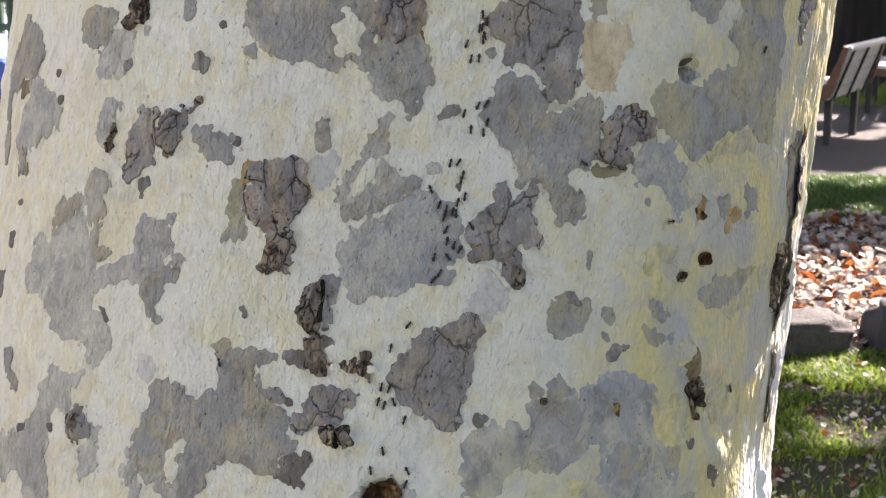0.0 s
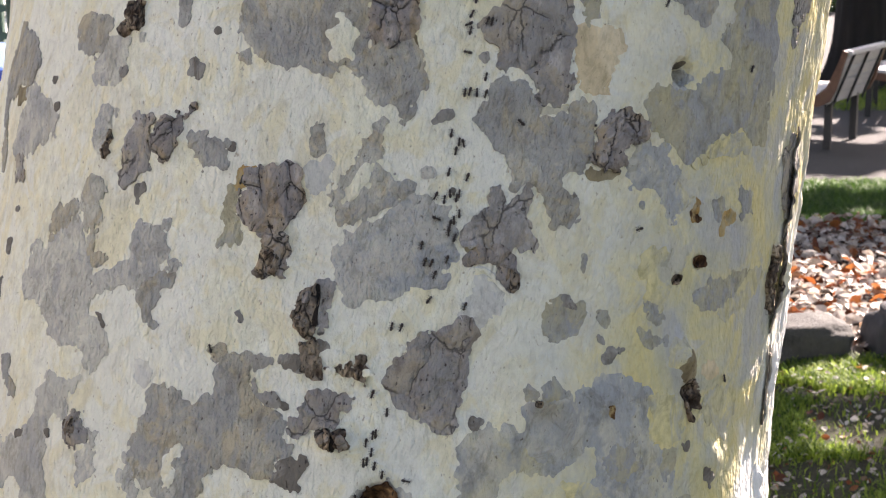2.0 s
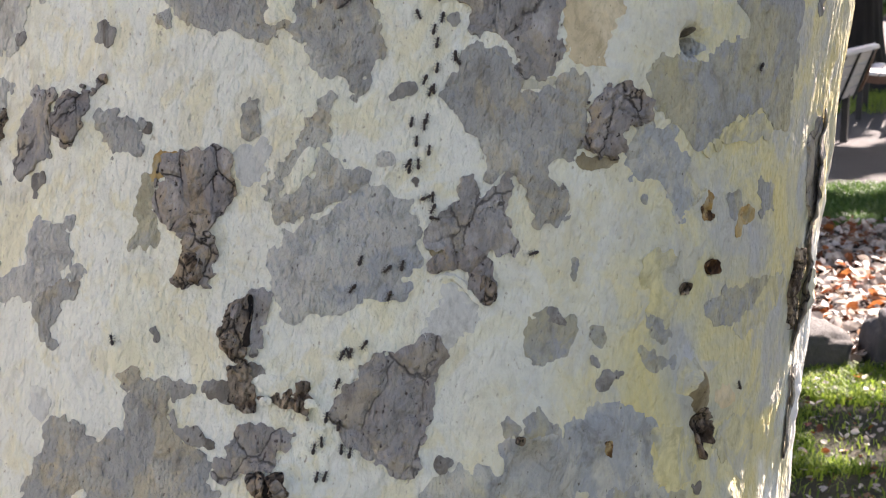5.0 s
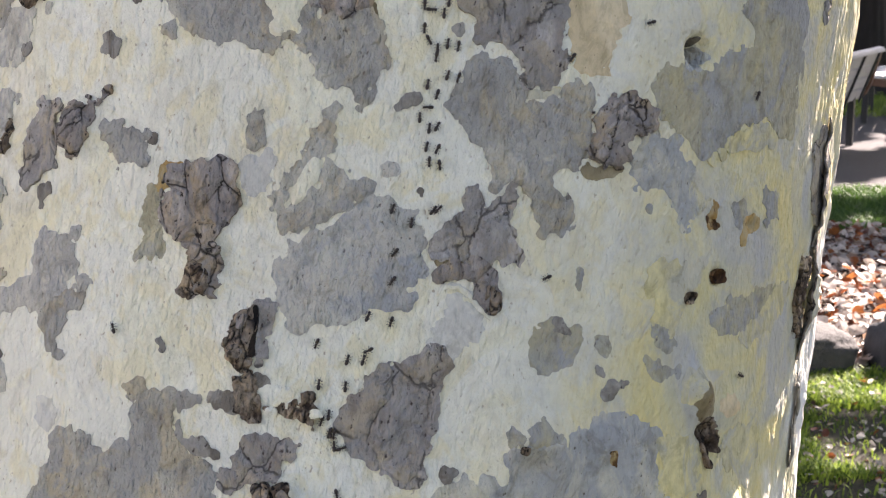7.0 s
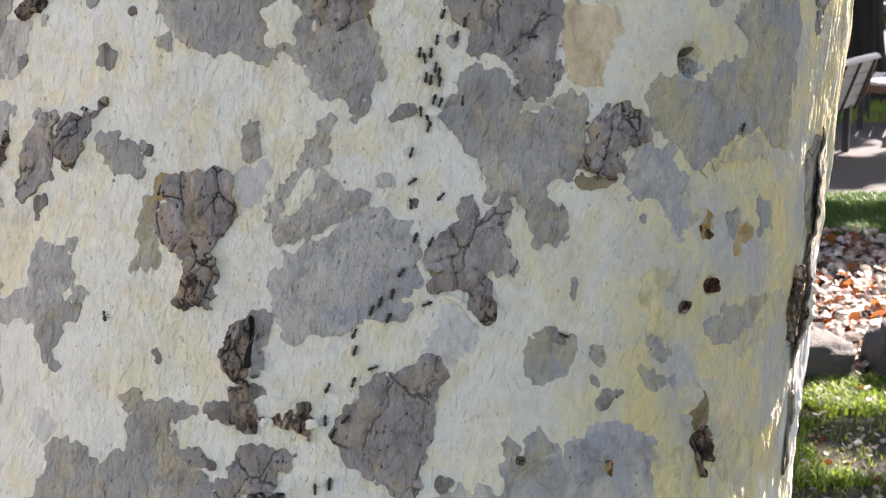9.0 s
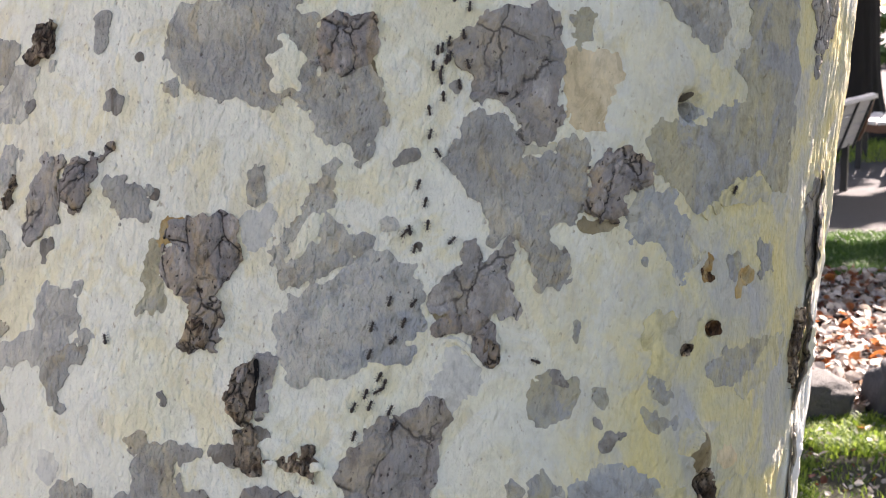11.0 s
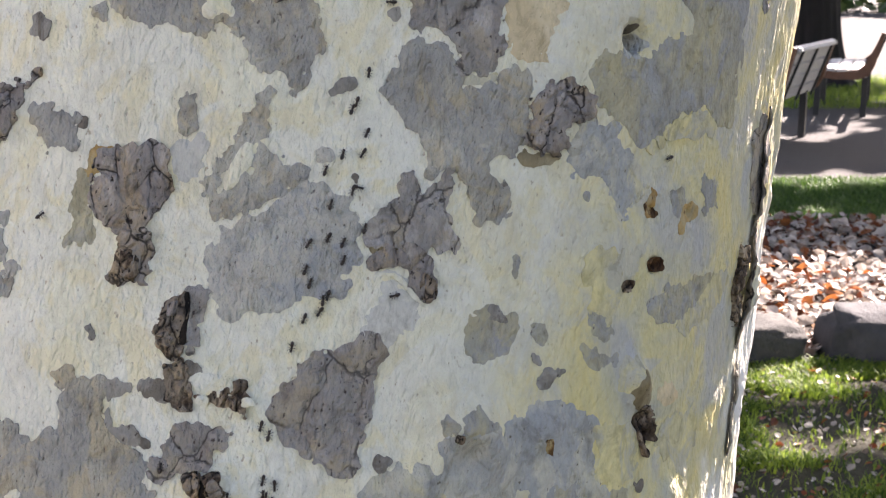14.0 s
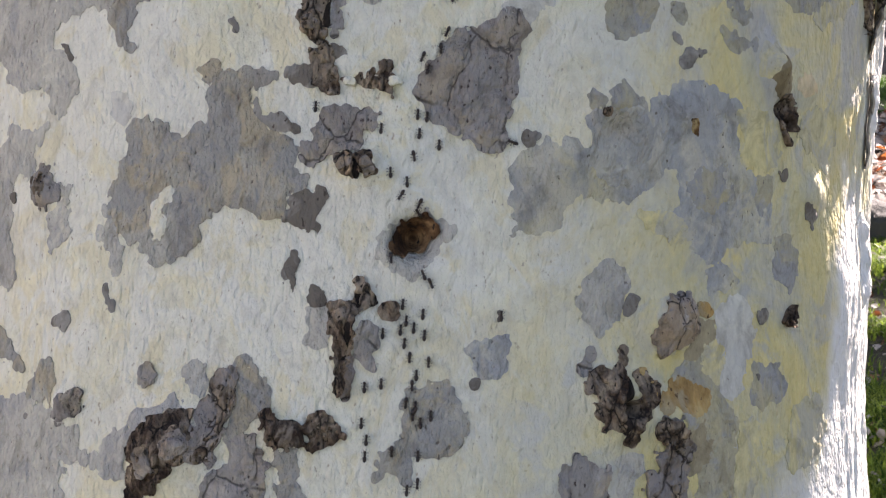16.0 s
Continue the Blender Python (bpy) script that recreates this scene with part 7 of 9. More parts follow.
def shade_tree(where, height, girth, clumps, seed, label):
    ob = new("shade_tree")
    bm = bmesh.new()
    rings = []
    for k in range(41):
        z = -0.1 + (height + 0.1) * (k / 40) ** 1.6
        flare = 1.12 - 0.3 * z / height + 0.75 * math.exp(-max(z, 0) / 0.28)
        rings.append([bm.verts.new((c := girth * flare * (1 + 0.10 * math.sin(5 * w + seed) * math.exp(-max(z, 0) / 0.4) + 0.05 * noise.noise((3 * math.cos(w), 3 * math.sin(w), z * 0.9 + seed)) + 0.03 * math.cos(17 * w + 2 * z))) and (c * math.cos(w), c * math.sin(w), z)) for w in (6.2832 * i / 68 for i in range(68))])
    for p, q in zip(rings, rings[1:]):
        for i in range(68):
            bm.faces.new((p[i], p[(i + 1) % 68], q[(i + 1) % 68], q[i]))
    bm.faces.new(rings[-1])
    part("trunk", bm, BARK_FAR, ob, "dark furrowed trunk", smooth=True)
    for cx, cy, cz, rad in clumps[:5]:
        part("branch", limb(bmesh.new(), (0, 0, height - 0.15), (cx, cy, cz), girth * 0.55, 0.05), BARK_FAR, ob, smooth=True)
    v, f = crown_mesh(clumps, 1300, 0.10, seed)
    sheet("crown", v, f, LEAVES, ob, "loose green leafy crown")
    ob.location = (where[0], where[1], 0)
    return tagged(ob, label, "tree", "shade trees in the park")


# crowns reach over the lawn unseen, placed to shade it and block sky; sun falls between their lower clumps
def over(spots, base, high=4.8):
    """Clumps of a crown placed to shade spots of the ground (x, y, reach), up along the sun's rays, as seen from the
    foot of the tree.
    """
    k = high / SUN_DIR.z
    return [(x + SUN_DIR.x * k - base[0], y + SUN_DIR.y * k - base[1], high, r) for x, y, r in spots]


OLD_TREE, UNSEEN_TREE = (4.3, 14.0), (7.4, 8.6)
shade_tree(OLD_TREE, 3.6, 0.25, [(0.9, 1.2, 5.2, 0.9), (-0.6, 1.4, 5.6, 0.9), (0.7, 3.8, 6.0, 1.1), (3.6, 4.6, 4.9, 0.7), (4.4, 6.0, 5.0, 0.8), (-1.5, -4.0, 6.0, 1.2), (-0.6, -5.6, 6.2, 1.1), (-2.6, -6.4, 6.4, 1.2), (0.9, -3.0, 6.0, 1.1)]
           + over([(1.0, 6.25, 0.42), (1.5, 6.2, 0.44), (1.95, 6.25, 0.44), (2.4, 6.3, 0.44), (2.85, 6.35, 0.42), (3.4, 6.4, 0.45), (1.1, 7.25, 0.36), (1.6, 7.3, 0.36), (2.1, 7.25, 0.34), (2.6, 7.3, 0.36), (3.1, 7.3, 0.36), (3.7, 7.4, 0.36),
                   (2.2, 9.0, 0.45), (2.6, 9.3, 0.45), (2.9, 9.05, 0.45), (3.3, 9.5, 0.42), (3.5, 9.2, 0.42), (2.5, 8.6, 0.3), (3.1, 8.7, 0.3), (3.7, 10.1, 0.25), (3.1, 10.6, 0.28), (4.2, 10.9, 0.4), (4.4, 11.9, 0.5), (3.6, 12.1, 0.4)], OLD_TREE), 4,
           "dark old tree behind the benches, its unseen leafy crown placed to cast shade")
shade_tree(UNSEEN_TREE, 3.4, 0.3, [(1.4, 0.6, 5.0, 1.2), (1.0, -1.6, 5.2, 1.0), (-0.8, -2.6, 5.4, 1.1), (-2.0, -4.2, 5.2, 1.0), (-0.4, -4.6, 5.4, 1.1)]
           + over([(0.4, -0.7, 0.35), (-0.2, -1.4, 0.35), (1.0, 0.3, 0.6), (1.1, -0.9, 0.8), (0.3, -2.1, 0.8), (-2.1, 0.9, 0.6), (-2.3, -0.4, 0.7), (-1.5, -2.2, 0.8), (0.3, 1.6, 0.5), (1.0, 1.6, 0.55), (1.8, 1.6, 0.6), (2.6, 1.7, 0.6), (0.3, 2.3, 0.36), (0.75, 2.55, 0.22), (1.1, 2.5, 0.28), (1.55, 2.45, 0.34), (2.1, 2.4, 0.36),
                   (0.72, 3.30, 0.16), (0.95, 3.28, 0.18), (1.22, 3.30, 0.18), (1.5, 3.34, 0.18), (1.9, 3.3, 0.2), (0.8, 3.88, 0.11), (1.02, 3.9, 0.13), (1.25, 3.86, 0.13), (1.5, 3.9, 0.14), (1.3, 3.05, 0.08)], UNSEEN_TREE), 6,
           "added unseen leafy tree with a dark trunk, shading the lawn")

# pale street pavement on the left
def pavement():
    slab = plain_mat("pale concrete", (0.42, 0.40, 0.37), (0.54, 0.52, 0.48), 3, 0.85, relief=0.2)
    tar = plain_mat("grey asphalt", (0.05, 0.05, 0.049), (0.09, 0.089, 0.086), 30, 0.9, relief=0.4)
    # lane is added out of view, dark to limit bounce onto the lower trunk
    lane = part("road", box(bmesh.new(), -30, -1.55, -14, 6.6, -0.1, 0.012, None, 0.004), tar)
    tagged(lane, "worn grey asphalt lane added unseen beside the lawn", "road", kind="structure")
    bm = box(bmesh.new(), -60, -2.25, 6.62, 60, -0.1, 0.012, None, 0.004)
    tagged(part("pavement", bm, slab), "pale sunlit concrete pavement", "pavement", kind="structure")


pavement()


# white house across the pavement, added out of view to bounce sun onto the trunk
def white_house():
    ob = new("white_house")
    plaster = plain_mat("white plaster", (0.375, 0.392, 0.405), (0.43, 0.45, 0.465), 2, 0.9, relief=0.1)
    part("wall", box(bmesh.new(), -7.4, -7.0, -12, 5.4, 0, 4.4, None, 0.02), plaster, ob)
    part("roof", box(bmesh.new(), -8.2, -6.8, -12.3, 5.7, 4.4, 4.6, None, 0.02), STONE, ob, "grey roof edge")
    tagged(ob, "added white plastered house front, unseen, bouncing sun onto the trunk", "house")


white_house()


# limbs and crown of the plane tree, above the view; far clumps added to block sky
def build_crown():
    clumps = [(1.4, 2.6, 4.9, 0.9), (-0.4, 3.0, 5.3, 1.0), (2.6, 1.0, 5.0, 0.9), (0.9, 4.2, 5.6, 1.0), (0.0, 1.2, 5.9, 1.0), (0.2, 5.4, 5.7, 1.0), (1.3, 6.2, 5.8, 1.0), (-0.9, 6.4, 5.8, 1.1), (2.6, 6.9, 5.8, 0.9), (0.4, 7.8, 6.0, 1.1)]
    for cx, cy, cz, rad in clumps:
        part("limb", limb(bmesh.new(), (0, 0, 3.2), (cx, cy, cz), 0.20, 0.04), CREAM, tree, smooth=True)
    v, f = crown_mesh(clumps, 600, 0.10, 9)
    sheet("crown", v, f, LEAVES, tree, "leafy green crown")


build_crown()

# ---- far left: a parked blue car, a dark green post, dark rails ----
CAR_BLUE = plain_mat("blue car paint", (0.01, 0.05, 0.32), (0.015, 0.07, 0.40), 4, 0.25, relief=0, coat=1.0)
GLASS_DARK = plain_mat("dark car glass", (0.02, 0.025, 0.03), (0.03, 0.035, 0.04), 4, 0.05, relief=0)
RUBBER = plain_mat("black rubber", (0.012, 0.012, 0.012), (0.025, 0.025, 0.025), 40, 0.8, relief=0.1)
CHROME = plain_mat("bright metal", (0.6, 0.6, 0.62), (0.7, 0.7, 0.72), 10, 0.2, metal=1.0, relief=0)
WHITE_PAINT = plain_mat("white paint", (0.72, 0.72, 0.70), (0.82, 0.82, 0.80), 9, 0.5, relief=0.05)
GREEN_PAINT = plain_mat("dark green paint", (0.006, 0.035, 0.022), (0.012, 0.055, 0.035), 14, 0.45, relief=0.08)


def parked_car(where, turn):
    """Local x runs forward, the nose at x = 0."""
    car = new("car")
    side = ((0.0, 0.30), (-0.05, 0.55), (-0.25, 0.70), (-1.05, 0.80), (-1.55, 0.86), (-3.2, 0.88), (-3.95, 0.84), (-4.05, 0.55), (-4.0, 0.28))
    bm = bmesh.new()
    rows = []
    for y, k in ((-0.84, 0.93), (-0.78, 1.0), (0.78, 1.0), (0.84, 0.93)):
        rows.append([bm.verts.new((x, y, 0.55 + (z - 0.55) * k)) for x, z in side])
    for p, q in zip(rows, rows[1:]):
        for i in range(len(side)):
            j = (i + 1) % len(side)
            bm.faces.new((p[i], p[j], q[j], q[i]))
    bm.faces.new(rows[0][::-1]), bm.faces.new(rows[-1])
    part("body", bm, CAR_BLUE, car, "glossy blue painted body")
    bm = bmesh.new()
    rows = [[bm.verts.new((x, y * k, z)) for x, z, k in ((-1.05, 0.80, 1), (-1.75, 1.34, 0.82), (-3.1, 1.36, 0.82), (-3.85, 0.86, 1))] for y in (-0.74, 0.74)]
    for i in range(4):
        j = (i + 1) % 4
        bm.faces.new((rows[0][i], rows[0][j], rows[1][j], rows[1][i]))
    bm.faces.new(rows[0][::-1]), bm.faces.new(rows[1])
    part("cabin", bm, GLASS_DARK, car, "dark glazed cabin")
    part("roof", box(bmesh.new(), -3.05, -1.8, -0.6, 0.6, 1.345, 1.38, None, 0.015), CAR_BLUE, car)
    part("bumper", box(bmesh.new(), -0.12, 0.04, -0.80, 0.80, 0.30, 0.46, None, 0.03), RUBBER, car, "black plastic bumper")
    part("number_plate", box(bmesh.new(), 0.04, 0.05, -0.18, 0.18, 0.34, 0.44), WHITE_PAINT, car, "white plate")
    for y in (-0.62, 0.62):
        part("headlight", box(bmesh.new(), -0.10, 0.0, y - 0.14, y + 0.14, 0.56, 0.68, None, 0.02), CHROME, car, "bright headlight")
    for x in (-0.75, -3.25):
        for y in (-0.78, 0.78):
            m = Matrix.Translation((x, y, 0.30)) @ Matrix.Rotation(radians(90), 4, "X")
            bm = bmesh.new()
            bmesh.ops.create_cone(bm, cap_ends=True, segments=28, radius1=0.30, radius2=0.30, depth=0.19, matrix=m)
            wheel = part("wheel", bm, RUBBER, car, "black tyre")
            bm = bmesh.new()
            bmesh.ops.create_cone(bm, cap_ends=True, segments=20, radius1=0.18, radius2=0.16, depth=0.21, matrix=m)
            part("rim", bm, CHROME, wheel, "silver rim")
    car.matrix_world = pose(where[0], where[1], 0, 0, 0, turn)
    tagged(car, "parked blue car with glossy paint on the street", "car")


parked_car((-2.48, 9.2), 0)


def post():
    ob = new("post")
    bm = bmesh.new()
    bmesh.ops.create_cone(bm, cap_ends=True, segments=20, radius1=0.045, radius2=0.042, depth=2.6, matrix=Matrix.Translation((0, 0, 1.3)))
    part("shaft", bm, GREEN_PAINT, ob, smooth=True)
    part("foot", box(bmesh.new(), -0.08, 0.08, -0.08, 0.08, 0, 0.03, None, 0.006), GREEN_PAINT, ob)
    ob.location = (-2.33, 7.4, 0)
    tagged(ob, "slim dark green painted metal post", "post")


post()


def rail_fence():
    ob = new("rail_fence")
    for k in range(5):
        part("fence_post", box(bmesh.new(), -0.05, 0.05, -0.05, 0.05, 0, 1.25, Matrix.Translation((k * 1.6, 0, 0)), 0.008), GREEN_PAINT, ob)
    for z in (0.35, 0.62, 0.89, 1.14):
        part("rail", box(bmesh.new(), -0.2, 6.6, -0.075, -0.05, z - 0.035, z + 0.035, None, 0.006), GREEN_PAINT, ob)
    ob.location = (-9.2, 13.5, 0)
    tagged(ob, "dark green painted rail fence along the street", "fence")


rail_fence()


def far_hedge():
    clumps = [(x, 34 + 2 * math.sin(x), 0.9 + 0.5 * math.sin(x * 1.7), 1.9) for x in np.arange(-26, 30, 1.9)]
    v, f = crown_mesh(clumps, 55, 0.22, 17)
    tagged(sheet("hedge", v, f, LEAVES), "distant green hedge closing the park", "hedge", kind="stuff")


far_hedge()


# ---- ants on the trunk ----
ANT = plain_mat("dark brown ant", (0.018, 0.011, 0.007), (0.045, 0.028, 0.016), 900, 0.4, relief=0)


def blob(rx, ry, rz, x, z):
    bm = bmesh.new()
    bmesh.ops.create_uvsphere(bm, u_segments=10, v_segments=7, radius=1, matrix=Matrix.Translation((x, 0, z)) @ Matrix.Diagonal((rx, ry, rz, 1)))
    return bm


def thin_leg(pts, r):
    bm = bmesh.new()
    for a, b in zip(pts, pts[1:]):
        limb(bm, a, b, r, r * 0.7, 5, 1, 0.0)
    return bm


def build_ant():
    """Head towards +x, feet on z = 0, in metres."""
    ant = new("ant")
    part("abdomen", blob(0.0019, 0.00125, 0.0012, -0.0022, 0.0014), ANT, ant, smooth=True)
    part("thorax", blob(0.0013, 0.0008, 0.0008, 0.0005, 0.0013), ANT, ant, smooth=True)
    part("head", blob(0.0010, 0.0010, 0.0008, 0.0023, 0.0013), ANT, ant, smooth=True)
    for s in (-1, 1):
        for x0, x1 in ((0.0010, 0.0024), (0.0004, 0.0002), (-0.0003, -0.0022)):
            part("leg", thin_leg(((x0, s * 0.0004, 0.0011), ((x0 + x1) / 2, s * 0.0014, 0.0018), (x1, s * 0.0024, 0.0)), 0.00018), ANT, ant)
        part("antenna", thin_leg(((0.0027, s * 0.0003, 0.0013), (0.0034, s * 0.0009, 0.0017), (0.0044, s * 0.0010, 0.0010)), 0.00010), ANT, ant)
    return tagged(ant, "small dark brown ant walking on the bark", "ant", "ants in a trail on the trunk")


def ant_pose(u, v, turn):
    """On the bark at u, v in centimetres; turn: degrees from straight up, clockwise."""
    p = Vector(on_bark(u, v, 0.12).tolist())
    du = (Vector(on_bark(u + 0.6, v, 0.12).tolist()) - Vector(on_bark(u - 0.6, v, 0.12).tolist())).normalized()
    dv = (Vector(on_bark(u, v + 0.6, 0.12).tolist()) - Vector(on_bark(u, v - 0.6, 0.12).tolist())).normalized()
    ahead = (dv * math.cos(radians(turn)) + du * math.sin(radians(turn))).normalized()
    out = du.cross(dv).normalized()
    side = out.cross(ahead).normalized()
    m = Matrix((ahead, side, out)).transposed().to_4x4()
    return TREE @ Matrix.Translation(p) @ m


first_ant = build_ant()


def crawl(*way):
    """An ant and its way: seconds, place across and up in centimetres, heading in degrees from up."""
    ant = copy_thing(first_ant, ant_pose(*way[0][1:]))
    walk(ant, [(t, ant_pose(u, v, h)) for t, u, v, h in way])


def motions():
    crawl((0, 4.1, 26.5, 169), (1.5, 4.2, 26.2, -121), (3, 1.7, 25.7, -147), (4.5, 2.7, 24.0, 150), (7, 3.4, 22.7, 145), (8, 4.7, 21.2, 177), (10.5, 3.7, 17.7, -170), (12.5, 3.7, 15.4, -170), (14.5, 3.7, 18.2, -174), (16, 4.0, 18.3, -174))
    crawl((0, 4.5, 26.1, -1), (1.5, 4.4, 28.5, -1), (3, 4.4, 30.9, -1), (4.5, 4.3, 33.3, -1), (7, 4.3, 34.0, -2), (8, 4.3, 34.0, -2), (10.5, 4.3, 34.0, -2), (12.5, 4.3, 34.0, -2), (14.5, 4.3, 34.0, -2), (16, 4.3, 34.0, -2))
    crawl((0, 4.0, 25.4, -179), (1.5, 4.0, 23.4, -109), (3, 3.4, 25.3, -39), (4.5, 3.8, 25.2, 15), (7, 3.3, 24.7, 85), (8, 4.2, 25.1, 37), (10.5, 4.3, 26.1, 3), (12.5, 4.4, 28.6, 2), (14.5, 4.4, 30.2, -1), (16, 4.4, 31.4, -1))
    crawl((0, 4.2, 25.6, 1), (1.5, 4.3, 27.8, 1), (3, 4.3, 29.9, 1), (4.5, 4.3, 32.0, 0), (7, 4.3, 34.0, 0), (8, 4.3, 34.0, 0), (10.5, 4.3, 34.0, 0), (12.5, 4.3, 34.0, 0), (14.5, 4.3, 34.0, 0), (16, 4.3, 34.0, 0))
    crawl((0, 4.5, 24.9, 158), (1.5, 5.9, 21.6, -179), (3, 4.4, 19.5, -159), (4.5, 4.2, 17.1, 179), (7, 4.5, 14.9, 174), (8, 4.6, 12.9, -176), (10.5, 4.1, 8.2, -168), (12.5, 3.4, 7.2, -173), (14.5, 3.6, 4.4, -172), (16, 2.6, 1.4, -161))
    crawl((0, 4.4, 24.6, -9), (1.5, 3.9, 27.3, -3), (3, 4.1, 29.9, 2), (4.5, 4.2, 32.6, 2), (7, 4.2, 34.0, 3), (8, 4.3, 34.0, 3), (10.5, 4.3, 34.0, 3), (12.5, 4.3, 34.0, 3), (14.5, 4.3, 34.0, 3), (16, 4.3, 34.0, 3))
    crawl((0, 3.2, 24.1, 10), (1.5, 3.6, 26.6, 14), (3, 3.9, 27.1, 24), (4.5, 4.1, 27.6, 12), (7, 4.2, 28.4, 8), (8, 4.2, 28.7, 5), (10.5, 4.3, 29.5, 2), (12.5, 4.3, 30.1, 2), (14.5, 4.3, 30.7, 1), (16, 4.3, 31.2, 1))
    crawl((0, 3.7, 23.0, 2), (1.5, 3.7, 25.0, 5), (3, 4.0, 26.8, 6), (4.5, 4.1, 28.6, 3), (7, 4.2, 31.6, 2), (8, 4.2, 32.8, 2), (10.5, 4.3, 34.0, 2), (12.5, 4.3, 34.0, 2), (14.5, 4.3, 34.0, 2), (16, 4.3, 34.0, 2))
    crawl((0, 4.3, 23.1, 177), (1.5, 4.4, 20.7, 177), (3, 4.4, 21.2, -146), (4.5, 3.9, 20.0, -169), (7, 3.9, 18.4, -99), (8, 2.9, 20.6, -29), (10.5, 4.1, 24.1, 9), (12.5, 3.8, 26.5, -1), (14.5, 4.0, 28.7, 5), (16, 4.1, 30.4, 4))
    crawl((0, 4.8, 19.5, 17), (1.5, 5.3, 21.3, 10), (3, 5.6, 24.3, -2), (4.5, 5.1, 26.8, -7), (7, 4.8, 30.9, -5), (8, 4.6, 32.5, -5), (10.5, 4.5, 34.0, -7), (12.5, 4.4, 34.0, -7), (14.5, 4.4, 34.0, -7), (16, 4.4, 34.0, -7))
    crawl((0, 5.4, 19.7, -155), (1.5, 4.1, 16.8, -165), (3, 4.1, 14.6, 160), (4.5, 5.7, 12.1, -170), (7, 3.1, 8.8, -149), (8, 3.0, 7.6, -171), (10.5, 2.3, 3.9, -169), (12.5, 1.4, -0.1, -168), (14.5, 0.6, -4.3, -178), (16, 1.2, -6.6, 164))
    crawl((0, 3.8, 18.7, 8), (1.5, 4.0, 20.2, 4), (3, 4.0, 22.1, -3), (4.5, 3.7, 24.8, -0), (7, 4.0, 28.6, 4), (8, 4.1, 30.1, 2), (10.5, 4.2, 33.9, 2), (12.5, 4.2, 34.0, 2), (14.5, 4.3, 34.0, 2), (16, 4.3, 34.0, 2))
    crawl((0, 4.5, 17.5, 175), (1.5, 4.6, 16.4, 157), (3, 4.2, 18.2, 173), (4.5, 4.3, 18.8, -173), (7, 4.4, 19.3, -171), (8, 4.6, 20.2, -175), (10.5, 4.6, 22.2, 171), (12.5, 3.8, 25.3, 174), (14.5, 4.0, 27.6, -175), (16, 4.1, 29.4, -176))
    crawl((0, 5.5, 17.5, -9), (1.5, 5.0, 20.2, -5), (3, 5.0, 22.2, -13), (4.5, 4.1, 24.3, -9), (7, 4.2, 27.8, 2), (8, 4.2, 29.2, 1), (10.5, 4.3, 32.7, 1), (12.5, 4.3, 34.0, 1), (14.5, 4.3, 34.0, 1), (16, 4.3, 34.0, 1))
    crawl((0, 5.7, 18.3, -177), (1.5, 5.6, 15.2, -169), (3, 4.6, 12.2, 178), (4.5, 5.8, 10.7, 108), (7, 5.5, 12.0, 38), (8, 5.9, 12.6, 16), (10.5, 4.0, 6.7, 32), (12.5, 2.3, 7.0, 51), (14.5, 2.4, 5.4, -0), (16, 2.3, 4.1, 5))
    crawl((0, 3.3, 14.7, 6), (1.5, 3.5, 16.6, 1), (3, 3.4, 19.3, 4), (4.5, 3.9, 22.0, 6), (7, 4.1, 26.3, 3), (8, 4.2, 28.0, 2), (10.5, 4.2, 32.2, 1), (12.5, 4.3, 34.0, 2), (14.5, 4.3, 34.0, 2), (16, 4.3, 34.0, 2))
    crawl((0, 3.9, 14.8, -156), (1.5, 3.0, 12.8, -161), (3, 2.9, 11.9, -161), (4.5, 3.2, 13.4, -153), (7, 4.9, 15.8, -162), (8, 4.3, 16.9, 176), (10.5, 4.6, 19.6, 133), (12.5, 4.7, 16.4, -179), (14.5, 4.5, 15.8, -163), (16, 4.4, 15.3, -166))
    crawl((0, 4.3, 13.5, -3), (1.5, 4.2, 15.8, -2), (3, 4.1, 19.0, 2), (4.5, 4.3, 21.3, 2), (7, 4.3, 25.4, -0), (8, 4.3, 27.1, -0), (10.5, 4.3, 31.3, -0), (12.5, 4.3, 34.0, -0), (14.5, 4.3, 34.0, -0), (16, 4.3, 34.0, -0))
    crawl((0, 2.1, 12.4, 151), (1.5, 3.1, 10.5, 129), (3, 3.6, 11.2, 59), (4.5, 4.9, 12.0, 65), (7, 5.2, 11.9, 29), (8, 5.3, 12.8, 33), (10.5, 6.5, 13.9, 36), (12.5, 4.9, 12.2, 52), (14.5, 4.5, 12.4, 103), (16, 4.4, 12.3, 103))
    crawl((0, 4.8, 12.3, 0), (1.5, 4.7, 12.4, 0), (3, 4.8, 14.8, -0), (4.5, 4.7, 18.0, -6), (7, 4.0, 22.3, -6), (8, 4.1, 22.8, -1), (10.5, 4.0, 25.5, -4), (12.5, 3.8, 28.0, 0), (14.5, 4.0, 30.4, 5), (16, 4.1, 32.2, 4))
    crawl((0, 2.9, 11.3, -168), (1.5, 2.2, 8.3, -178), (3, 2.8, 8.5, -170), (4.5, 1.9, 6.4, -148), (7, -1.0, 2.4, -166), (8, 0.4, 0.3, 170), (10.5, 0.2, -4.4, 179), (12.5, 0.6, -8.1, -176), (14.5, -0.2, -9.6, -177), (16, 0.3, -13.1, 173))
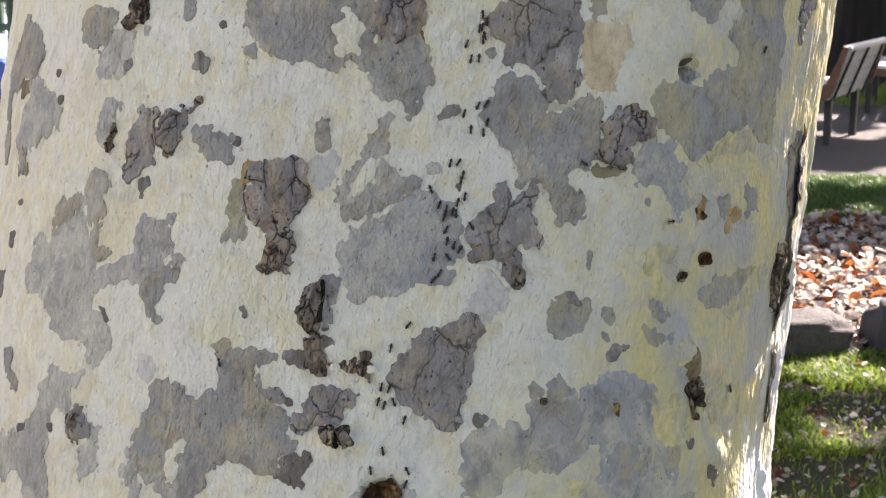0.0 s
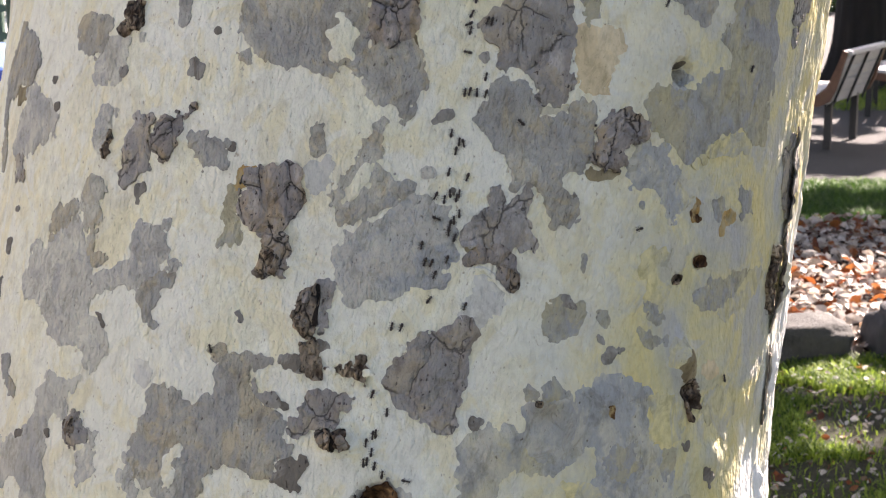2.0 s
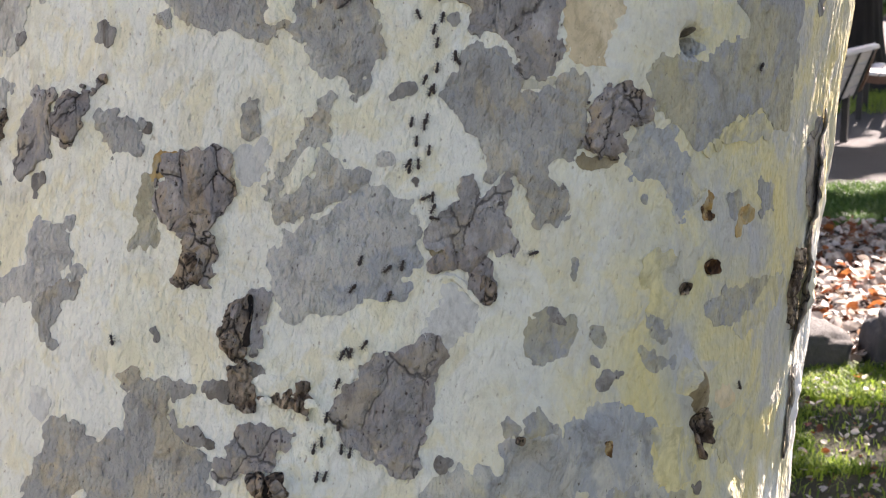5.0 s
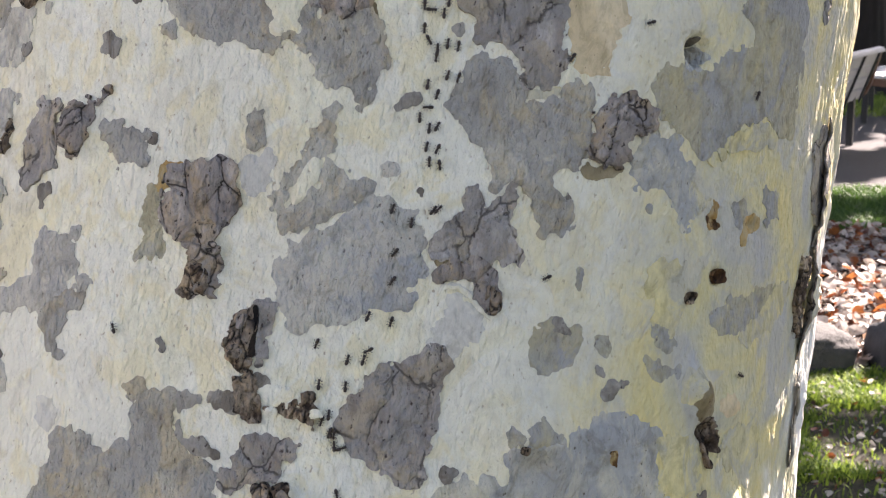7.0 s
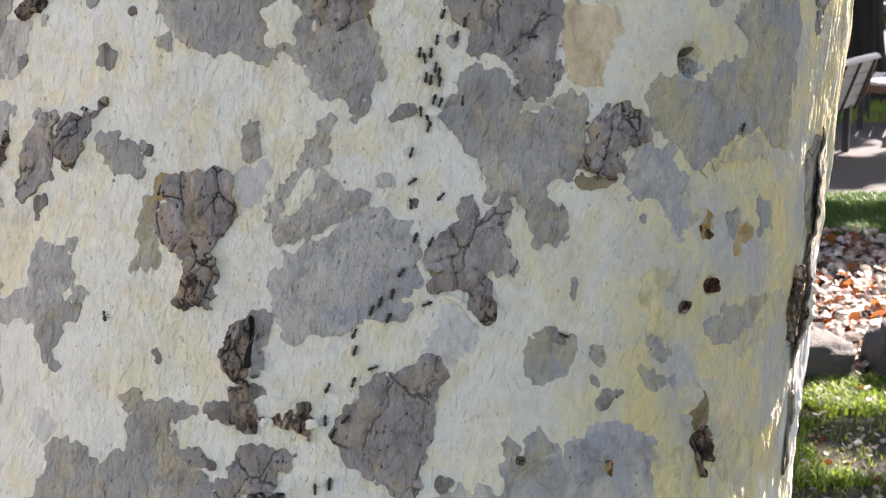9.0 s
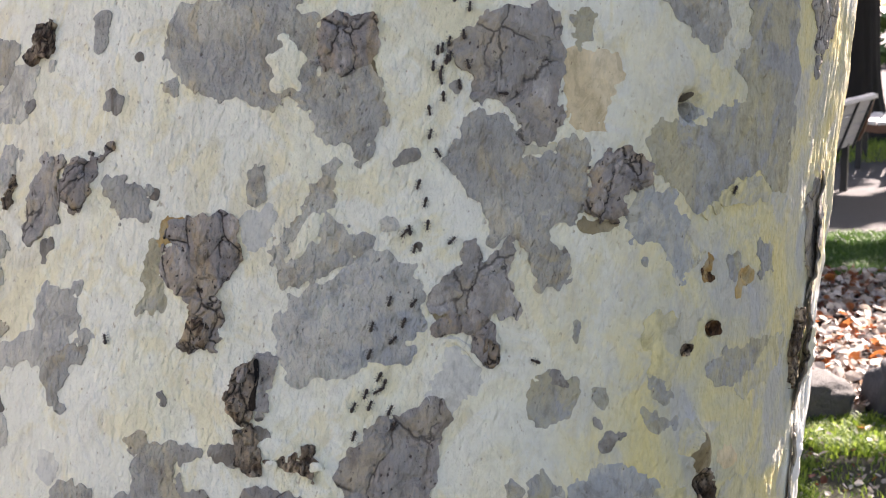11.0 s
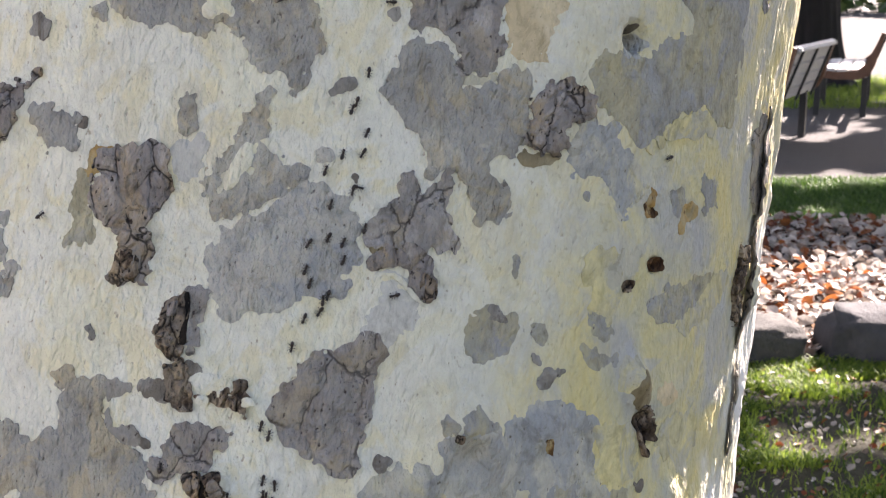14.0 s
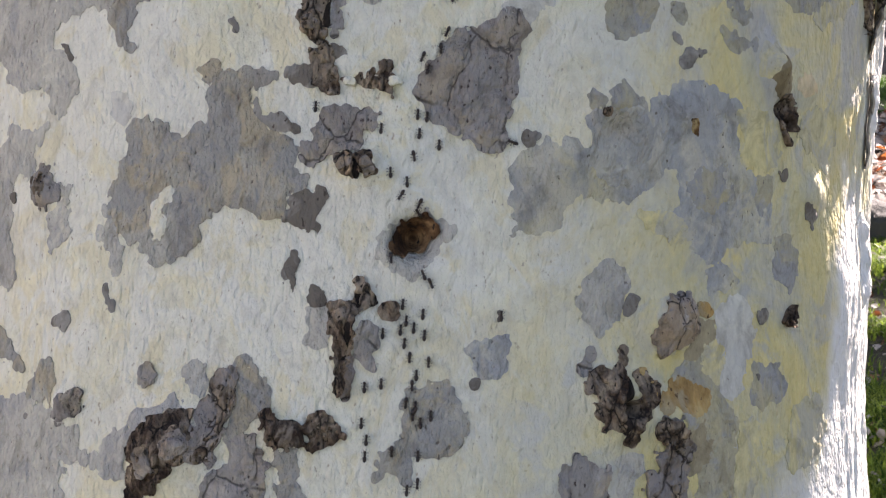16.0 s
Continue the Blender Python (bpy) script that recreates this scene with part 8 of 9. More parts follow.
    crawl((0, 3.5, 11.1, 2), (1.5, 3.6, 13.5, 5), (3, 4.0, 16.3, 9), (4.5, 4.6, 19.4, 1), (7, 4.1, 24.6, -3), (8, 4.2, 26.6, 1), (10.5, 4.2, 31.6, 1), (12.5, 4.3, 34.0, 1), (14.5, 4.3, 34.0, 1), (16, 4.3, 34.0, 1))
    crawl((0, 4.3, 11.7, -175), (1.5, 4.1, 10.0, 168), (3, 4.8, 9.0, -162), (4.5, 3.2, 7.2, -141), (7, 3.2, 7.0, -153), (8, 3.8, 8.3, -175), (10.5, 2.9, 4.2, -165), (12.5, 2.7, 4.2, -146), (14.5, 2.2, 3.1, -175), (16, 2.3, 0.3, 178))
    crawl((0, 4.3, 10.9, -7), (1.5, 4.1, 12.5, -15), (3, 3.7, 13.2, -2), (4.5, 4.0, 15.0, -3), (7, 3.5, 17.7, -6), (8, 3.6, 19.4, 2), (10.5, 3.7, 23.8, -5), (12.5, 2.8, 28.1, -2), (14.5, 3.4, 31.8, 9), (16, 3.8, 34.0, 9))
    crawl((0, 3.4, 10.4, -171), (1.5, 3.0, 8.1, -168), (3, 2.3, 5.0, -165), (4.5, 1.5, 2.2, -163), (7, -0.0, -2.4, -169), (8, 0.2, -4.2, 174), (10.5, 0.7, -8.7, 172), (12.5, 1.4, -12.4, 170), (14.5, 1.9, -16.0, 174), (16, 2.0, -19.1, 178))
    crawl((0, 3.7, 9.5, 21), (1.5, 4.6, 11.9, 9), (3, 4.4, 13.6, -5), (4.5, 4.3, 16.1, 4), (7, 4.9, 20.7, 9), (8, 5.2, 21.9, 4), (10.5, 5.4, 28.1, -1), (12.5, 5.0, 31.7, -7), (14.5, 4.7, 34.0, -10), (16, 4.6, 34.0, -10))
    crawl((0, 3.9, 8.6, -179), (1.5, 3.9, 7.0, -168), (3, 3.0, 4.3, -164), (4.5, 2.5, 2.1, -160), (7, 2.3, 2.4, -126), (8, 2.0, 1.7, -166), (10.5, 1.8, 0.4, -169), (12.5, 1.4, -1.6, -175), (14.5, 1.1, -8.0, -174), (16, 0.6, -9.1, -154))
    crawl((0, 4.5, 8.4, 7), (1.5, 4.7, 10.1, -4), (3, 4.2, 11.9, -17), (4.5, 3.7, 13.4, 1), (7, 4.2, 15.9, 5), (8, 4.1, 18.4, 1), (10.5, 4.3, 24.4, 1), (12.5, 4.3, 28.2, -0), (14.5, 4.3, 32.0, -0), (16, 4.3, 34.0, -0))
    crawl((0, 5.0, 8.1, -156), (1.5, 4.3, 6.8, -175), (3, 5.2, 10.5, -166), (4.5, 5.5, 11.5, -180), (7, 5.2, 14.8, 165), (8, 4.7, 14.5, -125), (10.5, 3.1, 13.9, -150), (12.5, 3.7, 12.8, -133), (14.5, 4.5, 15.2, -168), (16, 4.4, 15.8, 171))
    crawl((0, 3.1, 7.3, 8), (1.5, 3.6, 11.1, 3), (3, 3.5, 14.0, -2), (4.5, 3.4, 16.0, 2), (7, 3.7, 19.9, 4), (8, 3.8, 21.4, 2), (10.5, 3.8, 25.0, -4), (12.5, 3.2, 29.0, -1), (14.5, 3.7, 32.5, 8), (16, 3.9, 34.0, 9))
    crawl((0, 4.2, 7.4, 135), (1.5, 6.6, 4.9, 177), (3, 4.4, 2.7, -125), (4.5, 1.5, 1.4, -55), (7, 2.0, 4.6, 15), (8, 3.1, 6.7, 26), (10.5, 4.4, 9.4, 36), (12.5, 4.2, 8.1, 5), (14.5, 4.2, 7.6, 19), (16, 3.8, 7.1, 37))
    crawl((0, 3.7, 6.1, 19), (1.5, 4.5, 8.4, 14), (3, 5.1, 11.3, -3), (4.5, 4.3, 13.5, -8), (7, 4.2, 17.1, -1), (8, 4.2, 19.6, 2), (10.5, 4.5, 24.7, 1), (12.5, 4.4, 28.6, -1), (14.5, 4.4, 32.5, -1), (16, 4.3, 34.0, -1))
    crawl((0, 3.3, 5.5, -151), (1.5, 1.6, 2.6, -163), (3, 1.8, 0.7, -174), (4.5, 1.3, -0.1, -167), (7, 0.9, -3.1, -178), (8, 1.2, -4.3, 177), (10.5, 1.1, -7.3, 178), (12.5, 1.3, -9.7, 174), (14.5, 1.6, -12.1, 161), (16, 2.9, -14.4, 151))
    crawl((0, 5.6, 10.1, -39), (1.5, 4.9, 10.9, -13), (3, 5.1, 12.3, 0), (4.5, 4.9, 14.4, -4), (7, 4.7, 17.3, 22), (8, 6.6, 18.5, 10), (10.5, 5.7, 23.0, -16), (12.5, 4.3, 26.4, -12), (14.5, 4.3, 29.7, -0), (16, 4.3, 32.1, -0))
    crawl((0, 23.0, 13.4, -103), (1.5, 20.8, 12.9, -115), (3, 18.5, 11.3, -111), (4.5, 12.5, 9.7, -116), (7, 13.3, 8.7, -121), (8, 9.3, 7.8, -115), (10.5, 3.6, 4.2, -127), (12.5, 1.2, 1.6, -144), (14.5, 1.9, 1.8, 179), (16, 1.2, -0.3, -163))
    crawl((0, 1.9, 1.8, 32), (1.5, 3.5, 4.3, 34), (3, 3.6, 4.3, 15), (4.5, 4.1, 6.5, 3), (7, 3.9, 10.9, 0), (8, 4.1, 12.2, -7), (10.5, 3.6, 13.5, -17), (12.5, 3.1, 15.6, 0), (14.5, 3.6, 17.8, 12), (16, 3.9, 19.5, 11))
    crawl((0, 0.8, -0.2, -177), (1.5, 0.7, -2.6, -165), (3, -0.6, -5.5, -174), (4.5, 0.1, -8.2, 167), (7, 1.1, -12.6, 167), (8, 1.5, -14.3, 173), (10.5, 1.9, -18.7, 176), (12.5, 2.1, -22.2, 176), (14.5, 2.3, -25.8, 176), (16, 2.5, -28.4, 177))
    crawl((0, 0.5, -3.2, 4), (1.5, 0.8, 0.8, 5), (3, 1.2, 3.7, 4), (4.5, 1.3, 6.5, 10), (7, 2.6, 11.6, 14), (8, 3.2, 14.1, 10), (10.5, 3.8, 19.1, 7), (12.5, 4.3, 24.4, 3), (14.5, 4.3, 28.6, -0), (16, 4.3, 31.8, -0))
    crawl((0, 1.1, -3.3, -168), (1.5, 0.6, -5.7, -177), (3, 0.9, -8.7, 173), (4.5, 1.3, -11.2, 171), (7, 1.9, -15.5, 173), (8, 2.0, -17.2, 178), (10.5, 2.1, -21.4, 178), (12.5, 2.3, -24.8, 177), (14.5, 2.5, -28.2, 178), (16, 2.5, -30.8, 180))
    crawl((0, 0.4, -4.4, -175), (1.5, 0.3, -6.4, -177), (3, 0.2, -9.0, 173), (4.5, 0.8, -10.4, 163), (7, 1.3, -12.7, 166), (8, 1.6, -13.7, 169), (10.5, 2.0, -16.0, 174), (12.5, 2.0, -17.8, 179), (14.5, 2.0, -19.7, 180), (16, 2.0, -21.9, -179))
    crawl((0, 0.9, -4.6, -173), (1.5, 0.5, -7.8, -177), (3, 0.6, -10.3, 172), (4.5, 1.2, -12.8, 170), (7, 1.8, -17.1, 173), (8, 1.9, -18.8, 177), (10.5, 2.2, -23.0, 177), (12.5, 2.4, -26.4, 177), (14.5, 2.5, -29.8, 179), (16, 2.5, -32.4, 180))
    crawl((0, 1.6, -4.2, -28), (1.5, 1.4, -4.0, -5), (3, 1.8, -7.4, -1), (4.5, 1.5, -8.1, 12), (7, 1.4, -9.1, 4), (8, 1.4, -9.5, -1), (10.5, 1.5, -10.6, -5), (12.5, 1.5, -11.4, -6), (14.5, 1.6, -12.2, -19), (16, 2.4, -13.9, -25))
    crawl((0, 2.6, -5.5, -168), (1.5, 1.9, -8.6, -173), (3, 1.9, -11.1, 179), (4.5, 2.1, -13.5, 177), (7, 2.3, -17.6, 179), (8, 2.2, -19.2, 179), (10.5, 2.3, -23.2, 178), (12.5, 2.5, -26.5, 178), (14.5, 2.5, -29.7, 179), (16, 2.5, -32.1, -180))
    crawl((0, 1.3, -8.0, -17), (1.5, 0.8, -6.4, -8), (3, 1.1, -6.6, -1), (4.5, 0.8, -3.9, 0), (7, 1.1, 1.7, 8), (8, 1.8, 3.8, 15), (10.5, 2.8, 8.3, 7), (12.5, 2.8, 11.7, 5), (14.5, 3.4, 15.2, 8), (16, 3.8, 17.9, 8))
    crawl((0, 0.6, -9.6, 165), (1.5, 1.1, -11.6, 167), (3, 1.6, -13.7, 169), (4.5, 1.9, -15.7, 175), (7, 2.0, -19.1, 178), (8, 2.1, -20.4, 177), (10.5, 2.3, -23.8, 177), (12.5, 2.4, -26.6, 178), (14.5, 2.5, -29.3, 179), (16, 2.5, -31.3, 180))
    crawl((0, 3.4, -9.3, 145), (1.5, 3.8, -9.8, 86), (3, 3.0, -9.4, 132), (4.5, 2.1, -8.4, 152), (7, 1.6, -6.8, 160), (8, 1.3, -6.2, 168), (10.5, 1.1, -4.6, 176), (12.5, 1.1, -3.3, 164), (14.5, 2.2, -8.3, 174), (16, 1.8, -9.5, -163))
    crawl((0, 3.4, -10.3, -166), (1.5, 2.9, -12.5, -170), (3, 2.7, -14.7, -175), (4.5, 2.5, -17.0, -177), (7, 2.4, -20.7, -178), (8, 2.4, -22.2, 179), (10.5, 2.5, -25.9, 178), (12.5, 2.6, -28.9, 180), (14.5, 2.6, -31.8, -180), (16, 2.5, -34.1, -180))
    crawl((0, 13.9, 16.5, -65), (1.5, 10.1, 18.3, -60), (3, 6.7, 20.6, -56), (4.5, 6.0, 21.0, -43), (7, 4.6, 22.7, -0), (8, 6.0, 24.0, 9), (10.5, 5.3, 26.7, -12), (12.5, 4.9, 28.9, -8), (14.5, 4.7, 31.1, -6), (16, 4.5, 32.7, -5))
    crawl((0, 5.3, 29.6, -180), (1.5, 5.3, 27.4, -168), (3, 4.4, 25.1, -166), (4.5, 4.5, 24.0, -174), (7, 4.0, 21.7, -178), (8, 4.4, 20.9, -168), (10.5, 4.4, 23.4, 162), (12.5, 3.0, 25.1, 162), (14.5, 3.5, 26.0, -152), (16, 3.8, 26.6, -155))
    crawl((0, 5.5, 29.0, -180), (1.5, 5.5, 27.1, -173), (3, 5.1, 25.2, -179), (4.5, 5.5, 22.0, 173), (7, 5.6, 20.6, -170), (8, 5.1, 19.8, -166), (10.5, 3.9, 14.0, -172), (12.5, 3.7, 9.8, -160), (14.5, 1.7, 7.9, -156), (16, 2.0, 5.8, 174))
    crawl((0, 4.4, 13.9, -177), (1.5, 4.3, 11.0, -178), (3, 4.3, 8.9, -172), (4.5, 3.7, 6.1, -170), (7, 3.5, 4.4, -170), (8, 3.7, 6.2, -162), (10.5, 3.2, 3.7, -167), (12.5, 3.2, 4.2, 179), (14.5, 3.2, 4.2, -147), (16, 2.9, 3.6, -146))
    crawl((0, 4.0, 10.9, -171), (1.5, 3.6, 8.3, -167), (3, 2.6, 4.7, -164), (4.5, 1.9, 2.4, -166), (7, 0.6, -3.1, -170), (8, 0.7, -5.1, 176), (10.5, 1.1, -10.0, 173), (12.5, 1.7, -14.0, 173), (14.5, 2.0, -17.9, 175), (16, 2.3, -20.8, 174))
    crawl((0, 1.2, -11.5, -8), (1.5, 0.7, -8.3, -3), (3, 0.9, -7.5, 3), (4.5, 0.8, -5.2, -11), (7, -0.5, -0.1, -2), (8, 0.5, 2.2, 20), (10.5, 1.9, 6.5, 10), (12.5, 1.9, 10.2, 5), (14.5, 2.5, 14.1, 11), (16, 3.2, 17.0, 14))
    crawl((0, 0.7, -11.6, -8), (1.5, 0.3, -9.1, -11), (3, 0.1, -8.2, -4), (4.5, 0.1, -5.6, 4), (7, 0.4, -1.9, -1), (8, 0.0, -0.6, 13), (10.5, 1.3, 1.7, 18), (12.5, 1.5, 3.8, 9), (14.5, 2.2, 7.7, 15), (16, 3.1, 9.9, 22))
    crawl((0, 1.3, -11.4, -8), (1.5, 1.0, -9.3, 2), (3, 1.4, -8.0, 7), (4.5, 1.5, -4.6, 4), (7, 2.1, 1.8, 9), (8, 2.6, 2.2, 79), (10.5, 3.6, 1.8, 23), (12.5, 4.4, 6.2, 10), (14.5, 5.3, 10.9, 4), (16, 4.9, 13.9, -6))
    crawl((0, 2.2, -13.0, -8), (1.5, 1.8, -9.7, -4), (3, 1.9, -9.0, 11), (4.5, 2.6, -5.5, -4), (7, 1.5, -3.9, 63), (8, 0.9, -6.4, 9), (10.5, 0.9, -7.5, -3), (12.5, 1.0, -8.4, -12), (14.5, 1.4, -9.4, -24), (16, 1.8, -10.0, -33))
    crawl((0, 0.5, -15.9, -7), (1.5, 0.1, -12.7, -8), (3, -0.3, -9.5, 9), (4.5, 1.0, -7.0, 14), (7, 1.0, -3.8, -9), (8, 0.3, -2.7, 36), (10.5, 4.3, 0.7, 30), (12.5, 3.7, 3.1, -13), (14.5, 3.2, 5.6, -0), (16, 3.6, 7.5, 12))
    crawl((0, 1.1, -16.1, -7), (1.5, 0.7, -12.9, -8), (3, 0.2, -9.8, -2), (4.5, 0.5, -7.5, 4), (7, 0.7, -3.0, 1), (8, 0.5, -3.2, 21), (10.5, 2.3, 1.0, 14), (12.5, 2.8, 6.1, 14), (14.5, 4.4, 9.6, 16), (16, 4.6, 12.4, 3))
    crawl((0, 2.7, -15.6, -7), (1.5, 2.3, -12.6, -8), (3, 1.9, -9.6, -2), (4.5, 2.1, -5.8, -4), (7, 1.2, -0.0, -4), (8, 1.5, 1.7, 8), (10.5, 1.8, 4.9, 11), (12.5, 2.7, 8.1, 9), (14.5, 3.0, 12.0, 6), (16, 3.5, 14.6, 11))
    crawl((0, 2.8, 35.4, -180), (1.5, 2.8, 34.5, -180), (3, 2.8, 32.9, -180), (4.5, 2.8, 29.9, -180), (7, 2.8, 24.9, 174), (8, 3.4, 23.2, 164), (10.5, 3.6, 21.9, 162), (12.5, 4.1, 21.3, 169), (14.5, 4.1, 19.1, 178), (16, 4.2, 17.5, 179))
    crawl((0, 3.0, 33.3, -180), (1.5, 3.0, 31.2, -180), (3, 3.0, 29.1, -180), (4.5, 3.0, 26.9, -180), (7, 3.0, 23.4, 177), (8, 3.3, 21.2, 170), (10.5, 4.5, 15.4, 175), (12.5, 4.1, 11.5, -167), (14.5, 2.8, 8.0, -165), (16, 2.4, 5.1, -172))
    crawl((0, 20.3, 32.9, -161), (1.5, 19.9, 31.6, -161), (3, 19.4, 30.3, -161), (4.5, 19.0, 29.0, -161), (7, 18.2, 26.9, -116), (8, 12.7, 26.0, -109), (10.5, 9.3, 23.8, -102), (12.5, 5.2, 24.4, -83), (14.5, 4.8, 24.4, -102), (16, 4.6, 24.3, -102))
    crawl((0, 12.9, 36.1, -180), (1.5, 12.9, 33.9, -180), (3, 12.9, 31.0, -180), (4.5, 12.9, 28.1, -180), (7, 12.9, 23.3, -153), (8, 9.5, 21.3, -83), (10.5, 5.9, 24.1, -29), (12.5, 5.3, 28.7, -9), (14.5, 4.9, 30.4, -12), (16, 4.7, 31.8, -10))
    crawl((0, 33.8, 0.6, -29), (1.5, 33.4, 1.4, -29), (3, 32.9, 2.2, -29), (4.5, 32.5, 3.0, -29), (7, 31.7, 4.4, -81), (8, 20.3, 4.9, -84), (10.5, 13.7, 6.3, -77), (12.5, 9.8, 7.3, -96), (14.5, 7.2, 5.6, -115), (16, 5.5, 5.4, -98))
    crawl((0, 5.3, 33.0, -180), (1.5, 5.3, 30.8, -180), (3, 5.3, 28.5, -180), (4.5, 5.3, 26.3, -180), (7, 5.3, 22.6, -180), (8, 5.3, 21.1, -169), (10.5, 4.3, 16.9, -173), (12.5, 4.3, 13.0, -178), (14.5, 4.1, 11.8, -171), (16, 3.8, 9.9, -173))
    crawl((0, -12.7, -3.1, -23), (1.5, -13.2, -2.1, -23), (3, -13.6, -1.0, -23), (4.5, -14.1, -0.0, -23), (7, -14.8, 1.7, -23), (8, -15.1, 2.4, -23), (10.5, -15.9, 4.2, -23), (12.5, -16.5, 5.5, 12), (14.5, -14.9, 8.9, 61), (16, -7.1, 10.7, 77))
    crawl((0, 31.1, 30.0, -160), (1.5, 30.7, 28.8, -160), (3, 30.2, 27.6, -160), (4.5, 29.8, 26.4, -160), (7, 29.0, 24.4, -160), (8, 28.7, 23.5, -160), (10.5, 28.0, 21.5, -160), (12.5, 27.4, 19.9, -160), (14.5, 26.8, 18.3, -106), (16, 17.7, 17.1, -98))
    crawl((0, 16.0, -17.9, -21), (1.5, 15.6, -16.7, -21), (3, 15.1, -15.5, -21), (4.5, 14.7, -14.3, -21), (7, 13.9, -12.3, -21), (8, 13.6, -11.5, -21), (10.5, 12.9, -9.5, -21), (12.5, 12.3, -7.9, -21), (14.5, 11.7, -6.3, -60), (16, 7.3, -5.1, -74))
    crawl((0, 2.5, -23.8, -3), (1.5, 2.4, -21.7, -3), (3, 2.3, -19.5, -1), (4.5, 2.3, -17.4, -3), (7, 2.0, -13.8, -5), (8, 1.8, -12.4, -8), (10.5, 1.3, -8.8, -6), (12.5, 1.2, -6.0, -1), (14.5, 1.2, -3.1, 5), (16, 1.6, -1.0, 8))
    crawl((0, 2.8, -33.2, 0), (1.5, 2.8, -30.5, -0), (3, 2.8, -27.7, -2), (4.5, 2.7, -25.0, -3), (7, 2.4, -20.4, -3), (8, 2.4, -18.6, -3), (10.5, 2.1, -14.0, -5), (12.5, 1.6, -10.3, -7), (14.5, 1.3, -6.6, -4), (16, 1.2, -3.9, -1))
    crawl((0, 3.4, -34.6, 0), (1.5, 3.4, -31.8, 0), (3, 3.4, -28.9, -1), (4.5, 3.3, -26.0, -3), (7, 3.1, -21.2, -3), (8, 3.0, -19.3, -2), (10.5, 2.8, -14.5, -5), (12.5, 2.3, -10.7, -7), (14.5, 1.9, -6.9, -4), (16, 1.8, -4.0, -1))
    crawl((0, 2.9, -25.5, -3), (1.5, 2.8, -23.6, -3), (3, 2.7, -21.6, -3), (4.5, 2.6, -19.7, -1), (7, 2.6, -16.5, -1), (8, 2.5, -15.3, -7), (10.5, 2.1, -12.1, -8), (12.5, 1.7, -9.5, -7), (14.5, 1.5, -7.0, -4), (16, 1.4, -5.1, -1))
    crawl((0, 0.6, -27.6, -3), (1.5, 0.5, -25.5, -3), (3, 0.4, -23.4, -3), (4.5, 0.3, -21.3, -2), (7, 0.2, -17.7, -1), (8, 0.2, -16.3, -5), (10.5, -0.2, -12.8, -7), (12.5, -0.6, -10.0, -7), (14.5, -0.9, -7.2, -4), (16, -1.0, -5.0, -1))
    crawl((0, 4.3, -36.9, 0), (1.5, 4.3, -34.0, 0), (3, 4.3, -31.0, 0), (4.5, 4.3, -28.1, -2), (7, 4.0, -23.2, -3), (8, 3.9, -21.3, -2), (10.5, 3.8, -16.4, -3), (12.5, 3.4, -12.5, -7), (14.5, 2.8, -8.6, -6), (16, 2.7, -5.7, -3))
    crawl((0, 1.4, -33.1, 0), (1.5, 1.4, -30.7, 0), (3, 1.4, -28.4, -1), (4.5, 1.3, -26.0, -3), (7, 1.0, -22.0, -3), (8, 0.9, -20.4, -1), (10.5, 0.9, -16.4, -3), (12.5, 0.6, -13.2, -7), (14.5, 0.1, -10.0, -8), (16, -0.2, -7.7, -7))
    crawl((0, 2.4, -33.6, 0), (1.5, 2.4, -31.2, 0), (3, 2.4, -28.8, -1), (4.5, 2.4, -26.5, -3), (7, 2.2, -22.5, -3), (8, 2.1, -20.9, -1), (10.5, 2.0, -16.9, -3), (12.5, 1.7, -13.8, -7), (14.5, 1.3, -10.6, -8), (16, 0.9, -8.2, -8))
    crawl((0, 1.8, -43.4, 0), (1.5, 1.8, -40.8, 0), (3, 1.8, -38.2, 0), (4.5, 1.8, -35.7, 0), (7, 1.8, -31.3, 0), (8, 1.8, -29.6, -1), (10.5, 1.6, -25.3, -2), (12.5, 1.5, -21.8, -2), (14.5, 1.3, -18.4, -1), (16, 1.3, -15.8, -1))
    crawl((0, 3.0, -46.1, 0), (1.5, 3.0, -43.3, 0), (3, 3.0, -40.5, 0), (4.5, 3.0, -37.7, 0), (7, 3.0, -33.1, 0), (8, 3.0, -31.2, -1), (10.5, 3.0, -26.5, -2), (12.5, 2.8, -22.8, -3), (14.5, 2.6, -19.1, -1), (16, 2.6, -16.3, 0))
    crawl((0, 2.0, -47.1, 0), (1.5, 2.0, -44.3, 0), (3, 2.0, -41.5, 0), (4.5, 2.0, -38.6, 0), (7, 2.0, -33.9, 0), (8, 2.0, -32.0, -0), (10.5, 2.0, -27.2, -2), (12.5, 1.8, -23.4, -3), (14.5, 1.6, -19.6, -2), (16, 1.6, -16.8, 0))
    crawl((0, 0.6, -49.5, 0), (1.5, 0.6, -46.5, 0), (3, 0.6, -43.5, 0), (4.5, 0.6, -40.5, 0), (7, 0.6, -35.6, 0), (8, 0.6, -33.6, 0), (10.5, 0.6, -28.6, -1), (12.5, 0.5, -24.7, -3), (14.5, 0.3, -20.7, -2), (16, 0.2, -17.7, -1))
    crawl((0, 2.6, -48.5, 0), (1.5, 2.6, -46.7, 0), (3, 2.6, -43.6, 0), (4.5, 2.6, -40.6, 0), (7, 2.6, -35.5, 0), (8, 2.6, -33.5, 0), (10.5, 2.6, -28.4, -1), (12.5, 2.4, -24.3, -3), (14.5, 2.2, -20.2, -2), (16, 2.1, -17.2, -0))
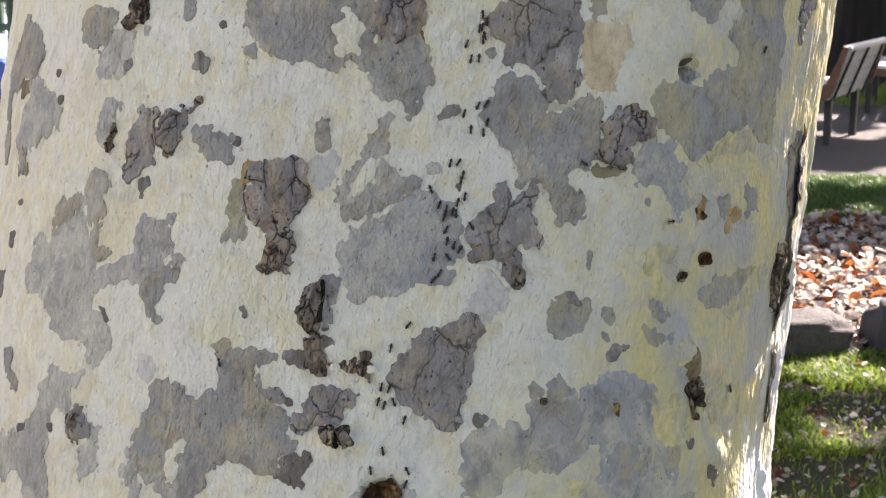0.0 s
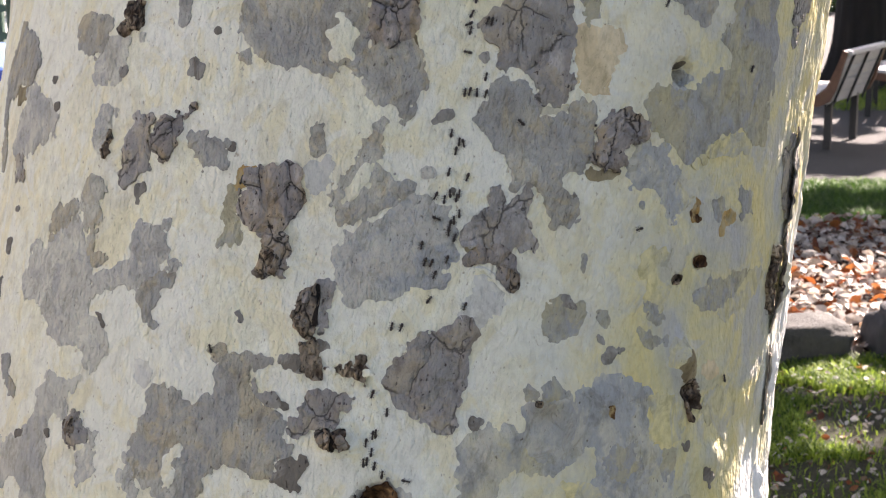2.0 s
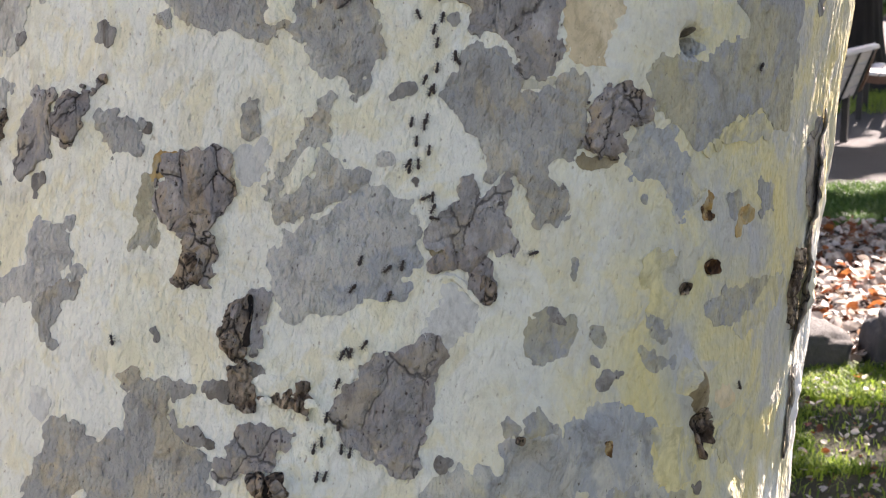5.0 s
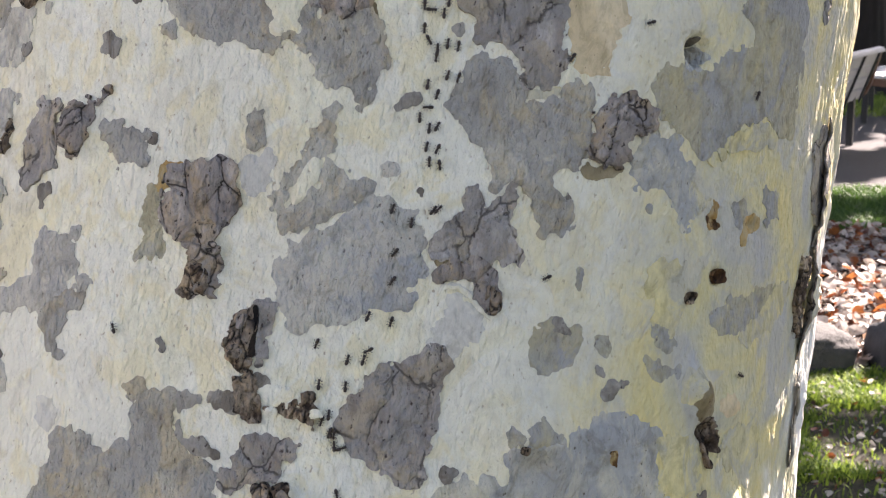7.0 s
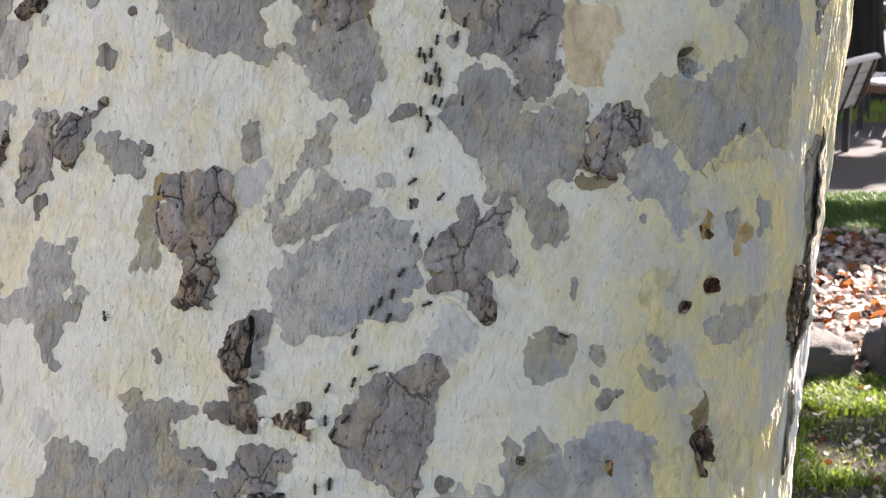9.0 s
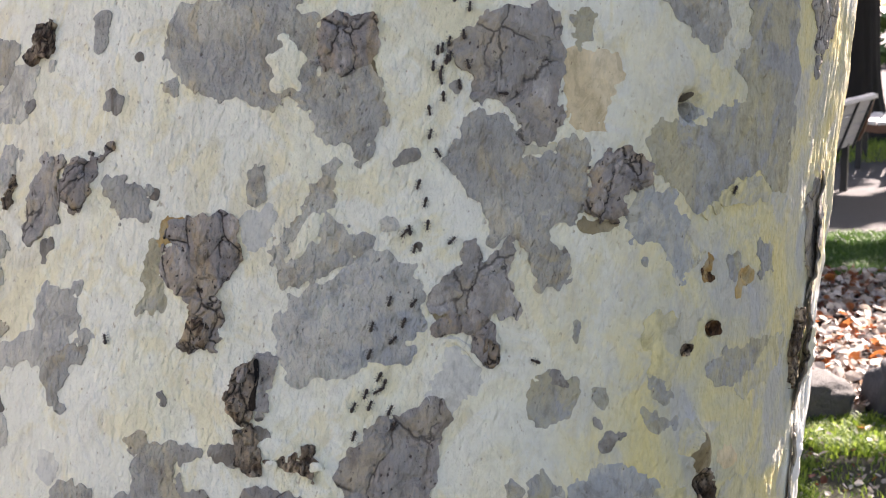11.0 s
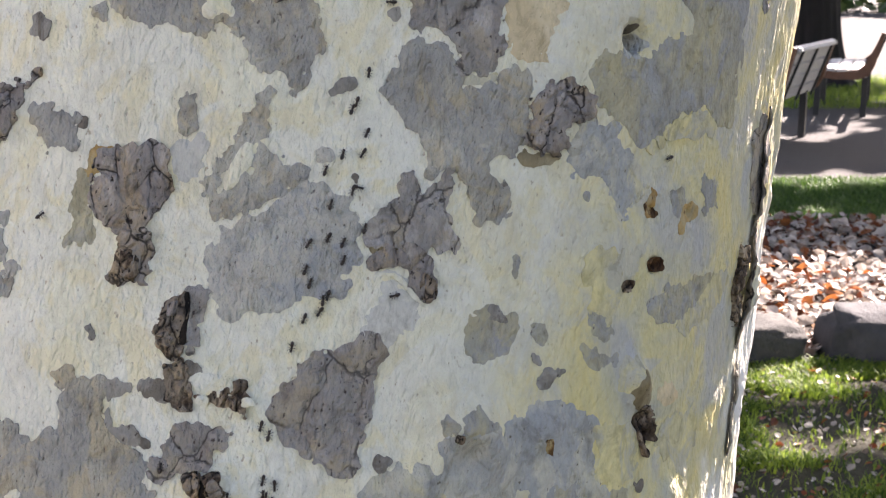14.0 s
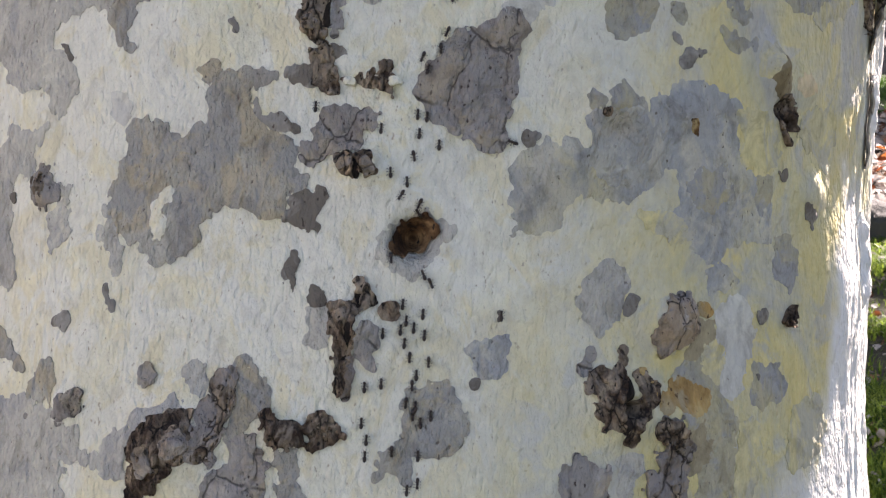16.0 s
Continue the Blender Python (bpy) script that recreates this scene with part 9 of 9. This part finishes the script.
    crawl((0, 1.8, -48.3, 0), (1.5, 1.8, -45.4, 0), (3, 1.8, -42.5, 0), (4.5, 1.8, -39.6, 0), (7, 1.8, -34.8, 0), (8, 1.8, -32.9, 0), (10.5, 1.8, -28.0, -1), (12.5, 1.6, -24.2, -3), (14.5, 1.3, -20.3, -2), (16, 1.3, -17.4, -0))
    crawl((0, 3.2, -48.4, 0), (1.5, 3.2, -46.5, 0), (3, 3.2, -43.5, 0), (4.5, 3.2, -40.5, 0), (7, 3.2, -35.5, 0), (8, 3.2, -33.5, 0), (10.5, 3.2, -28.5, -1), (12.5, 3.0, -24.5, -3), (14.5, 2.8, -20.6, -2), (16, 2.8, -17.6, -1))
    crawl((0, 2.0, -39.7, 0), (1.5, 2.0, -37.7, 0), (3, 2.0, -35.7, 0), (4.5, 2.0, -33.7, 0), (7, 2.0, -30.3, 0), (8, 2.0, -29.0, -1), (10.5, 1.9, -25.6, -3), (12.5, 1.7, -22.9, -3), (14.5, 1.6, -20.2, -2), (16, 1.6, -18.2, -0))
    crawl((0, 3.6, -48.7, -180), (1.5, 3.6, -49.4, -180), (3, 3.6, -46.2, -180), (4.5, 3.6, -43.1, -180), (7, 3.6, -37.9, -180), (8, 3.6, -35.9, -180), (10.5, 3.6, -30.7, 180), (12.5, 3.6, -26.5, 178), (14.5, 3.3, -22.4, 177), (16, 3.2, -19.3, 177))
    crawl((0, 2.9, -46.4, 0), (1.5, 2.9, -43.9, 0), (3, 2.9, -41.4, 0), (4.5, 2.9, -39.0, 0), (7, 2.9, -34.9, 0), (8, 2.9, -33.2, 0), (10.5, 2.9, -29.1, -1), (12.5, 2.8, -25.8, -3), (14.5, 2.6, -22.5, -3), (16, 2.5, -20.1, -3))
    crawl((0, 0.8, -47.8, 0), (1.5, 0.8, -45.3, 0), (3, 0.8, -42.7, 0), (4.5, 0.8, -40.2, 0), (7, 0.8, -36.0, 0), (8, 0.8, -34.3, 0), (10.5, 0.8, -30.1, -0), (12.5, 0.7, -26.7, -2), (14.5, 0.6, -23.4, -3), (16, 0.4, -20.8, -3))
    crawl((0, -0.3, -48.4, 0), (1.5, -0.3, -46.7, 0), (3, -0.3, -44.0, 0), (4.5, -0.3, -41.4, 0), (7, -0.3, -37.0, 0), (8, -0.3, -35.2, 0), (10.5, -0.3, -30.8, -0), (12.5, -0.3, -27.3, -2), (14.5, -0.5, -23.8, -3), (16, -0.6, -21.1, -3))
    crawl((0, 2.9, -48.2, 0), (1.5, 2.9, -45.7, 0), (3, 2.9, -43.3, 0), (4.5, 2.9, -40.8, 0), (7, 2.9, -36.7, 0), (8, 2.9, -35.1, 0), (10.5, 2.9, -31.0, -0), (12.5, 2.9, -27.7, -2), (14.5, 2.8, -24.4, -3), (16, 2.6, -22.0, -3))
    crawl((0, 2.7, -49.7, -180), (1.5, 2.7, -50.2, -180), (3, 2.7, -49.3, -180), (4.5, 2.7, -46.2, -180), (7, 2.7, -41.0, -180), (8, 2.7, -39.0, -180), (10.5, 2.7, -33.9, -180), (12.5, 2.7, -29.8, 179), (14.5, 2.6, -25.7, 178), (16, 2.5, -22.6, 177))
    crawl((0, 3.9, -49.0, 0), (1.5, 3.9, -48.0, 0), (3, 3.9, -45.4, 0), (4.5, 3.9, -42.7, 0), (7, 3.9, -38.3, 0), (8, 3.9, -36.6, 0), (10.5, 3.9, -32.2, 0), (12.5, 3.9, -28.6, -1), (14.5, 3.7, -25.1, -3), (16, 3.6, -22.5, -3))
    crawl((0, 3.3, -50.7, 0), (1.5, 3.3, -50.0, 0), (3, 3.3, -49.1, 0), (4.5, 3.3, -47.5, 0), (7, 3.3, -42.2, 0), (8, 3.3, -40.1, 0), (10.5, 3.3, -34.7, 0), (12.5, 3.3, -30.5, -1), (14.5, 3.2, -26.2, -2), (16, 3.0, -23.0, -3))
    crawl((0, -0.4, -47.2, 0), (1.5, -0.4, -44.9, 0), (3, -0.4, -42.7, 0), (4.5, -0.4, -40.4, 0), (7, -0.4, -36.7, 0), (8, -0.4, -35.2, 0), (10.5, -0.4, -31.5, 0), (12.5, -0.4, -28.5, -1), (14.5, -0.5, -25.5, -3), (16, -0.6, -23.3, -3))
    crawl((0, 0.0, -50.9, 0), (1.5, 0.0, -48.4, 0), (3, 0.0, -49.4, 0), (4.5, 0.0, -46.5, 0), (7, 0.0, -41.6, 0), (8, 0.0, -39.7, 0), (10.5, 0.0, -34.9, 0), (12.5, 0.0, -31.0, -0), (14.5, -0.0, -27.2, -2), (16, -0.2, -24.3, -3))
    crawl((0, -0.1, -47.1, 0), (1.5, -0.1, -45.1, 0), (3, -0.1, -43.0, 0), (4.5, -0.1, -41.0, 0), (7, -0.1, -37.6, 0), (8, -0.1, -36.2, 0), (10.5, -0.1, -32.8, 0), (12.5, -0.1, -30.1, -0), (14.5, -0.1, -27.3, -2), (16, -0.2, -25.3, -3))
    crawl((0, 1.6, -48.9, -180), (1.5, 1.6, -50.9, -180), (3, 1.6, -50.4, -180), (4.5, 1.6, -49.9, -180), (7, 1.6, -44.4, -180), (8, 1.6, -42.3, -180), (10.5, 1.6, -36.8, -180), (12.5, 1.6, -32.5, -180), (14.5, 1.6, -28.2, 179), (16, 1.4, -24.9, 177))
    crawl((0, 3.1, -49.8, 0), (1.5, 3.1, -47.5, 0), (3, 3.1, -45.2, 0), (4.5, 3.1, -42.8, 0), (7, 3.1, -38.9, 0), (8, 3.1, -37.4, 0), (10.5, 3.1, -33.5, 0), (12.5, 3.1, -30.4, -0), (14.5, 3.1, -27.3, -2), (16, 3.0, -25.0, -3))
    crawl((0, 3.1, -49.5, -180), (1.5, 3.1, -50.8, -180), (3, 3.1, -48.3, -180), (4.5, 3.1, -49.3, -180), (7, 3.1, -44.4, -180), (8, 3.1, -42.4, -180), (10.5, 3.1, -37.5, -180), (12.5, 3.1, -33.6, -180), (14.5, 3.1, -29.7, 179), (16, 3.1, -26.7, 179))
    crawl((0, 2.6, -50.9, 0), (1.5, 2.6, -50.1, 0), (3, 2.6, -47.7, 0), (4.5, 2.6, -45.3, 0), (7, 2.6, -41.4, 0), (8, 2.6, -39.8, 0), (10.5, 2.6, -35.8, 0), (12.5, 2.6, -32.7, 0), (14.5, 2.6, -29.5, -0), (16, 2.5, -27.1, -1))
    crawl((0, -3.8, -26.5, -3), (1.5, -3.9, -24.4, -3), (3, -4.0, -22.3, -3), (4.5, -4.1, -20.2, -1), (7, -4.1, -16.6, -1), (8, -4.2, -15.2, -7), (10.5, -4.7, -11.7, -8), (12.5, -5.1, -8.8, -6), (14.5, -5.3, -6.0, -2), (16, -5.3, -3.9, -1))
    crawl((0, 7.9, -51.0, 0), (1.5, 7.9, -47.8, 0), (3, 7.9, -44.5, 0), (4.5, 7.9, -41.3, 0), (7, 7.9, -35.8, 0), (8, 7.9, -33.6, 0), (10.5, 7.9, -28.1, -1), (12.5, 7.7, -23.7, -3), (14.5, 7.5, -19.3, -2), (16, 7.5, -16.0, 0))
    bpy.data.batch_remove([*first_ant.children, first_ant])


motions()
